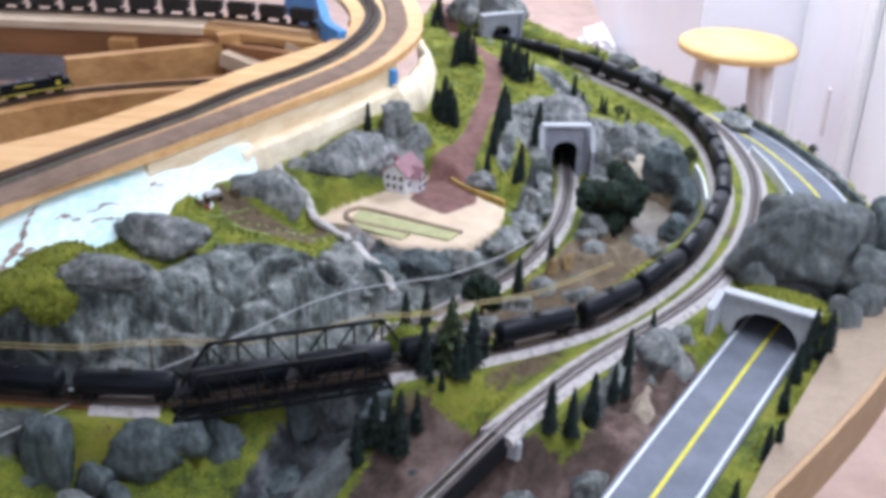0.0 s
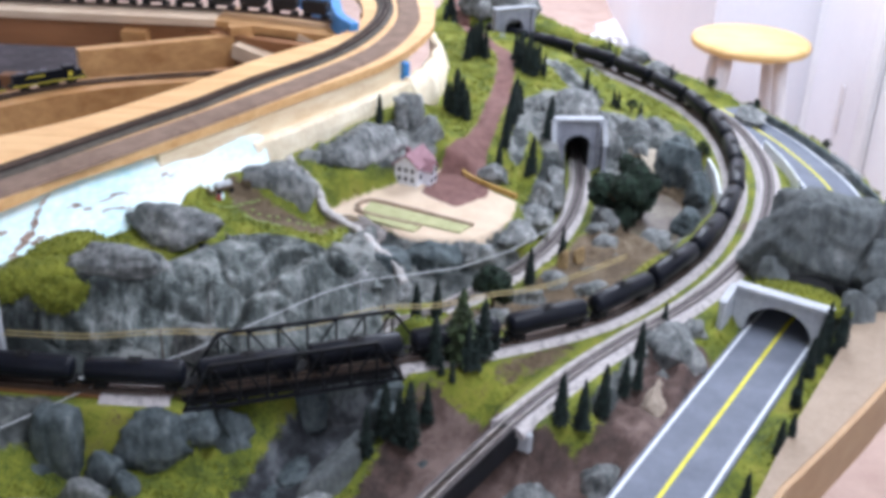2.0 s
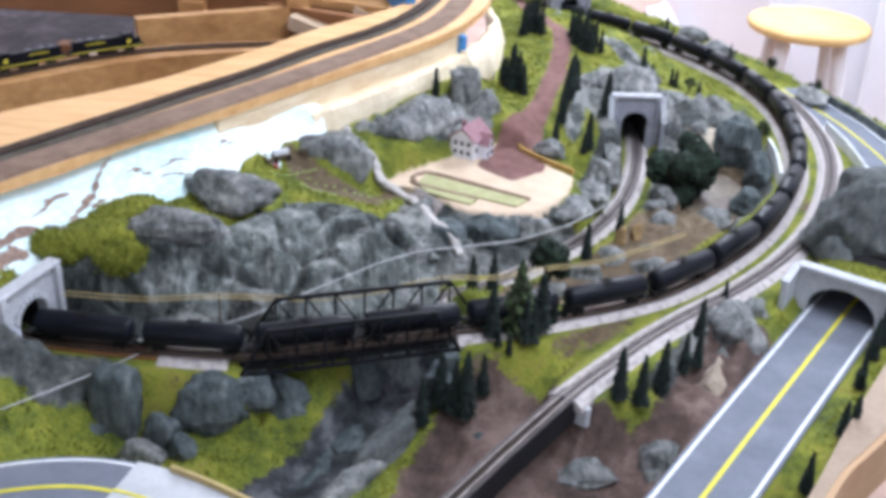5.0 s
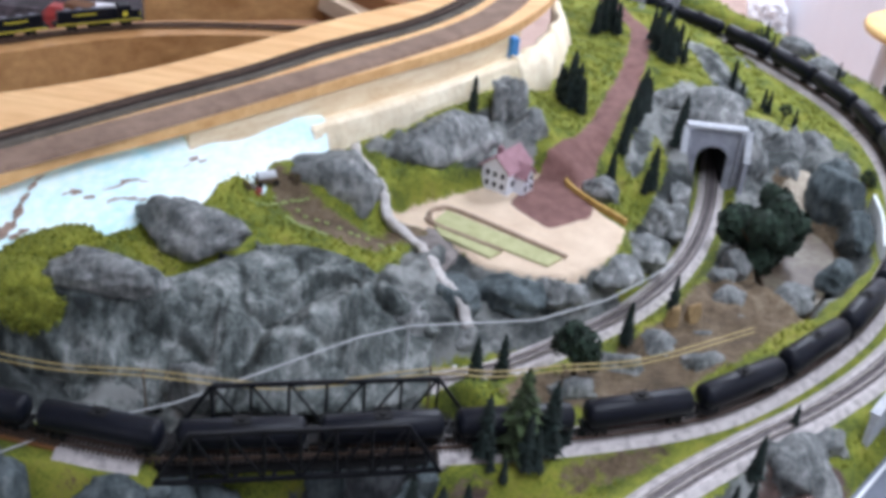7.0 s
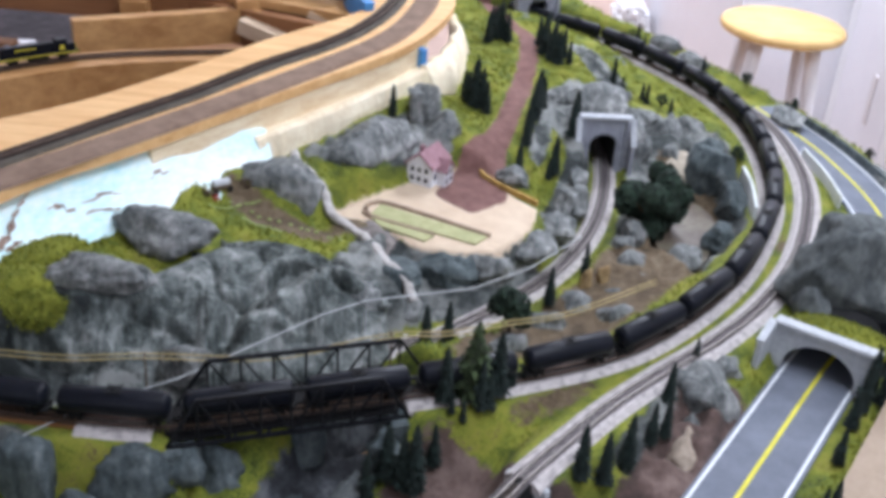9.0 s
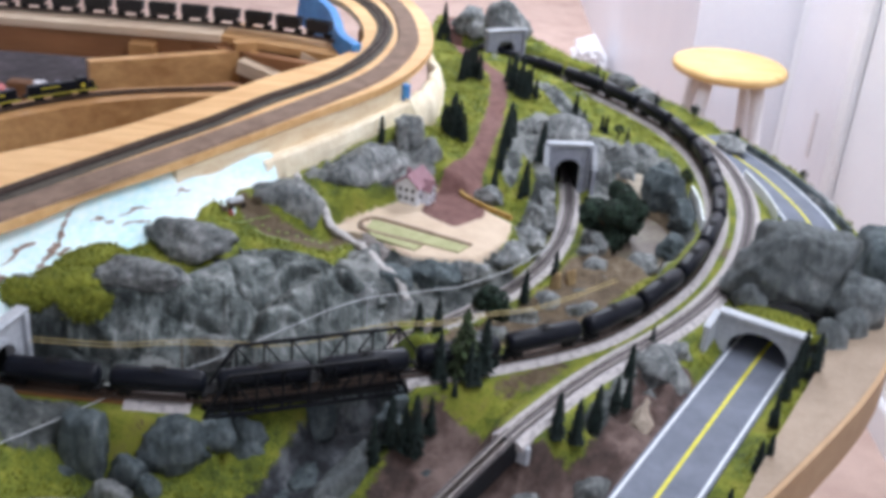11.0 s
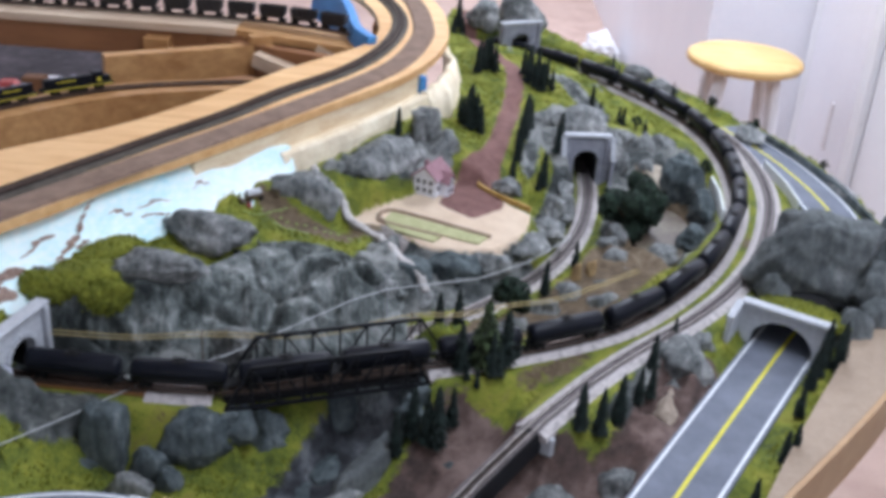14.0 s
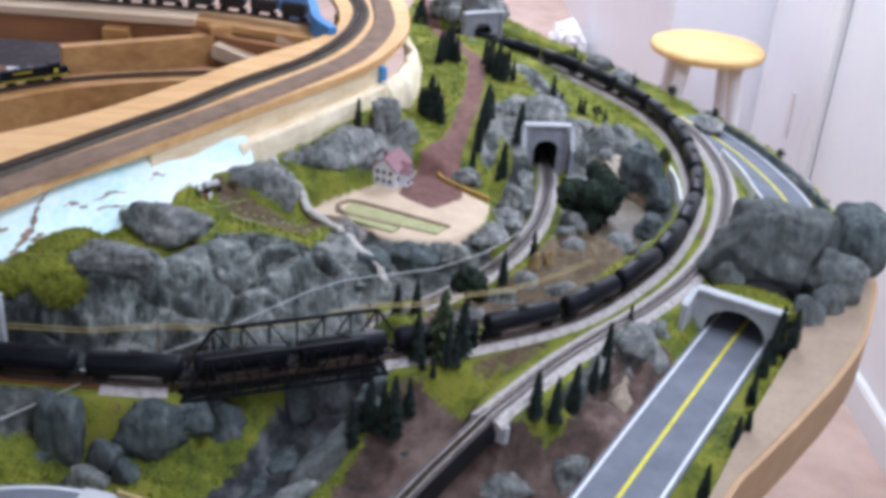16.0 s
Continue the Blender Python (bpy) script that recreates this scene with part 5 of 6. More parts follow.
rock(0.285, 1.740, 0.872, 0.026, 0.050, 0.036, 124, 5, label="grey rock beside the tunnel portal")
rock(0.192, 1.720, 0.868, 0.020, 0.045, 0.030, 125, 5, label="grey rock slope beside the tunnel")
rock(0.175, 1.830, 0.888, 0.045, 0.026, 0.016, 25, 30, label="grey rock slope beside the tunnel")
rock(0.305, 1.790, 0.868, 0.030, 0.028, 0.028, 26, 0, label="grey rock beside the tunnel portal")
rock(0.345, 1.770, 0.858, 0.030, 0.026, 0.032, 27, 20, label="grey rock wall beside the loop")
rock(0.345, 1.700, 0.845, 0.020, 0.020, 0.022, 28, 20, label="grey rock in the basin")
# basin inside the loop
rock(0.398, 1.640, 0.856, 0.036, 0.040, 0.052, 31, 0, mat=DARKROCK, rough=0.25, label="tall dark boulder below the loop wall")
rock(0.420, 1.560, 0.842, 0.026, 0.036, 0.030, 32, 10, mat=DARKROCK, label="dark boulder below the loop wall")
rock(0.385, 1.450, 0.838, 0.026, 0.030, 0.024, 33, 30, mat=DARKROCK, label="grey boulder at the foot of the loop")
rock(0.325, 1.385, 0.836, 0.030, 0.024, 0.018, 34, 40, label="grey boulder at the foot of the loop")
rock(0.266, 1.440, 0.836, 0.020, 0.024, 0.024, 35, 0, label="rounded grey boulder in the basin", rough=0.2)
rock(0.252, 1.350, 0.840, 0.022, 0.020, 0.022, 36, 10, label="rounded grey boulder in the basin", rough=0.2)
rock(0.250, 1.395, 0.842, 0.020, 0.018, 0.022, 136, 40, label="rounded grey boulder in the basin", rough=0.2)
rock(0.264, 1.312, 0.836, 0.026, 0.018, 0.016, 137, 70, label="flat pale boulder in the basin", rough=0.2)
rock(0.222, 1.270, 0.838, 0.018, 0.016, 0.016, 138, 15, label="rounded grey boulder in the basin", rough=0.2)
rock(0.100, 1.140, 0.842, 0.026, 0.014, 0.012, 139, 25, label="flat grey boulder beside the loop")
rock(0.225, 1.225, 0.842, 0.024, 0.016, 0.012, 140, 40, label="flat grey boulder beside the loop")
rock(0.232, 1.345, 0.832, 0.012, 0.014, 0.017, 37, 10, label="small pale boulder in the basin")
rock(0.180, 1.240, 0.835, 0.032, 0.020, 0.017, 38, -10, label="flat grey boulder beside the loop")
rock(0.145, 1.205, 0.835, 0.026, 0.018, 0.014, 39, -5, label="flat grey boulder beside the loop")
pond_outline = [(0.340 + (0.047 + 0.005 * math.sin(3 * a)) * math.cos(a) + 0.010 * math.sin(a), 1.492 + (0.108 + 0.006 * math.cos(2 * a)) * math.sin(a)) for a in np.linspace(0, math.tau, 40, endpoint=False)]
thing("pond", None, "murky brown grey resin pond inside the loop", "pond", bm=polygon_slab(bmesh.new(), pond_outline, 0.815, 0.8285), material=surface("murky_resin", (0.055, 0.042, 0.030), (0.13, 0.10, 0.075), (0.24, 0.24, 0.17), 9, 120, 0.4, 0.08, spec=0.3))
rock(0.362, 1.700, 0.838, 0.024, 0.085, 0.020, 40, -8, label="beige rock slope above the pond", mat=surface("beige_rock", (0.26, 0.22, 0.17), (0.48, 0.42, 0.33), None, 45, 250, 0.9, 0.7, dist=0.003))
# over the road tunnel
rock(0.512, 1.268, 0.904, 0.094, 0.060, 0.068, 141, 2, label="large dark boulder over the road tunnel", sub=5, mat=SLATE, rough=0.22, facets=6, square=0.35, ridge=0.2)
rock(0.586, 1.236, 0.880, 0.050, 0.046, 0.044, 142, -12, label="large dark boulder over the road tunnel", sub=5, mat=SLATE, rough=0.22, facets=7, square=0.2, ridge=0.15)
rock(0.668, 1.352, 0.892, 0.036, 0.050, 0.044, 143, -8, label="tall dark blocky boulder at the layout edge", sub=5, mat=DARKROCK, rough=0.12, facets=0, square=0.85, ridge=0.3)
rock(0.532, 1.160, 0.862, 0.026, 0.026, 0.032, 44, 10, label="grey boulder beside the road portal", mat=SLATE, rough=0.2, square=0.5, ridge=0.3, facets=4)
rock(0.570, 1.196, 0.862, 0.026, 0.026, 0.032, 45, 10, label="grey boulder beside the road portal", mat=SLATE, rough=0.2, square=0.3, ridge=0.3, facets=4)
rock(0.455, 1.240, 0.874, 0.026, 0.034, 0.026, 46, -30, mat=SLATE, rough=0.2, ridge=0.2, label="dark rock over the road portal")
rock(0.470, 1.176, 0.874, 0.058, 0.026, 0.012, 147, -30, mat=TURF, label="green turf strip behind the portal cap", name="turf_mound", rough=0.25, facets=0)
rock(0.305, 1.075, 0.842, 0.036, 0.040, 0.034, 47, 30, label="rounded grey boulder between track and road")
rock(0.335, 1.120, 0.852, 0.020, 0.022, 0.018, 48, 0, label="small grey boulder between track and road")
rock(0.275, 0.995, 0.826, 0.018, 0.034, 0.026, 49, -20, label="pale tan rock on the bank", mat=surface("tan_rock", (0.22, 0.17, 0.13), (0.42, 0.35, 0.28), None, 45, 250, 0.9, 0.7, dist=0.003))
# by the left portal and the front slope
rock(-0.334, 0.868, 0.824, 0.021, 0.014, 0.042, 51, -6, mat=DARKROCK, label="upright stacked grey rock", rough=0.22, facets=0, square=1.15, ridge=0.8)
rock(-0.246, 0.884, 0.822, 0.044, 0.022, 0.034, 52, 14, mat=DARKROCK, label="dark blue grey boulder on the slope", rough=0.34, facets=12, ridge=0.7)
rock(-0.200, 0.900, 0.832, 0.022, 0.018, 0.026, 53, 0, mat=DARKROCK, label="grey boulder under the bridge end", rough=0.22, square=0.4)
rock(-0.290, 0.858, 0.808, 0.022, 0.016, 0.026, 54, 0, mat=DARKROCK, label="small blue grey boulder", rough=0.24, square=0.3)
rock(-0.262, 0.840, 0.800, 0.017, 0.014, 0.022, 55, 0, mat=DARKROCK, label="small blue grey boulder")
rock(-0.300, 0.828, 0.800, 0.030, 0.018, 0.022, 56, 6, label="pale grey boulder above the road", rough=0.2, square=0.3)
rock(-0.395, 0.888, 0.818, 0.048, 0.022, 0.042, 57, 10, label="grey rock face under the portal")
rock(-0.340, 0.900, 0.836, 0.030, 0.012, 0.020, 101, 5, label="grey rock under the plywood strip")
rock(-0.370, 0.850, 0.800, 0.030, 0.016, 0.020, 102, 5, mat=DARKROCK, label="dark low rock under the portal")
rock(-0.450, 0.880, 0.835, 0.024, 0.040, 0.060, 58, 0, label="tan grey rock beside the portal", mat=PORTALSTONE)
rock(-0.492, 0.945, 0.916, 0.036, 0.050, 0.018, 59, 0, label="turf covered rock over the portal", mat=TURF, facets=0, name="turf_mound")
rock(-0.058, 0.900, 0.786, 0.014, 0.058, 0.022, 60, -24, mat=SLATE, label="long grey rock along the river", square=0.7, facets=3, rough=0.3)
rock(-0.092, 0.832, 0.780, 0.013, 0.046, 0.018, 61, -28, label="long pale grey rock along the river", square=0.7, facets=3, rough=0.3)
rock(-0.108, 0.915, 0.766, 0.014, 0.030, 0.010, 160, -22, mat=DARKROCK, label="flat grey slab in the stream bed", square=0.7, facets=3)
rock(-0.135, 0.850, 0.762, 0.014, 0.034, 0.010, 161, -28, mat=DARKROCK, label="flat grey slab in the stream bed", square=0.7, facets=3)
rock(-0.128, 0.885, 0.764, 0.010, 0.018, 0.008, 162, -10, mat=DARKROCK, label="flat grey slab in the stream bed", square=0.5, facets=3)
# dark colour here also replaces shade cast by the bridge
rock(-0.135, 0.965, 0.786, 0.030, 0.024, 0.030, 62, 10, label="rock under the truss bridge, dark in place of its shade", mat=DARKROCK)
rock(0.012, 0.930, 0.800, 0.006, 0.006, 0.006, 63, 10, label="small blue grey stone", sub=3)
rock(0.030, 0.905, 0.796, 0.009, 0.007, 0.007, 64, 10, label="small blue grey stone", sub=3, mat=DARKROCK)
rock(0.130, 0.865, 0.790, 0.040, 0.018, 0.016, 65, 20, label="grey rock on the ravine bank")
rock(0.215, 0.895, 0.795, 0.024, 0.024, 0.018, 66, 20, label="grey rock on the ravine bank")
rock(0.252, 0.930, 0.812, 0.012, 0.026, 0.014, 210, -25, label="pale grey rock on the bank", square=0.3)
rock(0.226, 0.898, 0.804, 0.016, 0.020, 0.012, 211, -15, label="pale grey rock on the bank")
rock(0.287, 1.030, 0.834, 0.010, 0.022, 0.012, 212, -20, label="pale grey rock on the bank")
# far rocks
rock(0.430, 2.110, 0.876, 0.036, 0.026, 0.022, 71, -42, label="grey rock beyond the loop")
rock(0.385, 2.180, 0.874, 0.040, 0.020, 0.022, 171, -42, label="grey rock beyond the loop")
rock(0.112, 2.232, 0.884, 0.020, 0.018, 0.016, 172, 0, label="pale rubble at the end of the trail")
rock(0.138, 2.215, 0.880, 0.018, 0.016, 0.013, 173, 30, label="pale rubble at the end of the trail")
rock(0.280, 2.090, 0.868, 0.045, 0.022, 0.012, 72, -40, label="grey rock inside the loop")
rock(0.146, 2.345, 0.946, 0.050, 0.040, 0.050, 73, 10, label="pale grey rock over the end portal", rough=0.3, facets=9)
rock(0.060, 2.420, 0.92, 0.05, 0.045, 0.036, 74, 10, label="grey rock over the end portal")
rock(0.560, 1.870, 0.868, 0.022, 0.045, 0.016, 75, 18, label="grey rock along the layout edge")
rock(0.662, 1.640, 0.866, 0.012, 0.060, 0.012, 76, 8, label="low grey rock along the layout edge")

# chalky white retaining walls inside the loop
for pts in ([(0.440, 1.62), (0.441, 1.56), (0.432, 1.48)],):
    b = sweep(bmesh.new(), with_z(smooth_line(pts, 0.008), 0.846), [(-0.003, 0), (0.003, 0), (0.002, 0.034), (-0.002, 0.034)])
    thing("retaining_wall", None, "chalky white retaining wall beside the loop", "wall", bm=b, material=WHITEBLOCK)
for pts in ([(0.553, 1.72), (0.565, 1.63), (0.567, 1.55)],):
    b = sweep(bmesh.new(), with_z(smooth_line(pts, 0.008), 0.852), [(-0.0015, 0), (0.0015, 0), (0.0015, 0.026), (-0.0015, 0.026)])
    thing("retaining_wall", None, "pale guard wall between road and track", "wall", bm=b, material=WHITEBLOCK)
b = sweep(bmesh.new(), with_z(smooth_line([(0.672, 1.50), (0.660, 1.62), (0.632, 1.75), (0.585, 1.88)], 0.01), 0.860), [(-0.002, 0), (0.002, 0), (0.002, 0.016), (-0.002, 0.016)])
thing("guard_wall", None, "dark low guard wall along the far road", "wall", bm=b, material=DARKROCK)

# waterfall
from mathutils.bvhtree import BVHTree
fl = smooth_line([(-0.196, 1.425, 0.93), (-0.193, 1.409, 0.93), (-0.181, 1.385, 0.925), (-0.147, 1.357, 0.912), (-0.129, 1.321, 0.898), (-0.092, 1.292, 0.892), (-0.066, 1.257, 0.882), (-0.045, 1.226, 0.870), (-0.024, 1.208, 0.854), (-0.012, 1.190, 0.838)], 0.004)
# the water lies on the rocks and the turf below it
bed = []
for ob in scene.objects:
    if ob.name.startswith(("boulder", "cliff_rock")) and abs(ob.location.x + 0.1) < 0.14 and abs(ob.location.y - 1.3) < 0.2:
        bed.append(BVHTree.FromPolygons([ob.matrix_basis @ v.co for v in ob.data.vertices], [tuple(p.vertices) for p in ob.data.polygons]))
lay = []
for p in fl:
    z = z_at(p[0], p[1])
    for tree in bed:
        hit = tree.ray_cast(Vector((p[0], p[1], 1.2)), Vector((0, 0, -1)))[0]
        z = max(z, hit.z if hit else z)
    lay.append(max(min(z, p[2] + 0.024), p[2] - 0.006))
lay = [sum(lay[max(0, i - 4):i + 5]) / len(lay[max(0, i - 4):i + 5]) for i in range(len(lay))]
fl = np.array([(p[0], p[1], z + 0.003) for p, z in zip(fl, lay)])
b = sweep(bmesh.new(), fl, [(-0.0066, -0.006), (0.0066, -0.006), (0.0050, -0.0012), (0.0022, 0.0002), (0, -0.0006), (-0.0024, 0.0003), (-0.0050, -0.0012)])
for v in b.verts:
    v.co += Vector((noise.noise(v.co * 90), noise.noise(v.co * 90 + Vector((5, 0, 0))), noise.noise(v.co * 120))) * 0.0030
thing("waterfall", None, "thin white modelled waterfall over the rocks", "waterfall", bm=b, material=WATER, smooth=True)
for x, y, s in ((-0.005, 1.155, 0.004), (-0.018, 1.160, 0.003), (0.004, 1.163, 0.003)):
    thing("foam_splash", pose(x, y, z_at(x, y) + 0.002), "white splash at the foot of the waterfall", "water", bm=lumpy(int(1000 * s), (s, s, s), 2), material=PLASTIC)


# ---- trees ----
def conifer_meshes(seed, dense=1.0):
    """A bottle-brush fir one metre high: trunk and a crown of drooping twigs."""
    r = random.Random(seed)
    trunk = rod(bmesh.new(), (0, 0, 0), (0, 0, 0.92), 0.022, 0.006, 6)
    b = bmesh.new()
    tiers = 28
    for k in range(tiers):
        f = k / (tiers - 1)
        z = 0.10 + 0.86 * f
        rad = (0.165 * (1 - f) ** 0.62 + 0.015) * r.uniform(0.8, 1.2)
        n = int((13 - 6 * f) * dense)
        a0 = r.random() * 6
        for j in range(n):
            a = a0 + j * math.tau / n + r.uniform(-0.2, 0.2)
            q = rad * r.uniform(0.7, 1.15)
            droop = -0.05 * r.uniform(0.2, 1.4) * (1 - f)
            c, s = math.cos(a), math.sin(a)
            w = 0.045 * (1.1 - 0.7 * f)
            v0 = b.verts.new((0.01 * c, 0.01 * s, z + 0.035))
            v1 = b.verts.new((q * 0.6 * c - w * s, q * 0.6 * s + w * c, z + droop * 0.4))
            v2 = b.verts.new((q * c, q * s, z + droop))
            v3 = b.verts.new((q * 0.6 * c + w * s, q * 0.6 * s - w * c, z + droop * 0.4 + 0.01))
            v4 = b.verts.new((q * 0.5 * c, q * 0.5 * s, z - 0.045))
            b.faces.new((v0, v1, v2)), b.faces.new((v0, v2, v3)), b.faces.new((v1, v4, v2)), b.faces.new((v4, v3, v2))
    return mesh_of("trunk", trunk, BARK), mesh_of("crown", b, NEEDLE)


FIRS = [conifer_meshes(s) for s in (1, 2, 3, 4)]
OLIVE = conifer_meshes(9, 1.2)
OLIVE[1].materials[0] = OLIVENEEDLE


def conifer(x, y, h, k=0, z=None, wide=0.92, meshes=None, group="small fir trees", label="small dark green model fir tree"):
    t, c = meshes or FIRS[k % 4]
    zz = (z_at(x, y) if z is None else z) - 0.001
    ob = thing("fir_tree", pose(x, y, zz, 0, 0, (k * 67) % 360), label, "tree", group)
    h *= 1.2 if y < 1.9 else 1.0
    ob.scale = (h * wide, h * wide, h)
    for nm, me in (("trunk", t), ("crown", c)):
        p = new(nm, me)
        p.parent = ob
    return ob


k = 0
# in front of the outer track
for x, y, h in ((0.166, 0.919, 0.055), (0.190, 0.930, 0.052), (0.214, 0.956, 0.056), (0.240, 0.990, 0.044), (0.255, 1.000, 0.040), (0.262, 1.045, 0.042), (0.300, 1.120, 0.026)):
    conifer(x, y, h, k)
    k += 1
# by the truss end
for x, y, h in ((-0.032, 0.922, 0.050), (-0.014, 0.942, 0.060), (0.002, 0.930, 0.056), (0.013, 0.926, 0.070), (0.029, 0.960, 0.045), (0.034, 1.000, 0.058), (0.042, 0.987, 0.022), (0.054, 0.985, 0.024),
                (0.070, 0.998, 0.052), (0.086, 1.020, 0.066), (0.078, 1.000, 0.040), (0.100, 1.035, 0.036), (0.112, 1.048, 0.024)):
    conifer(x, y, h, k)
    k += 1
conifer(0.062, 1.012, 0.078, 3, meshes=OLIVE, wide=1.3, label="olive green model fir tree beside the track")
# between main and lower track
for x, y, h in ((0.006, 1.125, 0.050), (0.030, 1.140, 0.052), (0.145, 1.235, 0.046), (0.190, 1.300, 0.038), (-0.11, 1.045, 0.026), (-0.035, 1.085, 0.022)):
    conifer(x, y, h, k)
    k += 1
# hillside and far groups
for x, y, h in ((-0.081, 1.562, 0.042), (0.022, 1.700, 0.046), (0.034, 1.690, 0.070), (0.044, 1.685, 0.058), (0.052, 1.672, 0.046), (0.016, 1.715, 0.04), (0.030, 1.730, 0.05),
                (0.105, 1.540, 0.045), (0.115, 1.600, 0.052), (0.124, 1.655, 0.060), (0.132, 1.710, 0.058), (0.140, 1.740, 0.052), (0.118, 1.640, 0.045), (0.128, 1.690, 0.060),
                (0.158, 1.575, 0.056), (0.184, 1.660, 0.052), (0.190, 1.690, 0.055), (0.093, 1.500, 0.022), (0.150, 1.56, 0.03),
                (0.045, 2.02, 0.06), (0.058, 2.04, 0.07), (0.070, 2.05, 0.075), (0.080, 2.03, 0.06), (0.065, 2.08, 0.07), (0.05, 2.08, 0.06),
                (0.145, 1.985, 0.075), (0.158, 1.96, 0.07), (0.170, 1.95, 0.065), (0.150, 2.02, 0.07), (0.165, 2.01, 0.07), (0.180, 1.98, 0.06), (0.138, 2.04, 0.06), (0.190, 1.955, 0.045),
                (0.010, 2.33, 0.07), (-0.01, 2.36, 0.07), (0.0, 2.40, 0.08),
                (0.322, 2.215, 0.038), (0.338, 2.205, 0.052), (0.330, 2.22, 0.034), (0.352, 2.20, 0.03), (0.275, 1.985, 0.05), (0.290, 1.96, 0.04), (0.318, 1.90, 0.036), (0.325, 1.89, 0.032), (0.452, 2.09, 0.03), (0.36, 1.845, 0.026)):
    conifer(x, y, h, k)
    k += 1
# beside the road
for x, y, h in ((0.452, 1.045, 0.046), (0.486, 1.105, 0.058), (0.498, 1.090, 0.060), (0.425, 0.990, 0.040), (0.384, 0.898, 0.038), (0.396, 0.905, 0.042), (0.338, 0.830, 0.042), (0.47, 1.075, 0.05)):
    conifer(x, y, h, k)
    k += 1


def leafy(seed, n, leaf):
    """A crown of many small leaf tufts in uneven clumps, about one metre across."""
    r = random.Random(seed)
    b = bmesh.new()
    clumps = []
    for _ in range(16):
        a, u = r.uniform(0, math.tau), r.uniform(-0.8, 1.0)
        q = math.sqrt(1 - u * u) * r.uniform(0.45, 1.0)
        clumps.append((Vector((q * math.cos(a), q * math.sin(a), u * 0.8)) * 0.36, r.uniform(0.10, 0.2)))
    for _ in range(n):
        c, s = r.choice(clumps)
        d = Vector((r.gauss(0, 1), r.gauss(0, 1), r.gauss(0, 1))).normalized()
        p = c + d * s * r.uniform(0.75, 1.08)
        e = Vector((r.gauss(0, 1), r.gauss(0, 1), r.gauss(0, 1))).normalized()
        f = d.cross(e).normalized() * leaf
        g = (d.cross(f).normalized() + d * r.uniform(-0.4, 0.6)) * leaf
        b.faces.new((b.verts.new(p + f), b.verts.new(p + g), b.verts.new(p - f), b.verts.new(p - g)))
    return b


def broadleaf(x, y, size, seed, label, n=2600):
    z = z_at(x, y)
    t = thing("leafy_tree", pose(x, y, z - 0.001), label, "tree")
    b = rod(bmesh.new(), (0, 0, 0), (0, 0, size * 0.55), size * 0.045, size * 0.03, 8)
    for a in range(5):
        rod(b, (0, 0, size * 0.28), (size * 0.3 * math.cos(a * 1.3), size * 0.3 * math.sin(a * 1.3), size * 0.62), size * 0.025, size * 0.008, 6)
    part("trunk", b, BARK, t)
    part("crown", leafy(seed, n, 0.040), LEAF, t, m=pose(0, 0, size * 0.56) @ Matrix.Diagonal((size * 0.92, size * 0.92, size * 1.12, 1)))
    return t


broadleaf(0.291, 1.482, 0.124, 1, "round dark green leafy tree in the basin", 5500)
broadleaf(0.300, 1.520, 0.085, 5, "round dark green leafy tree in the basin")
broadleaf(0.098, 1.170, 0.062, 2, "round dark green leafy bush tree beside the track")
for x, y, s, sd in ((0.30, 1.49, 0.03, 7), (0.445, 1.69, 0.035, 8), (0.40, 1.72, 0.03, 9), (0.345, 1.86, 0.028, 11), (0.575, 1.905, 0.035, 12), (0.515, 2.01, 0.03, 13), (0.655, 1.72, 0.022, 14), (0.64, 1.42, 0.03, 15)):
    broadleaf(x, y, s, sd, "low dark green foliage clump", 500)

# loose turf crumbs over the grassed ground
rng = random.Random(8)
vs, fs, mi = [], [], []
bare = np.clip(M_ROCK + M_SAND + M_TRAIL + M_BROWN + M_RIVER + M_DIRT + flat, 0, 1)
keep = inside(GX, GY, OUTLINE)
for _ in range(110000):
    i, j = rng.randrange(len(gy) - 1), rng.randrange(len(gx) - 1)
    if not keep[i, j] or bare[i, j] > 0.35 + 0.25 * rng.random():
        continue
    if noise.noise(Vector((gx[j] * 25, gy[i] * 25, 1.5))) < -0.25:
        continue
    x, y, z = gx[j] + rng.random() * CELL, gy[i] + rng.random() * CELL, GZ[i, j]
    s = rng.uniform(0.0009, 0.0027)
    q = len(vs)
    a = rng.random() * 6.28
    for kk in range(3):
        vs.append((x + s * math.cos(a + kk * 2.09), y + s * math.sin(a + kk * 2.09), z - 0.0005))
    vs.append((x + rng.uniform(-s, s) * 0.6, y + rng.uniform(-s, s) * 0.6, z + s * rng.uniform(0.8, 1.9)))
    fs += [(q, q + 1, q + 3), (q + 1, q + 2, q + 3), (q + 2, q, q + 3)]
    mi += [1 if rng.random() < 0.3 else 0] * 3
for ob in [o for o in scene.objects if o.name.startswith("turf_mound")]:
    for v in ob.data.vertices:
        for _ in range(2):
            c = ob.matrix_basis @ (v.co + v.normal * 0.0004)
            c += Vector((rng.gauss(0, 0.0018), rng.gauss(0, 0.0018), 0))
            s = rng.uniform(0.0010, 0.0024)
            q = len(vs)
            a = rng.random() * 6.28
            for kk in range(3):
                vs.append((c.x + s * math.cos(a + kk * 2.09), c.y + s * math.sin(a + kk * 2.09), c.z - 0.0012))
            vs.append((c.x, c.y - s * 0.5, c.z + s * 1.1))
            fs += [(q, q + 1, q + 3), (q + 1, q + 2, q + 3), (q + 2, q, q + 3)]
            mi += [1 if rng.random() < 0.35 else 0] * 3
me = bpy.data.meshes.new("turf")
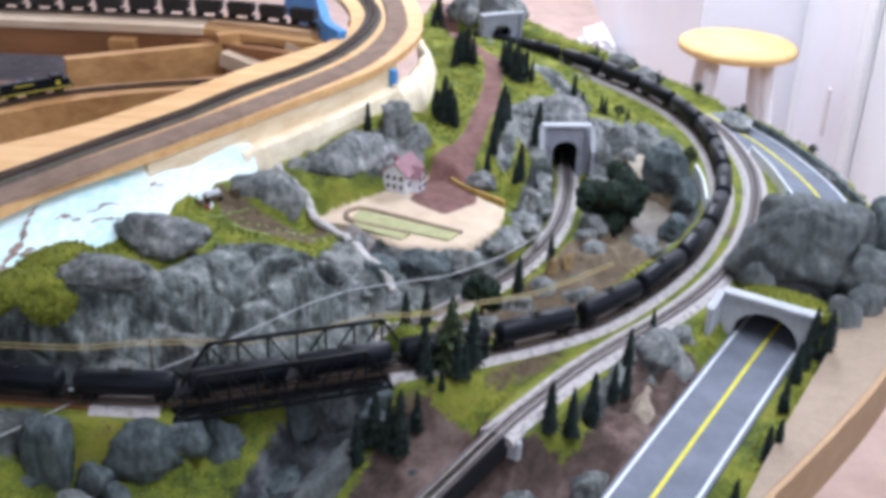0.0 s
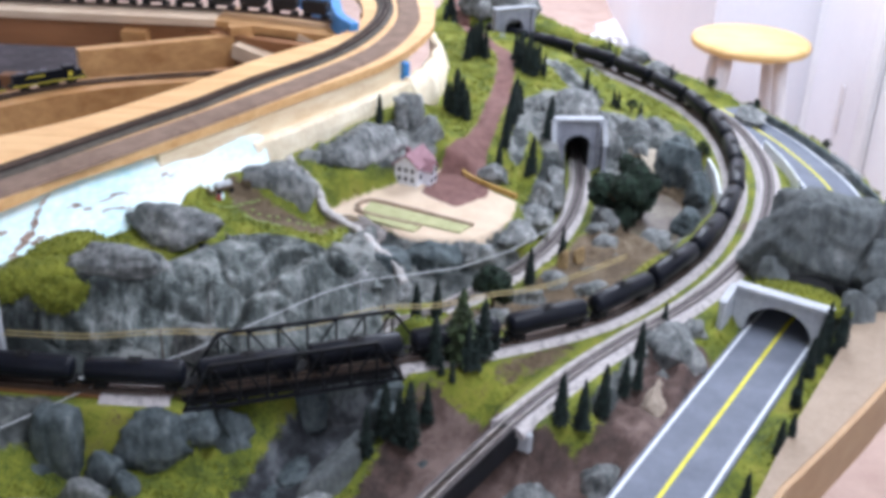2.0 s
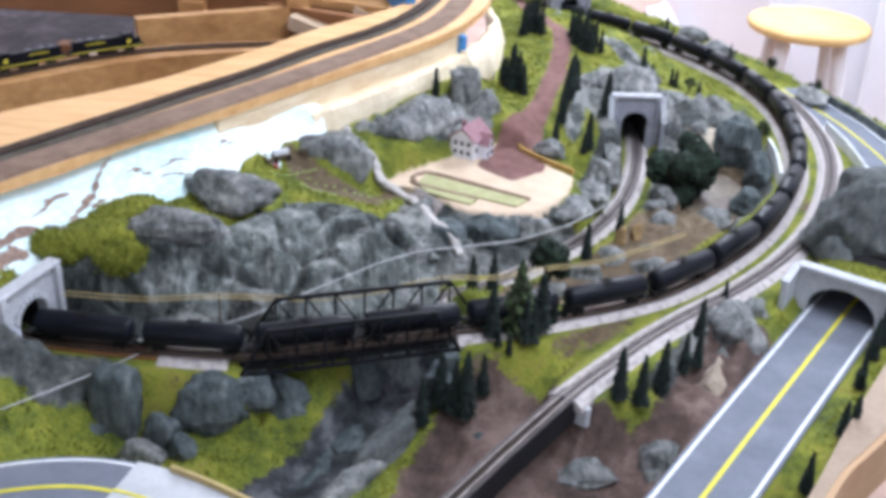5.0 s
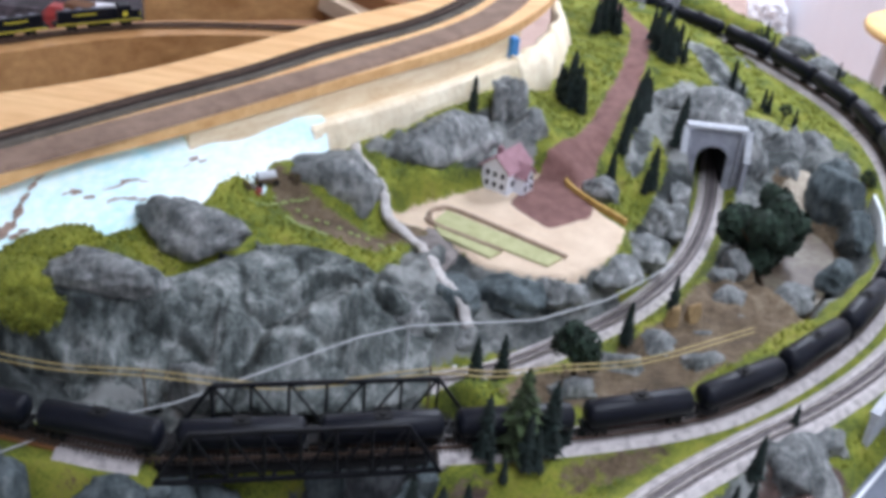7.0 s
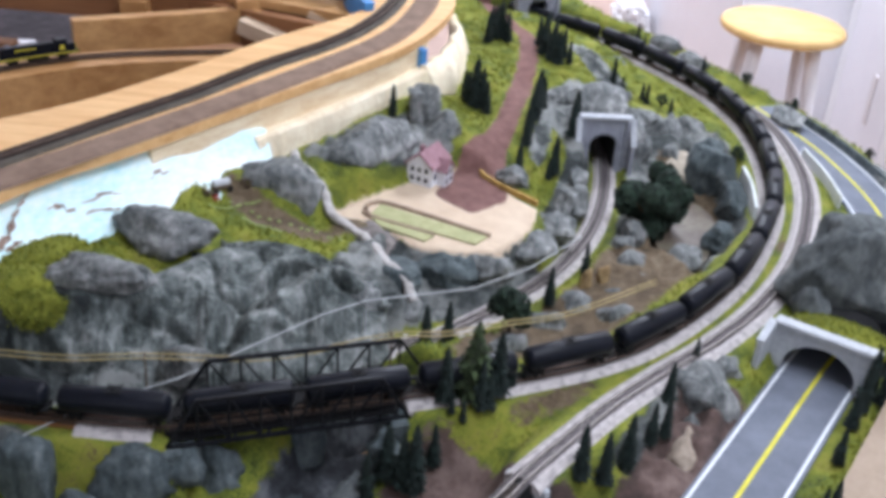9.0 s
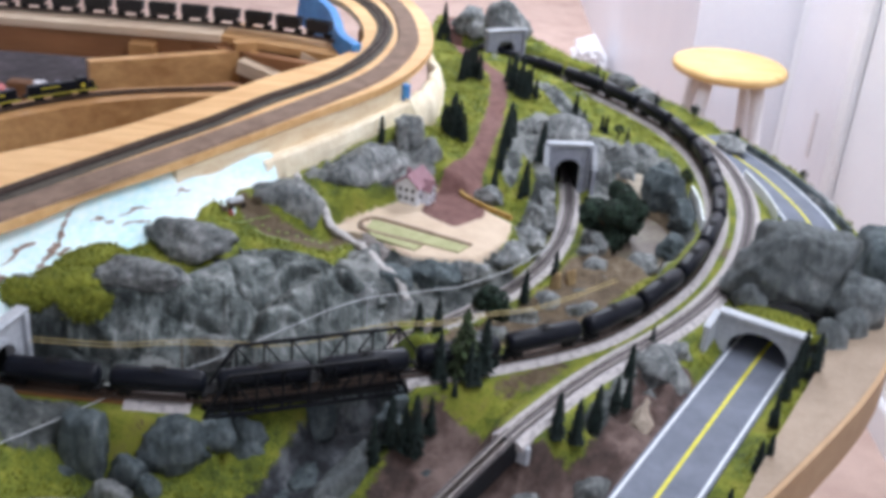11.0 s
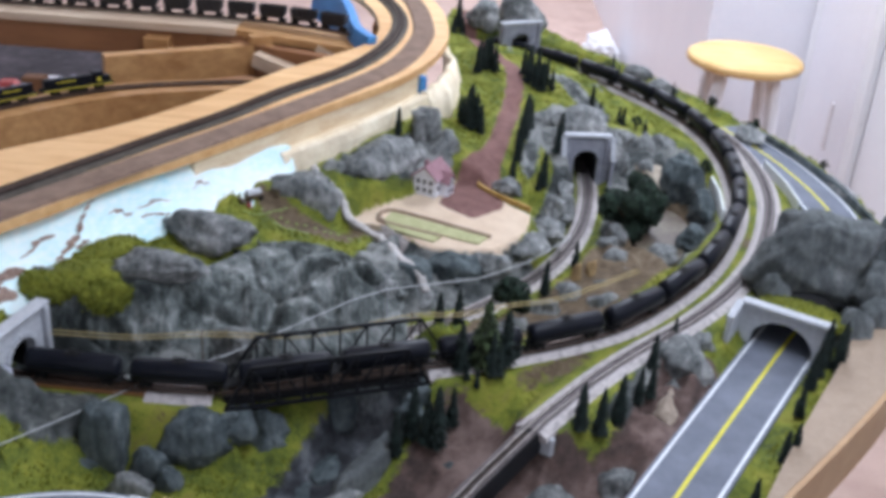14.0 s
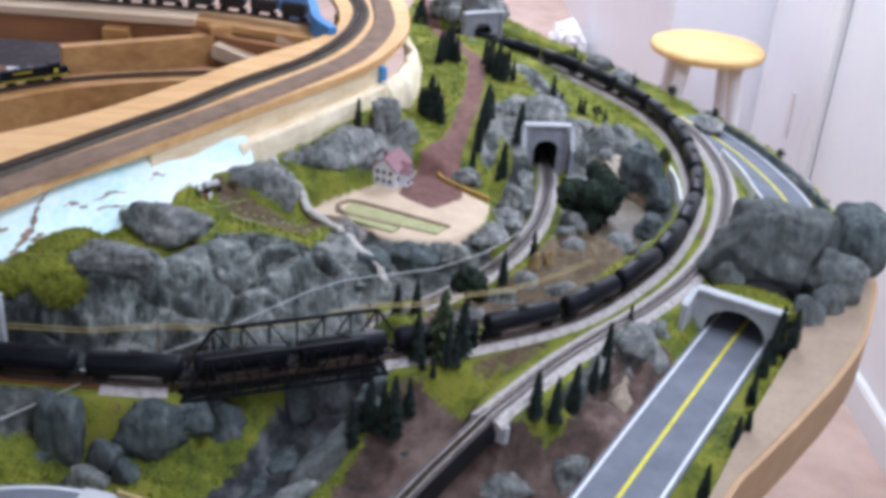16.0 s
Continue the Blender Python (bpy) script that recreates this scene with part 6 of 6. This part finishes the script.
me.from_pydata(vs, [], fs)
me.materials.append(TURF), me.materials.append(TURFDARK)
me.polygons.foreach_set("material_index", mi)
tagged(new("turf", me), "loose yellow green foam turf over the hills", "grass", kind="stuff")


# ---- farm ----
def build_house():
    h = thing("farmhouse", pose(-0.022, 1.478, 0.8775, 0, 0, 66), "white model farmhouse with a rose brown roof", "house")
    h.scale = (1.18, 1.18, 1.12)
    L, W, H, R = 0.040, 0.032, 0.027, 0.014
    b = bmesh.new()
    prof = [(-W / 2, 0), (W / 2, 0), (W / 2, H), (0, H + R), (-W / 2, H)]
    e1 = [b.verts.new((-L / 2, y, z)) for y, z in prof]
    e2 = [b.verts.new((L / 2, y, z)) for y, z in prof]
    b.faces.new(e1), b.faces.new(e2[::-1])
    for i in range(5):
        b.faces.new((e1[i], e2[i], e2[(i + 1) % 5], e1[(i + 1) % 5]))
    bmesh.ops.recalc_face_normals(b, faces=b.faces)
    part("wall", b, HOUSEWALL, h)
    for s in (-1, 1):
        b = bmesh.new()
        a = math.atan2(R, W / 2)
        ln = math.hypot(R, W / 2) + 0.005
        box(b, L + 0.006, ln, 0.0018, 0, 0, 0, m=Matrix.Translation((0, s * (W / 4 + 0.0012), H + R / 2 + 0.0004)) @ Matrix.Rotation(-s * a, 4, "X"))
        part("roof", b, HOUSEROOF, h)
    for x in (-0.012, 0.0, 0.012):
        for y, rot in ((-W / 2 - 0.0004, 0), (W / 2 + 0.0004, 0)):
            w = bmesh.new()
            box(w, 0.0050, 0.0012, 0.0065, x, y, 0.0125)
            part("window", w, WINDOWDARK, h)
    for y in (-0.009, 0.0, 0.009):
        for z in (0.009, 0.021):
            for x in (-L / 2 - 0.0004, L / 2 + 0.0004):
                w = bmesh.new()
                box(w, 0.0012, 0.0042, 0.0055, x, y, z)
                part("window", w, WINDOWDARK, h)
    b = bmesh.new()
    ww, wh, wr, wy, wx = 0.020, 0.020, 0.011, -W / 2 - 0.011, 0.002
    near_end = [b.verts.new((wx + x, wy, z)) for x, z in ((-ww / 2, 0), (ww / 2, 0), (ww / 2, wh), (0, wh + wr), (-ww / 2, wh))]
    far_end = [b.verts.new((wx + x, -W / 2 + 0.008, z)) for x, z in ((-ww / 2, 0), (ww / 2, 0), (ww / 2, wh), (0, wh + wr), (-ww / 2, wh))]
    b.faces.new(near_end), b.faces.new(far_end[::-1])
    for i in range(5):
        b.faces.new((near_end[i], far_end[i], far_end[(i + 1) % 5], near_end[(i + 1) % 5]))
    bmesh.ops.recalc_face_normals(b, faces=b.faces)
    part("wing_wall", b, HOUSEWALL, h)
    for s in (-1, 1):
        a = math.atan2(wr, ww / 2)
        b = bmesh.new()
        box(b, math.hypot(wr, ww / 2) + 0.003, 0.024, 0.0014, 0, 0, 0, m=Matrix.Translation((wx + s * (ww / 4 + 0.0008), -W / 2 - 0.002, wh + wr / 2 + 0.0006)) @ Matrix.Rotation(s * a, 4, "Y"))
        part("wing_roof", b, HOUSEROOF, h)
    for x in (-0.005, 0.005):
        for z in (0.007, 0.017):
            w = bmesh.new()
            box(w, 0.0042, 0.0012, 0.0060, wx + x, wy - 0.0003, z)
            part("window", w, WINDOWDARK, h)
    b = bmesh.new()
    box(b, 0.005, 0.005, 0.012, -0.008, 0.004, H + R + 0.001)
    part("chimney", b, HOUSEROOF, h)
    return h


build_house()
b = sweep(bmesh.new(), with_z(smooth_line([(0.055, 1.530), (0.052, 1.510), (0.066, 1.488), (0.092, 1.462), (0.118, 1.440), (0.130, 1.428)], 0.004), 0.876), [(-0.0022, 0), (0.0022, 0), (0.0022, 0.008), (-0.0022, 0.008)])
thing("log_wall", None, "orange log retaining wall at the edge of the yard", "wall", bm=b, material=LOGWOOD)
BEDGREEN = surface("pale_crop", (0.30, 0.30, 0.14), (0.46, 0.46, 0.25), None, 70, 500, 0.9, 0.5)
BEDEARTH = surface("brown_furrow", (0.22, 0.15, 0.11), (0.36, 0.26, 0.19), None, 70, 500, 0.9, 0.5)
for pts in ([(-0.085, 1.352), (-0.075, 1.385), (0.066, 1.322), (0.052, 1.300)], [(-0.07, 1.325), (-0.082, 1.345), (0.0, 1.312), (-0.01, 1.296)]):
    thing("crop_bed", None, "pale green crop bed in the sandy yard", "field", bm=polygon_slab(bmesh.new(), pts, 0.8765, 0.8805), material=BEDGREEN)
for pts in ([(-0.088, 1.385), (-0.060, 1.388), (0.070, 1.326)], [(-0.092, 1.372), (-0.085, 1.350), (0.0, 1.314)], [(-0.088, 1.385), (-0.094, 1.370), (-0.086, 1.352)]):
    b = sweep(bmesh.new(), with_z(smooth_line(pts, 0.005), 0.8765), [(-0.003, 0), (0.003, 0), (0.002, 0.0052), (-0.002, 0.0052)])
    thing("furrow", None, "brown earth furrow beside the crop bed", "field", bm=b, material=BEDEARTH)
# garden rows of small plants
LETTUCE = surface("pale_green_plants", (0.20, 0.28, 0.08), (0.36, 0.42, 0.16), None, 200, 700, 0.9, 0.4)
lm = mesh_of("plant", lumpy(5, (0.0042, 0.0024, 0.0016), 1), LETTUCE)
for a, c in (((-0.262, 1.250), (-0.215, 1.290)), ((-0.245, 1.276), (-0.112, 1.262)), ((-0.225, 1.256), (-0.180, 1.246))):
    row = thing("plant_row", None, "row of pale green garden plants", "plants")
    for i in range(12):
        f = (i + 0.6 * noise.noise(Vector((i * 1.7, a[1] * 50, 0)))) / 11
        x, y = a[0] + (c[0] - a[0]) * f, a[1] + (c[1] - a[1]) * f
        p = new("plant", lm)
        p.parent = row
        p.location = (x, y, z_at(x, y) + 0.001)

# old wagon wreck and red barrel by the foam
w = thing("farm_wagon", pose(-0.258, 1.284, z_at(-0.258, 1.284), 0, 0, 40), "small dark brown farm wagon with a pale cover", "wagon")
part("body", box(bmesh.new(), 0.026, 0.011, 0.006, 0, 0, 0.007, bevel=0.001), POLEWOOD, w)
b = bmesh.new()
rod(b, (-0.010, 0, 0.011), (0.010, 0, 0.011), 0.0052, seg=12)
part("cover", b, CONCRETE, w)
for x in (-0.009, 0.009):
    for y in (-0.006, 0.006):
        part("wheel", rod(bmesh.new(), (x, y - 0.0007, 0.0035), (x, y + 0.0007, 0.0035), 0.0035, seg=12), CARBLACK, w)
thing("red_shrub", pose(-0.262, 1.268, z_at(-0.262, 1.268) + 0.003), "small red flowering shrub", "shrub", bm=leafy(21, 200, 0.06), material=REDPAINT).scale = (0.014, 0.014, 0.012)
thing("brown_shrub", pose(-0.232, 1.300, z_at(-0.232, 1.300) + 0.004), "small dark brown dry shrub", "shrub", bm=leafy(22, 200, 0.06), material=POLEWOOD).scale = (0.02, 0.016, 0.016)
thing("brown_shrub", pose(-0.268, 1.258, z_at(-0.268, 1.258) + 0.004), "small dark brown dry shrub", "shrub", bm=leafy(23, 200, 0.06), material=POLEWOOD).scale = (0.02, 0.016, 0.014)


# ---- line poles and wires ----
def curve_wire(pts, r, mat, label, name="wire", sag=True):
    c = bpy.data.curves.new(name, "CURVE")
    c.dimensions, c.bevel_depth, c.bevel_resolution = "3D", r, 1
    s = c.splines.new("POLY")
    ln = smooth_line(pts, 0.01) if sag else pts
    s.points.add(len(ln) - 1)
    for p, q in zip(s.points, ln):
        p.co = (*q, 1)
    c.materials.append(mat)
    return tagged(new(name, c), label, "wire")


def line_pole(x, y, z0, z1, arm, rz):
    p = thing("line_pole", pose(x, y, z0, 0, 0, rz), "thin brown wooden line pole", "pole", "line poles")
    part("mast", rod(bmesh.new(), (0, 0, 0), (0, 0, z1 - z0), 0.0011, 0.0009, 6), POLEWOOD, p)
    part("crossarm", bar(bmesh.new(), (-arm, 0, z1 - z0 - 0.003), (arm, 0, z1 - z0 - 0.003), 0.0012, 0.0012), POLEWOOD, p)
    return p


line_pole(-0.255, 0.972, 0.862, 0.906, 0.006, 100)
line_pole(-0.026, 1.055, 0.85, 0.902, 0.006, 110)
line_pole(0.088, 1.095, 0.848, 0.902, 0.006, 120)
for o in (-0.004, 0.004):
    curve_wire([(-0.42, 0.965 + o, 0.896), (-0.33, 0.965 + o, 0.897), (-0.255, 0.972 + o, 0.903), (-0.14, 1.0 + o, 0.895), (-0.026, 1.053 + o, 0.899), (0.03, 1.072 + o, 0.895), (0.088, 1.095 + o, 0.899), (0.16, 1.135 + o, 0.895), (0.262, 1.215 + o, 0.899)], 0.0007, YWIRE, "sagging yellowish line wire between poles")
curve_wire([(-0.47, 0.775, 0.855), (-0.416, 0.81, 0.86), (-0.364, 0.868, 0.86), (-0.30, 0.935, 0.866), (-0.222, 0.965, 0.885), (-0.102, 1.09, 0.893), (-0.060, 1.118, 0.897), (0.054, 1.172, 0.893), (0.12, 1.25, 0.882), (0.165, 1.33, 0.872), (0.19, 1.39, 0.858)], 0.0009, GWIRE, "grey plastic wire strung across the gorge", sag=False)
p = thing("wire_post", pose(-0.060, 1.118, z_at(-0.060, 1.118) - 0.004), "thin grey post holding the wire", "pole")
part("mast", rod(bmesh.new(), (0, 0, 0), (0, 0, 0.897 - z_at(-0.060, 1.118) + 0.004), 0.0011, seg=6), GWIRE, p)


# ---- rolling stock ----
def truck_part(parent, x):
    t = part("truck", box(bmesh.new(), 0.013, 0.0105, 0.003, x, 0, 0.0045), CARBLACK, parent)
    for dx in (-0.0038, 0.0038):
        for y in (-0.0045, 0.0045):
            part("wheel", rod(bmesh.new(), (x + dx, y - 0.0009, 0.0029), (x + dx, y + 0.0009, 0.0029), 0.0029, seg=10), CARBLACK, t)
    return t


def tank_car():
    c = thing("tank_car", None, "black cylindrical tank car of the long train", "tank car", "tank cars of the long train")
    L, r, zc = 0.104, 0.0126, 0.0212
    b = bmesh.new()
    prof = [(-L / 2, 0.0), (-L / 2 + 0.0008, r * 0.55), (-L / 2 + 0.003, r * 0.88), (-L / 2 + 0.006, r), (0, r * 1.005), (L / 2 - 0.006, r), (L / 2 - 0.003, r * 0.88), (L / 2 - 0.0008, r * 0.55), (L / 2, 0.0)]
    rings = [[b.verts.new((x, q * math.cos(a * math.tau / 20), zc + q * math.sin(a * math.tau / 20))) for a in range(20)] if q else [b.verts.new((x, 0, zc))] for x, q in prof]
    for p, q in zip(rings, rings[1:]):
        for i in range(20):
            j = (i + 1) % 20
            vs_ = [p[i % len(p)], p[j % len(p)], q[j % len(q)], q[i % len(q)]]
            b.faces.new(list(dict.fromkeys(vs_)))
    bmesh.ops.recalc_face_normals(b, faces=b.faces)
    part("tank", b, TANKBLACK, c, smooth=True)
    b = bmesh.new()
    rod(b, (0, 0, zc + r - 0.001), (0, 0, zc + r + 0.0025), 0.003, seg=12)
    part("hatch", b, CARBLACK, c)
    b = bmesh.new()
    box(b, 0.014, 0.012, 0.0008, 0, 0, zc + r + 0.0003)
    for sx in (-1, 1):
        for sy in (-1, 1):
            rod(b, (sx * 0.0065, sy * 0.0055, zc + r), (sx * 0.0065, sy * 0.0055, zc + r + 0.004), 0.0003, seg=4)
    part("platform", b, CARBLACK, c)
    part("sill", box(bmesh.new(), 0.106, 0.006, 0.003, 0, 0, 0.0072), CARBLACK, c)
    for sx in (-1, 1):
        part("end_deck", box(bmesh.new(), 0.010, 0.018, 0.0012, sx * 0.048, 0, 0.0088), CARBLACK, c)
        part("saddle", box(bmesh.new(), 0.006, 0.013, 0.005, sx * 0.034, 0, 0.0095), CARBLACK, c)
        part("coupler", box(bmesh.new(), 0.007, 0.002, 0.002, sx * 0.0555, 0, 0.0058), CARBLACK, c)
        truck_part(c, sx * 0.036)
    for y in (-0.0098, 0.0098):
        part("handrail", rod(bmesh.new(), (-0.046, y, zc - 0.002), (0.046, y, zc - 0.002), 0.0003, seg=4), CARBLACK, c)
    return c


def along(line, s):
    seg = np.concatenate([[0], np.cumsum(np.linalg.norm(np.diff(line[:, :2], axis=0), axis=1))])
    return np.array([np.interp(s, seg, line[:, 0]), np.interp(s, seg, line[:, 1])]), seg[-1]


def place_on(line, s, half, z):
    a, _ = along(line, s - half)
    c, _ = along(line, s + half)
    m = (a + c) / 2
    return pose(m[0], m[1], z, 0, 0, math.degrees(math.atan2(c[1] - a[1], c[0] - a[0])))


RAILTOP = 0.0022
total = along(MAIN, 0)[1]
first = tank_car()
s = 0.181
first.matrix_basis = place_on(MAIN, s, 0.036, TRACK_Z + RAILTOP)
s += 0.1135
while s < total - 0.12:
    copy_thing(first, place_on(MAIN, s, 0.036, TRACK_Z + RAILTOP))
    s += 0.1135


def hopper():
    c = thing("hopper_car", None, "short black open hopper car on the rear plank", "hopper car", "hopper cars on the plank")
    b = bmesh.new()
    vs_ = [(x, y, z) for z, ex, ey in ((0.008, 0.016, 0.006), (0.014, 0.024, 0.0085), (0.030, 0.025, 0.009)) for x, y in ((-ex, -ey), (ex, -ey), (ex, ey), (-ex, ey))]
    vv = [b.verts.new(v) for v in vs_]
    b.faces.new(vv[3::-1])
    for k in (0, 4):
        for i in range(4):
            j = (i + 1) % 4
            b.faces.new((vv[k + i], vv[k + j], vv[k + 4 + j], vv[k + 4 + i]))
    inn = [b.verts.new((x * 0.93, y * 0.85, 0.030)) for x, y, z in vs_[8:]]
    low = [b.verts.new((x * 0.93, y * 0.85, 0.026)) for x, y, z in vs_[8:]]
    for i in range(4):
        j = (i + 1) % 4
        b.faces.new((vv[8 + i], vv[8 + j], inn[j], inn[i]))
        b.faces.new((inn[i], inn[j], low[j], low[i]))
    b.faces.new(low)
    bmesh.ops.recalc_face_normals(b, faces=b.faces)
    part("body", b, HOPPERBLACK, c)
    for x in (-0.020, -0.010, 0.0, 0.010, 0.020):
        for y in (-0.0092, 0.0092):
            part("rib", box(bmesh.new(), 0.0012, 0.0012, 0.015, x, y, 0.022), HOPPERBLACK, c)
    part("sill", box(bmesh.new(), 0.054, 0.004, 0.002, 0, 0, 0.0075), CARBLACK, c)
    for sx in (-1, 1):
        truck_part(c, sx * 0.018)
    return c


REAR = smooth_line([(-1.25, 1.925), (-0.8, 1.93), (-0.5, 1.93), (-0.38, 1.925), (-0.27, 1.905), (-0.17, 1.87)])
roadbed(REAR, 1.0008, 0.034, CARBLACK, "black painted roadbed strip on the rear plank").scale.z = 0.6
build_track(REAR, 1.0042, "model track on the rear plank", TIE, RUSTRAIL, ballast=False)
h0 = hopper()
hs = 0.06
h0.matrix_basis = place_on(REAR, hs, 0.018, 1.0042 + RAILTOP)
while hs < along(REAR, 0)[1] - 0.12:
    hs += 0.0605
    copy_thing(h0, place_on(REAR, hs, 0.018, 1.0042 + RAILTOP))


def locomotive():
    c = thing("diesel_locomotive", None, "black diesel locomotive with yellow stripes", "locomotive", "locomotives on the hidden loop")
    part("frame", box(bmesh.new(), 0.118, 0.0175, 0.004, 0, 0, 0.0095, bevel=0.0006), CARBLACK, c)
    part("hood", box(bmesh.new(), 0.078, 0.011, 0.015, -0.014, 0, 0.0188, bevel=0.001), TANKBLACK, c)
    part("cab", box(bmesh.new(), 0.017, 0.0165, 0.018, 0.034, 0, 0.0205, bevel=0.001), TANKBLACK, c)
    part("nose", box(bmesh.new(), 0.013, 0.011, 0.010, 0.0485, 0, 0.0165, bevel=0.001), TANKBLACK, c)
    for x in (-0.04, -0.024, -0.004):
        part("roof_fan", rod(bmesh.new(), (x, 0, 0.026), (x, 0, 0.0278), 0.0042, seg=14), LOCOGREY, c)
    for y in (-0.0089, 0.0089):
        part("side_stripe", box(bmesh.new(), 0.112, 0.0006, 0.0014, 0, y, 0.0100), LOCOYELLOW, c)
        part("hood_stripe", box(bmesh.new(), 0.030, 0.0006, 0.0016, -0.018, y * 0.64, 0.0205), LOCOYELLOW, c)
        part("cab_panel", box(bmesh.new(), 0.006, 0.0006, 0.006, 0.034, y * 0.95, 0.018), LOCOYELLOW, c)
        part("handrail", rod(bmesh.new(), (-0.055, y * 0.95, 0.018), (0.024, y * 0.95, 0.018), 0.0003, seg=4), CARBLACK, c)
    part("nose_chevron", box(bmesh.new(), 0.0006, 0.010, 0.006, 0.0553, 0, 0.0165), LOCOYELLOW, c)
    part("fuel_tank", box(bmesh.new(), 0.030, 0.014, 0.005, 0, 0, 0.005, bevel=0.001), CARBLACK, c)
    for sx in (-1, 1):
        truck_part(c, sx * 0.036)
    return c


l0 = locomotive()
l0.matrix_basis = place_on(HELIX, 0.455, 0.036, 0.9585 + RAILTOP)
copy_thing(l0, place_on(HELIX, 0.330, 0.036, 0.9585 + RAILTOP) @ pose(0, 0, 0, 0, 0, 180))
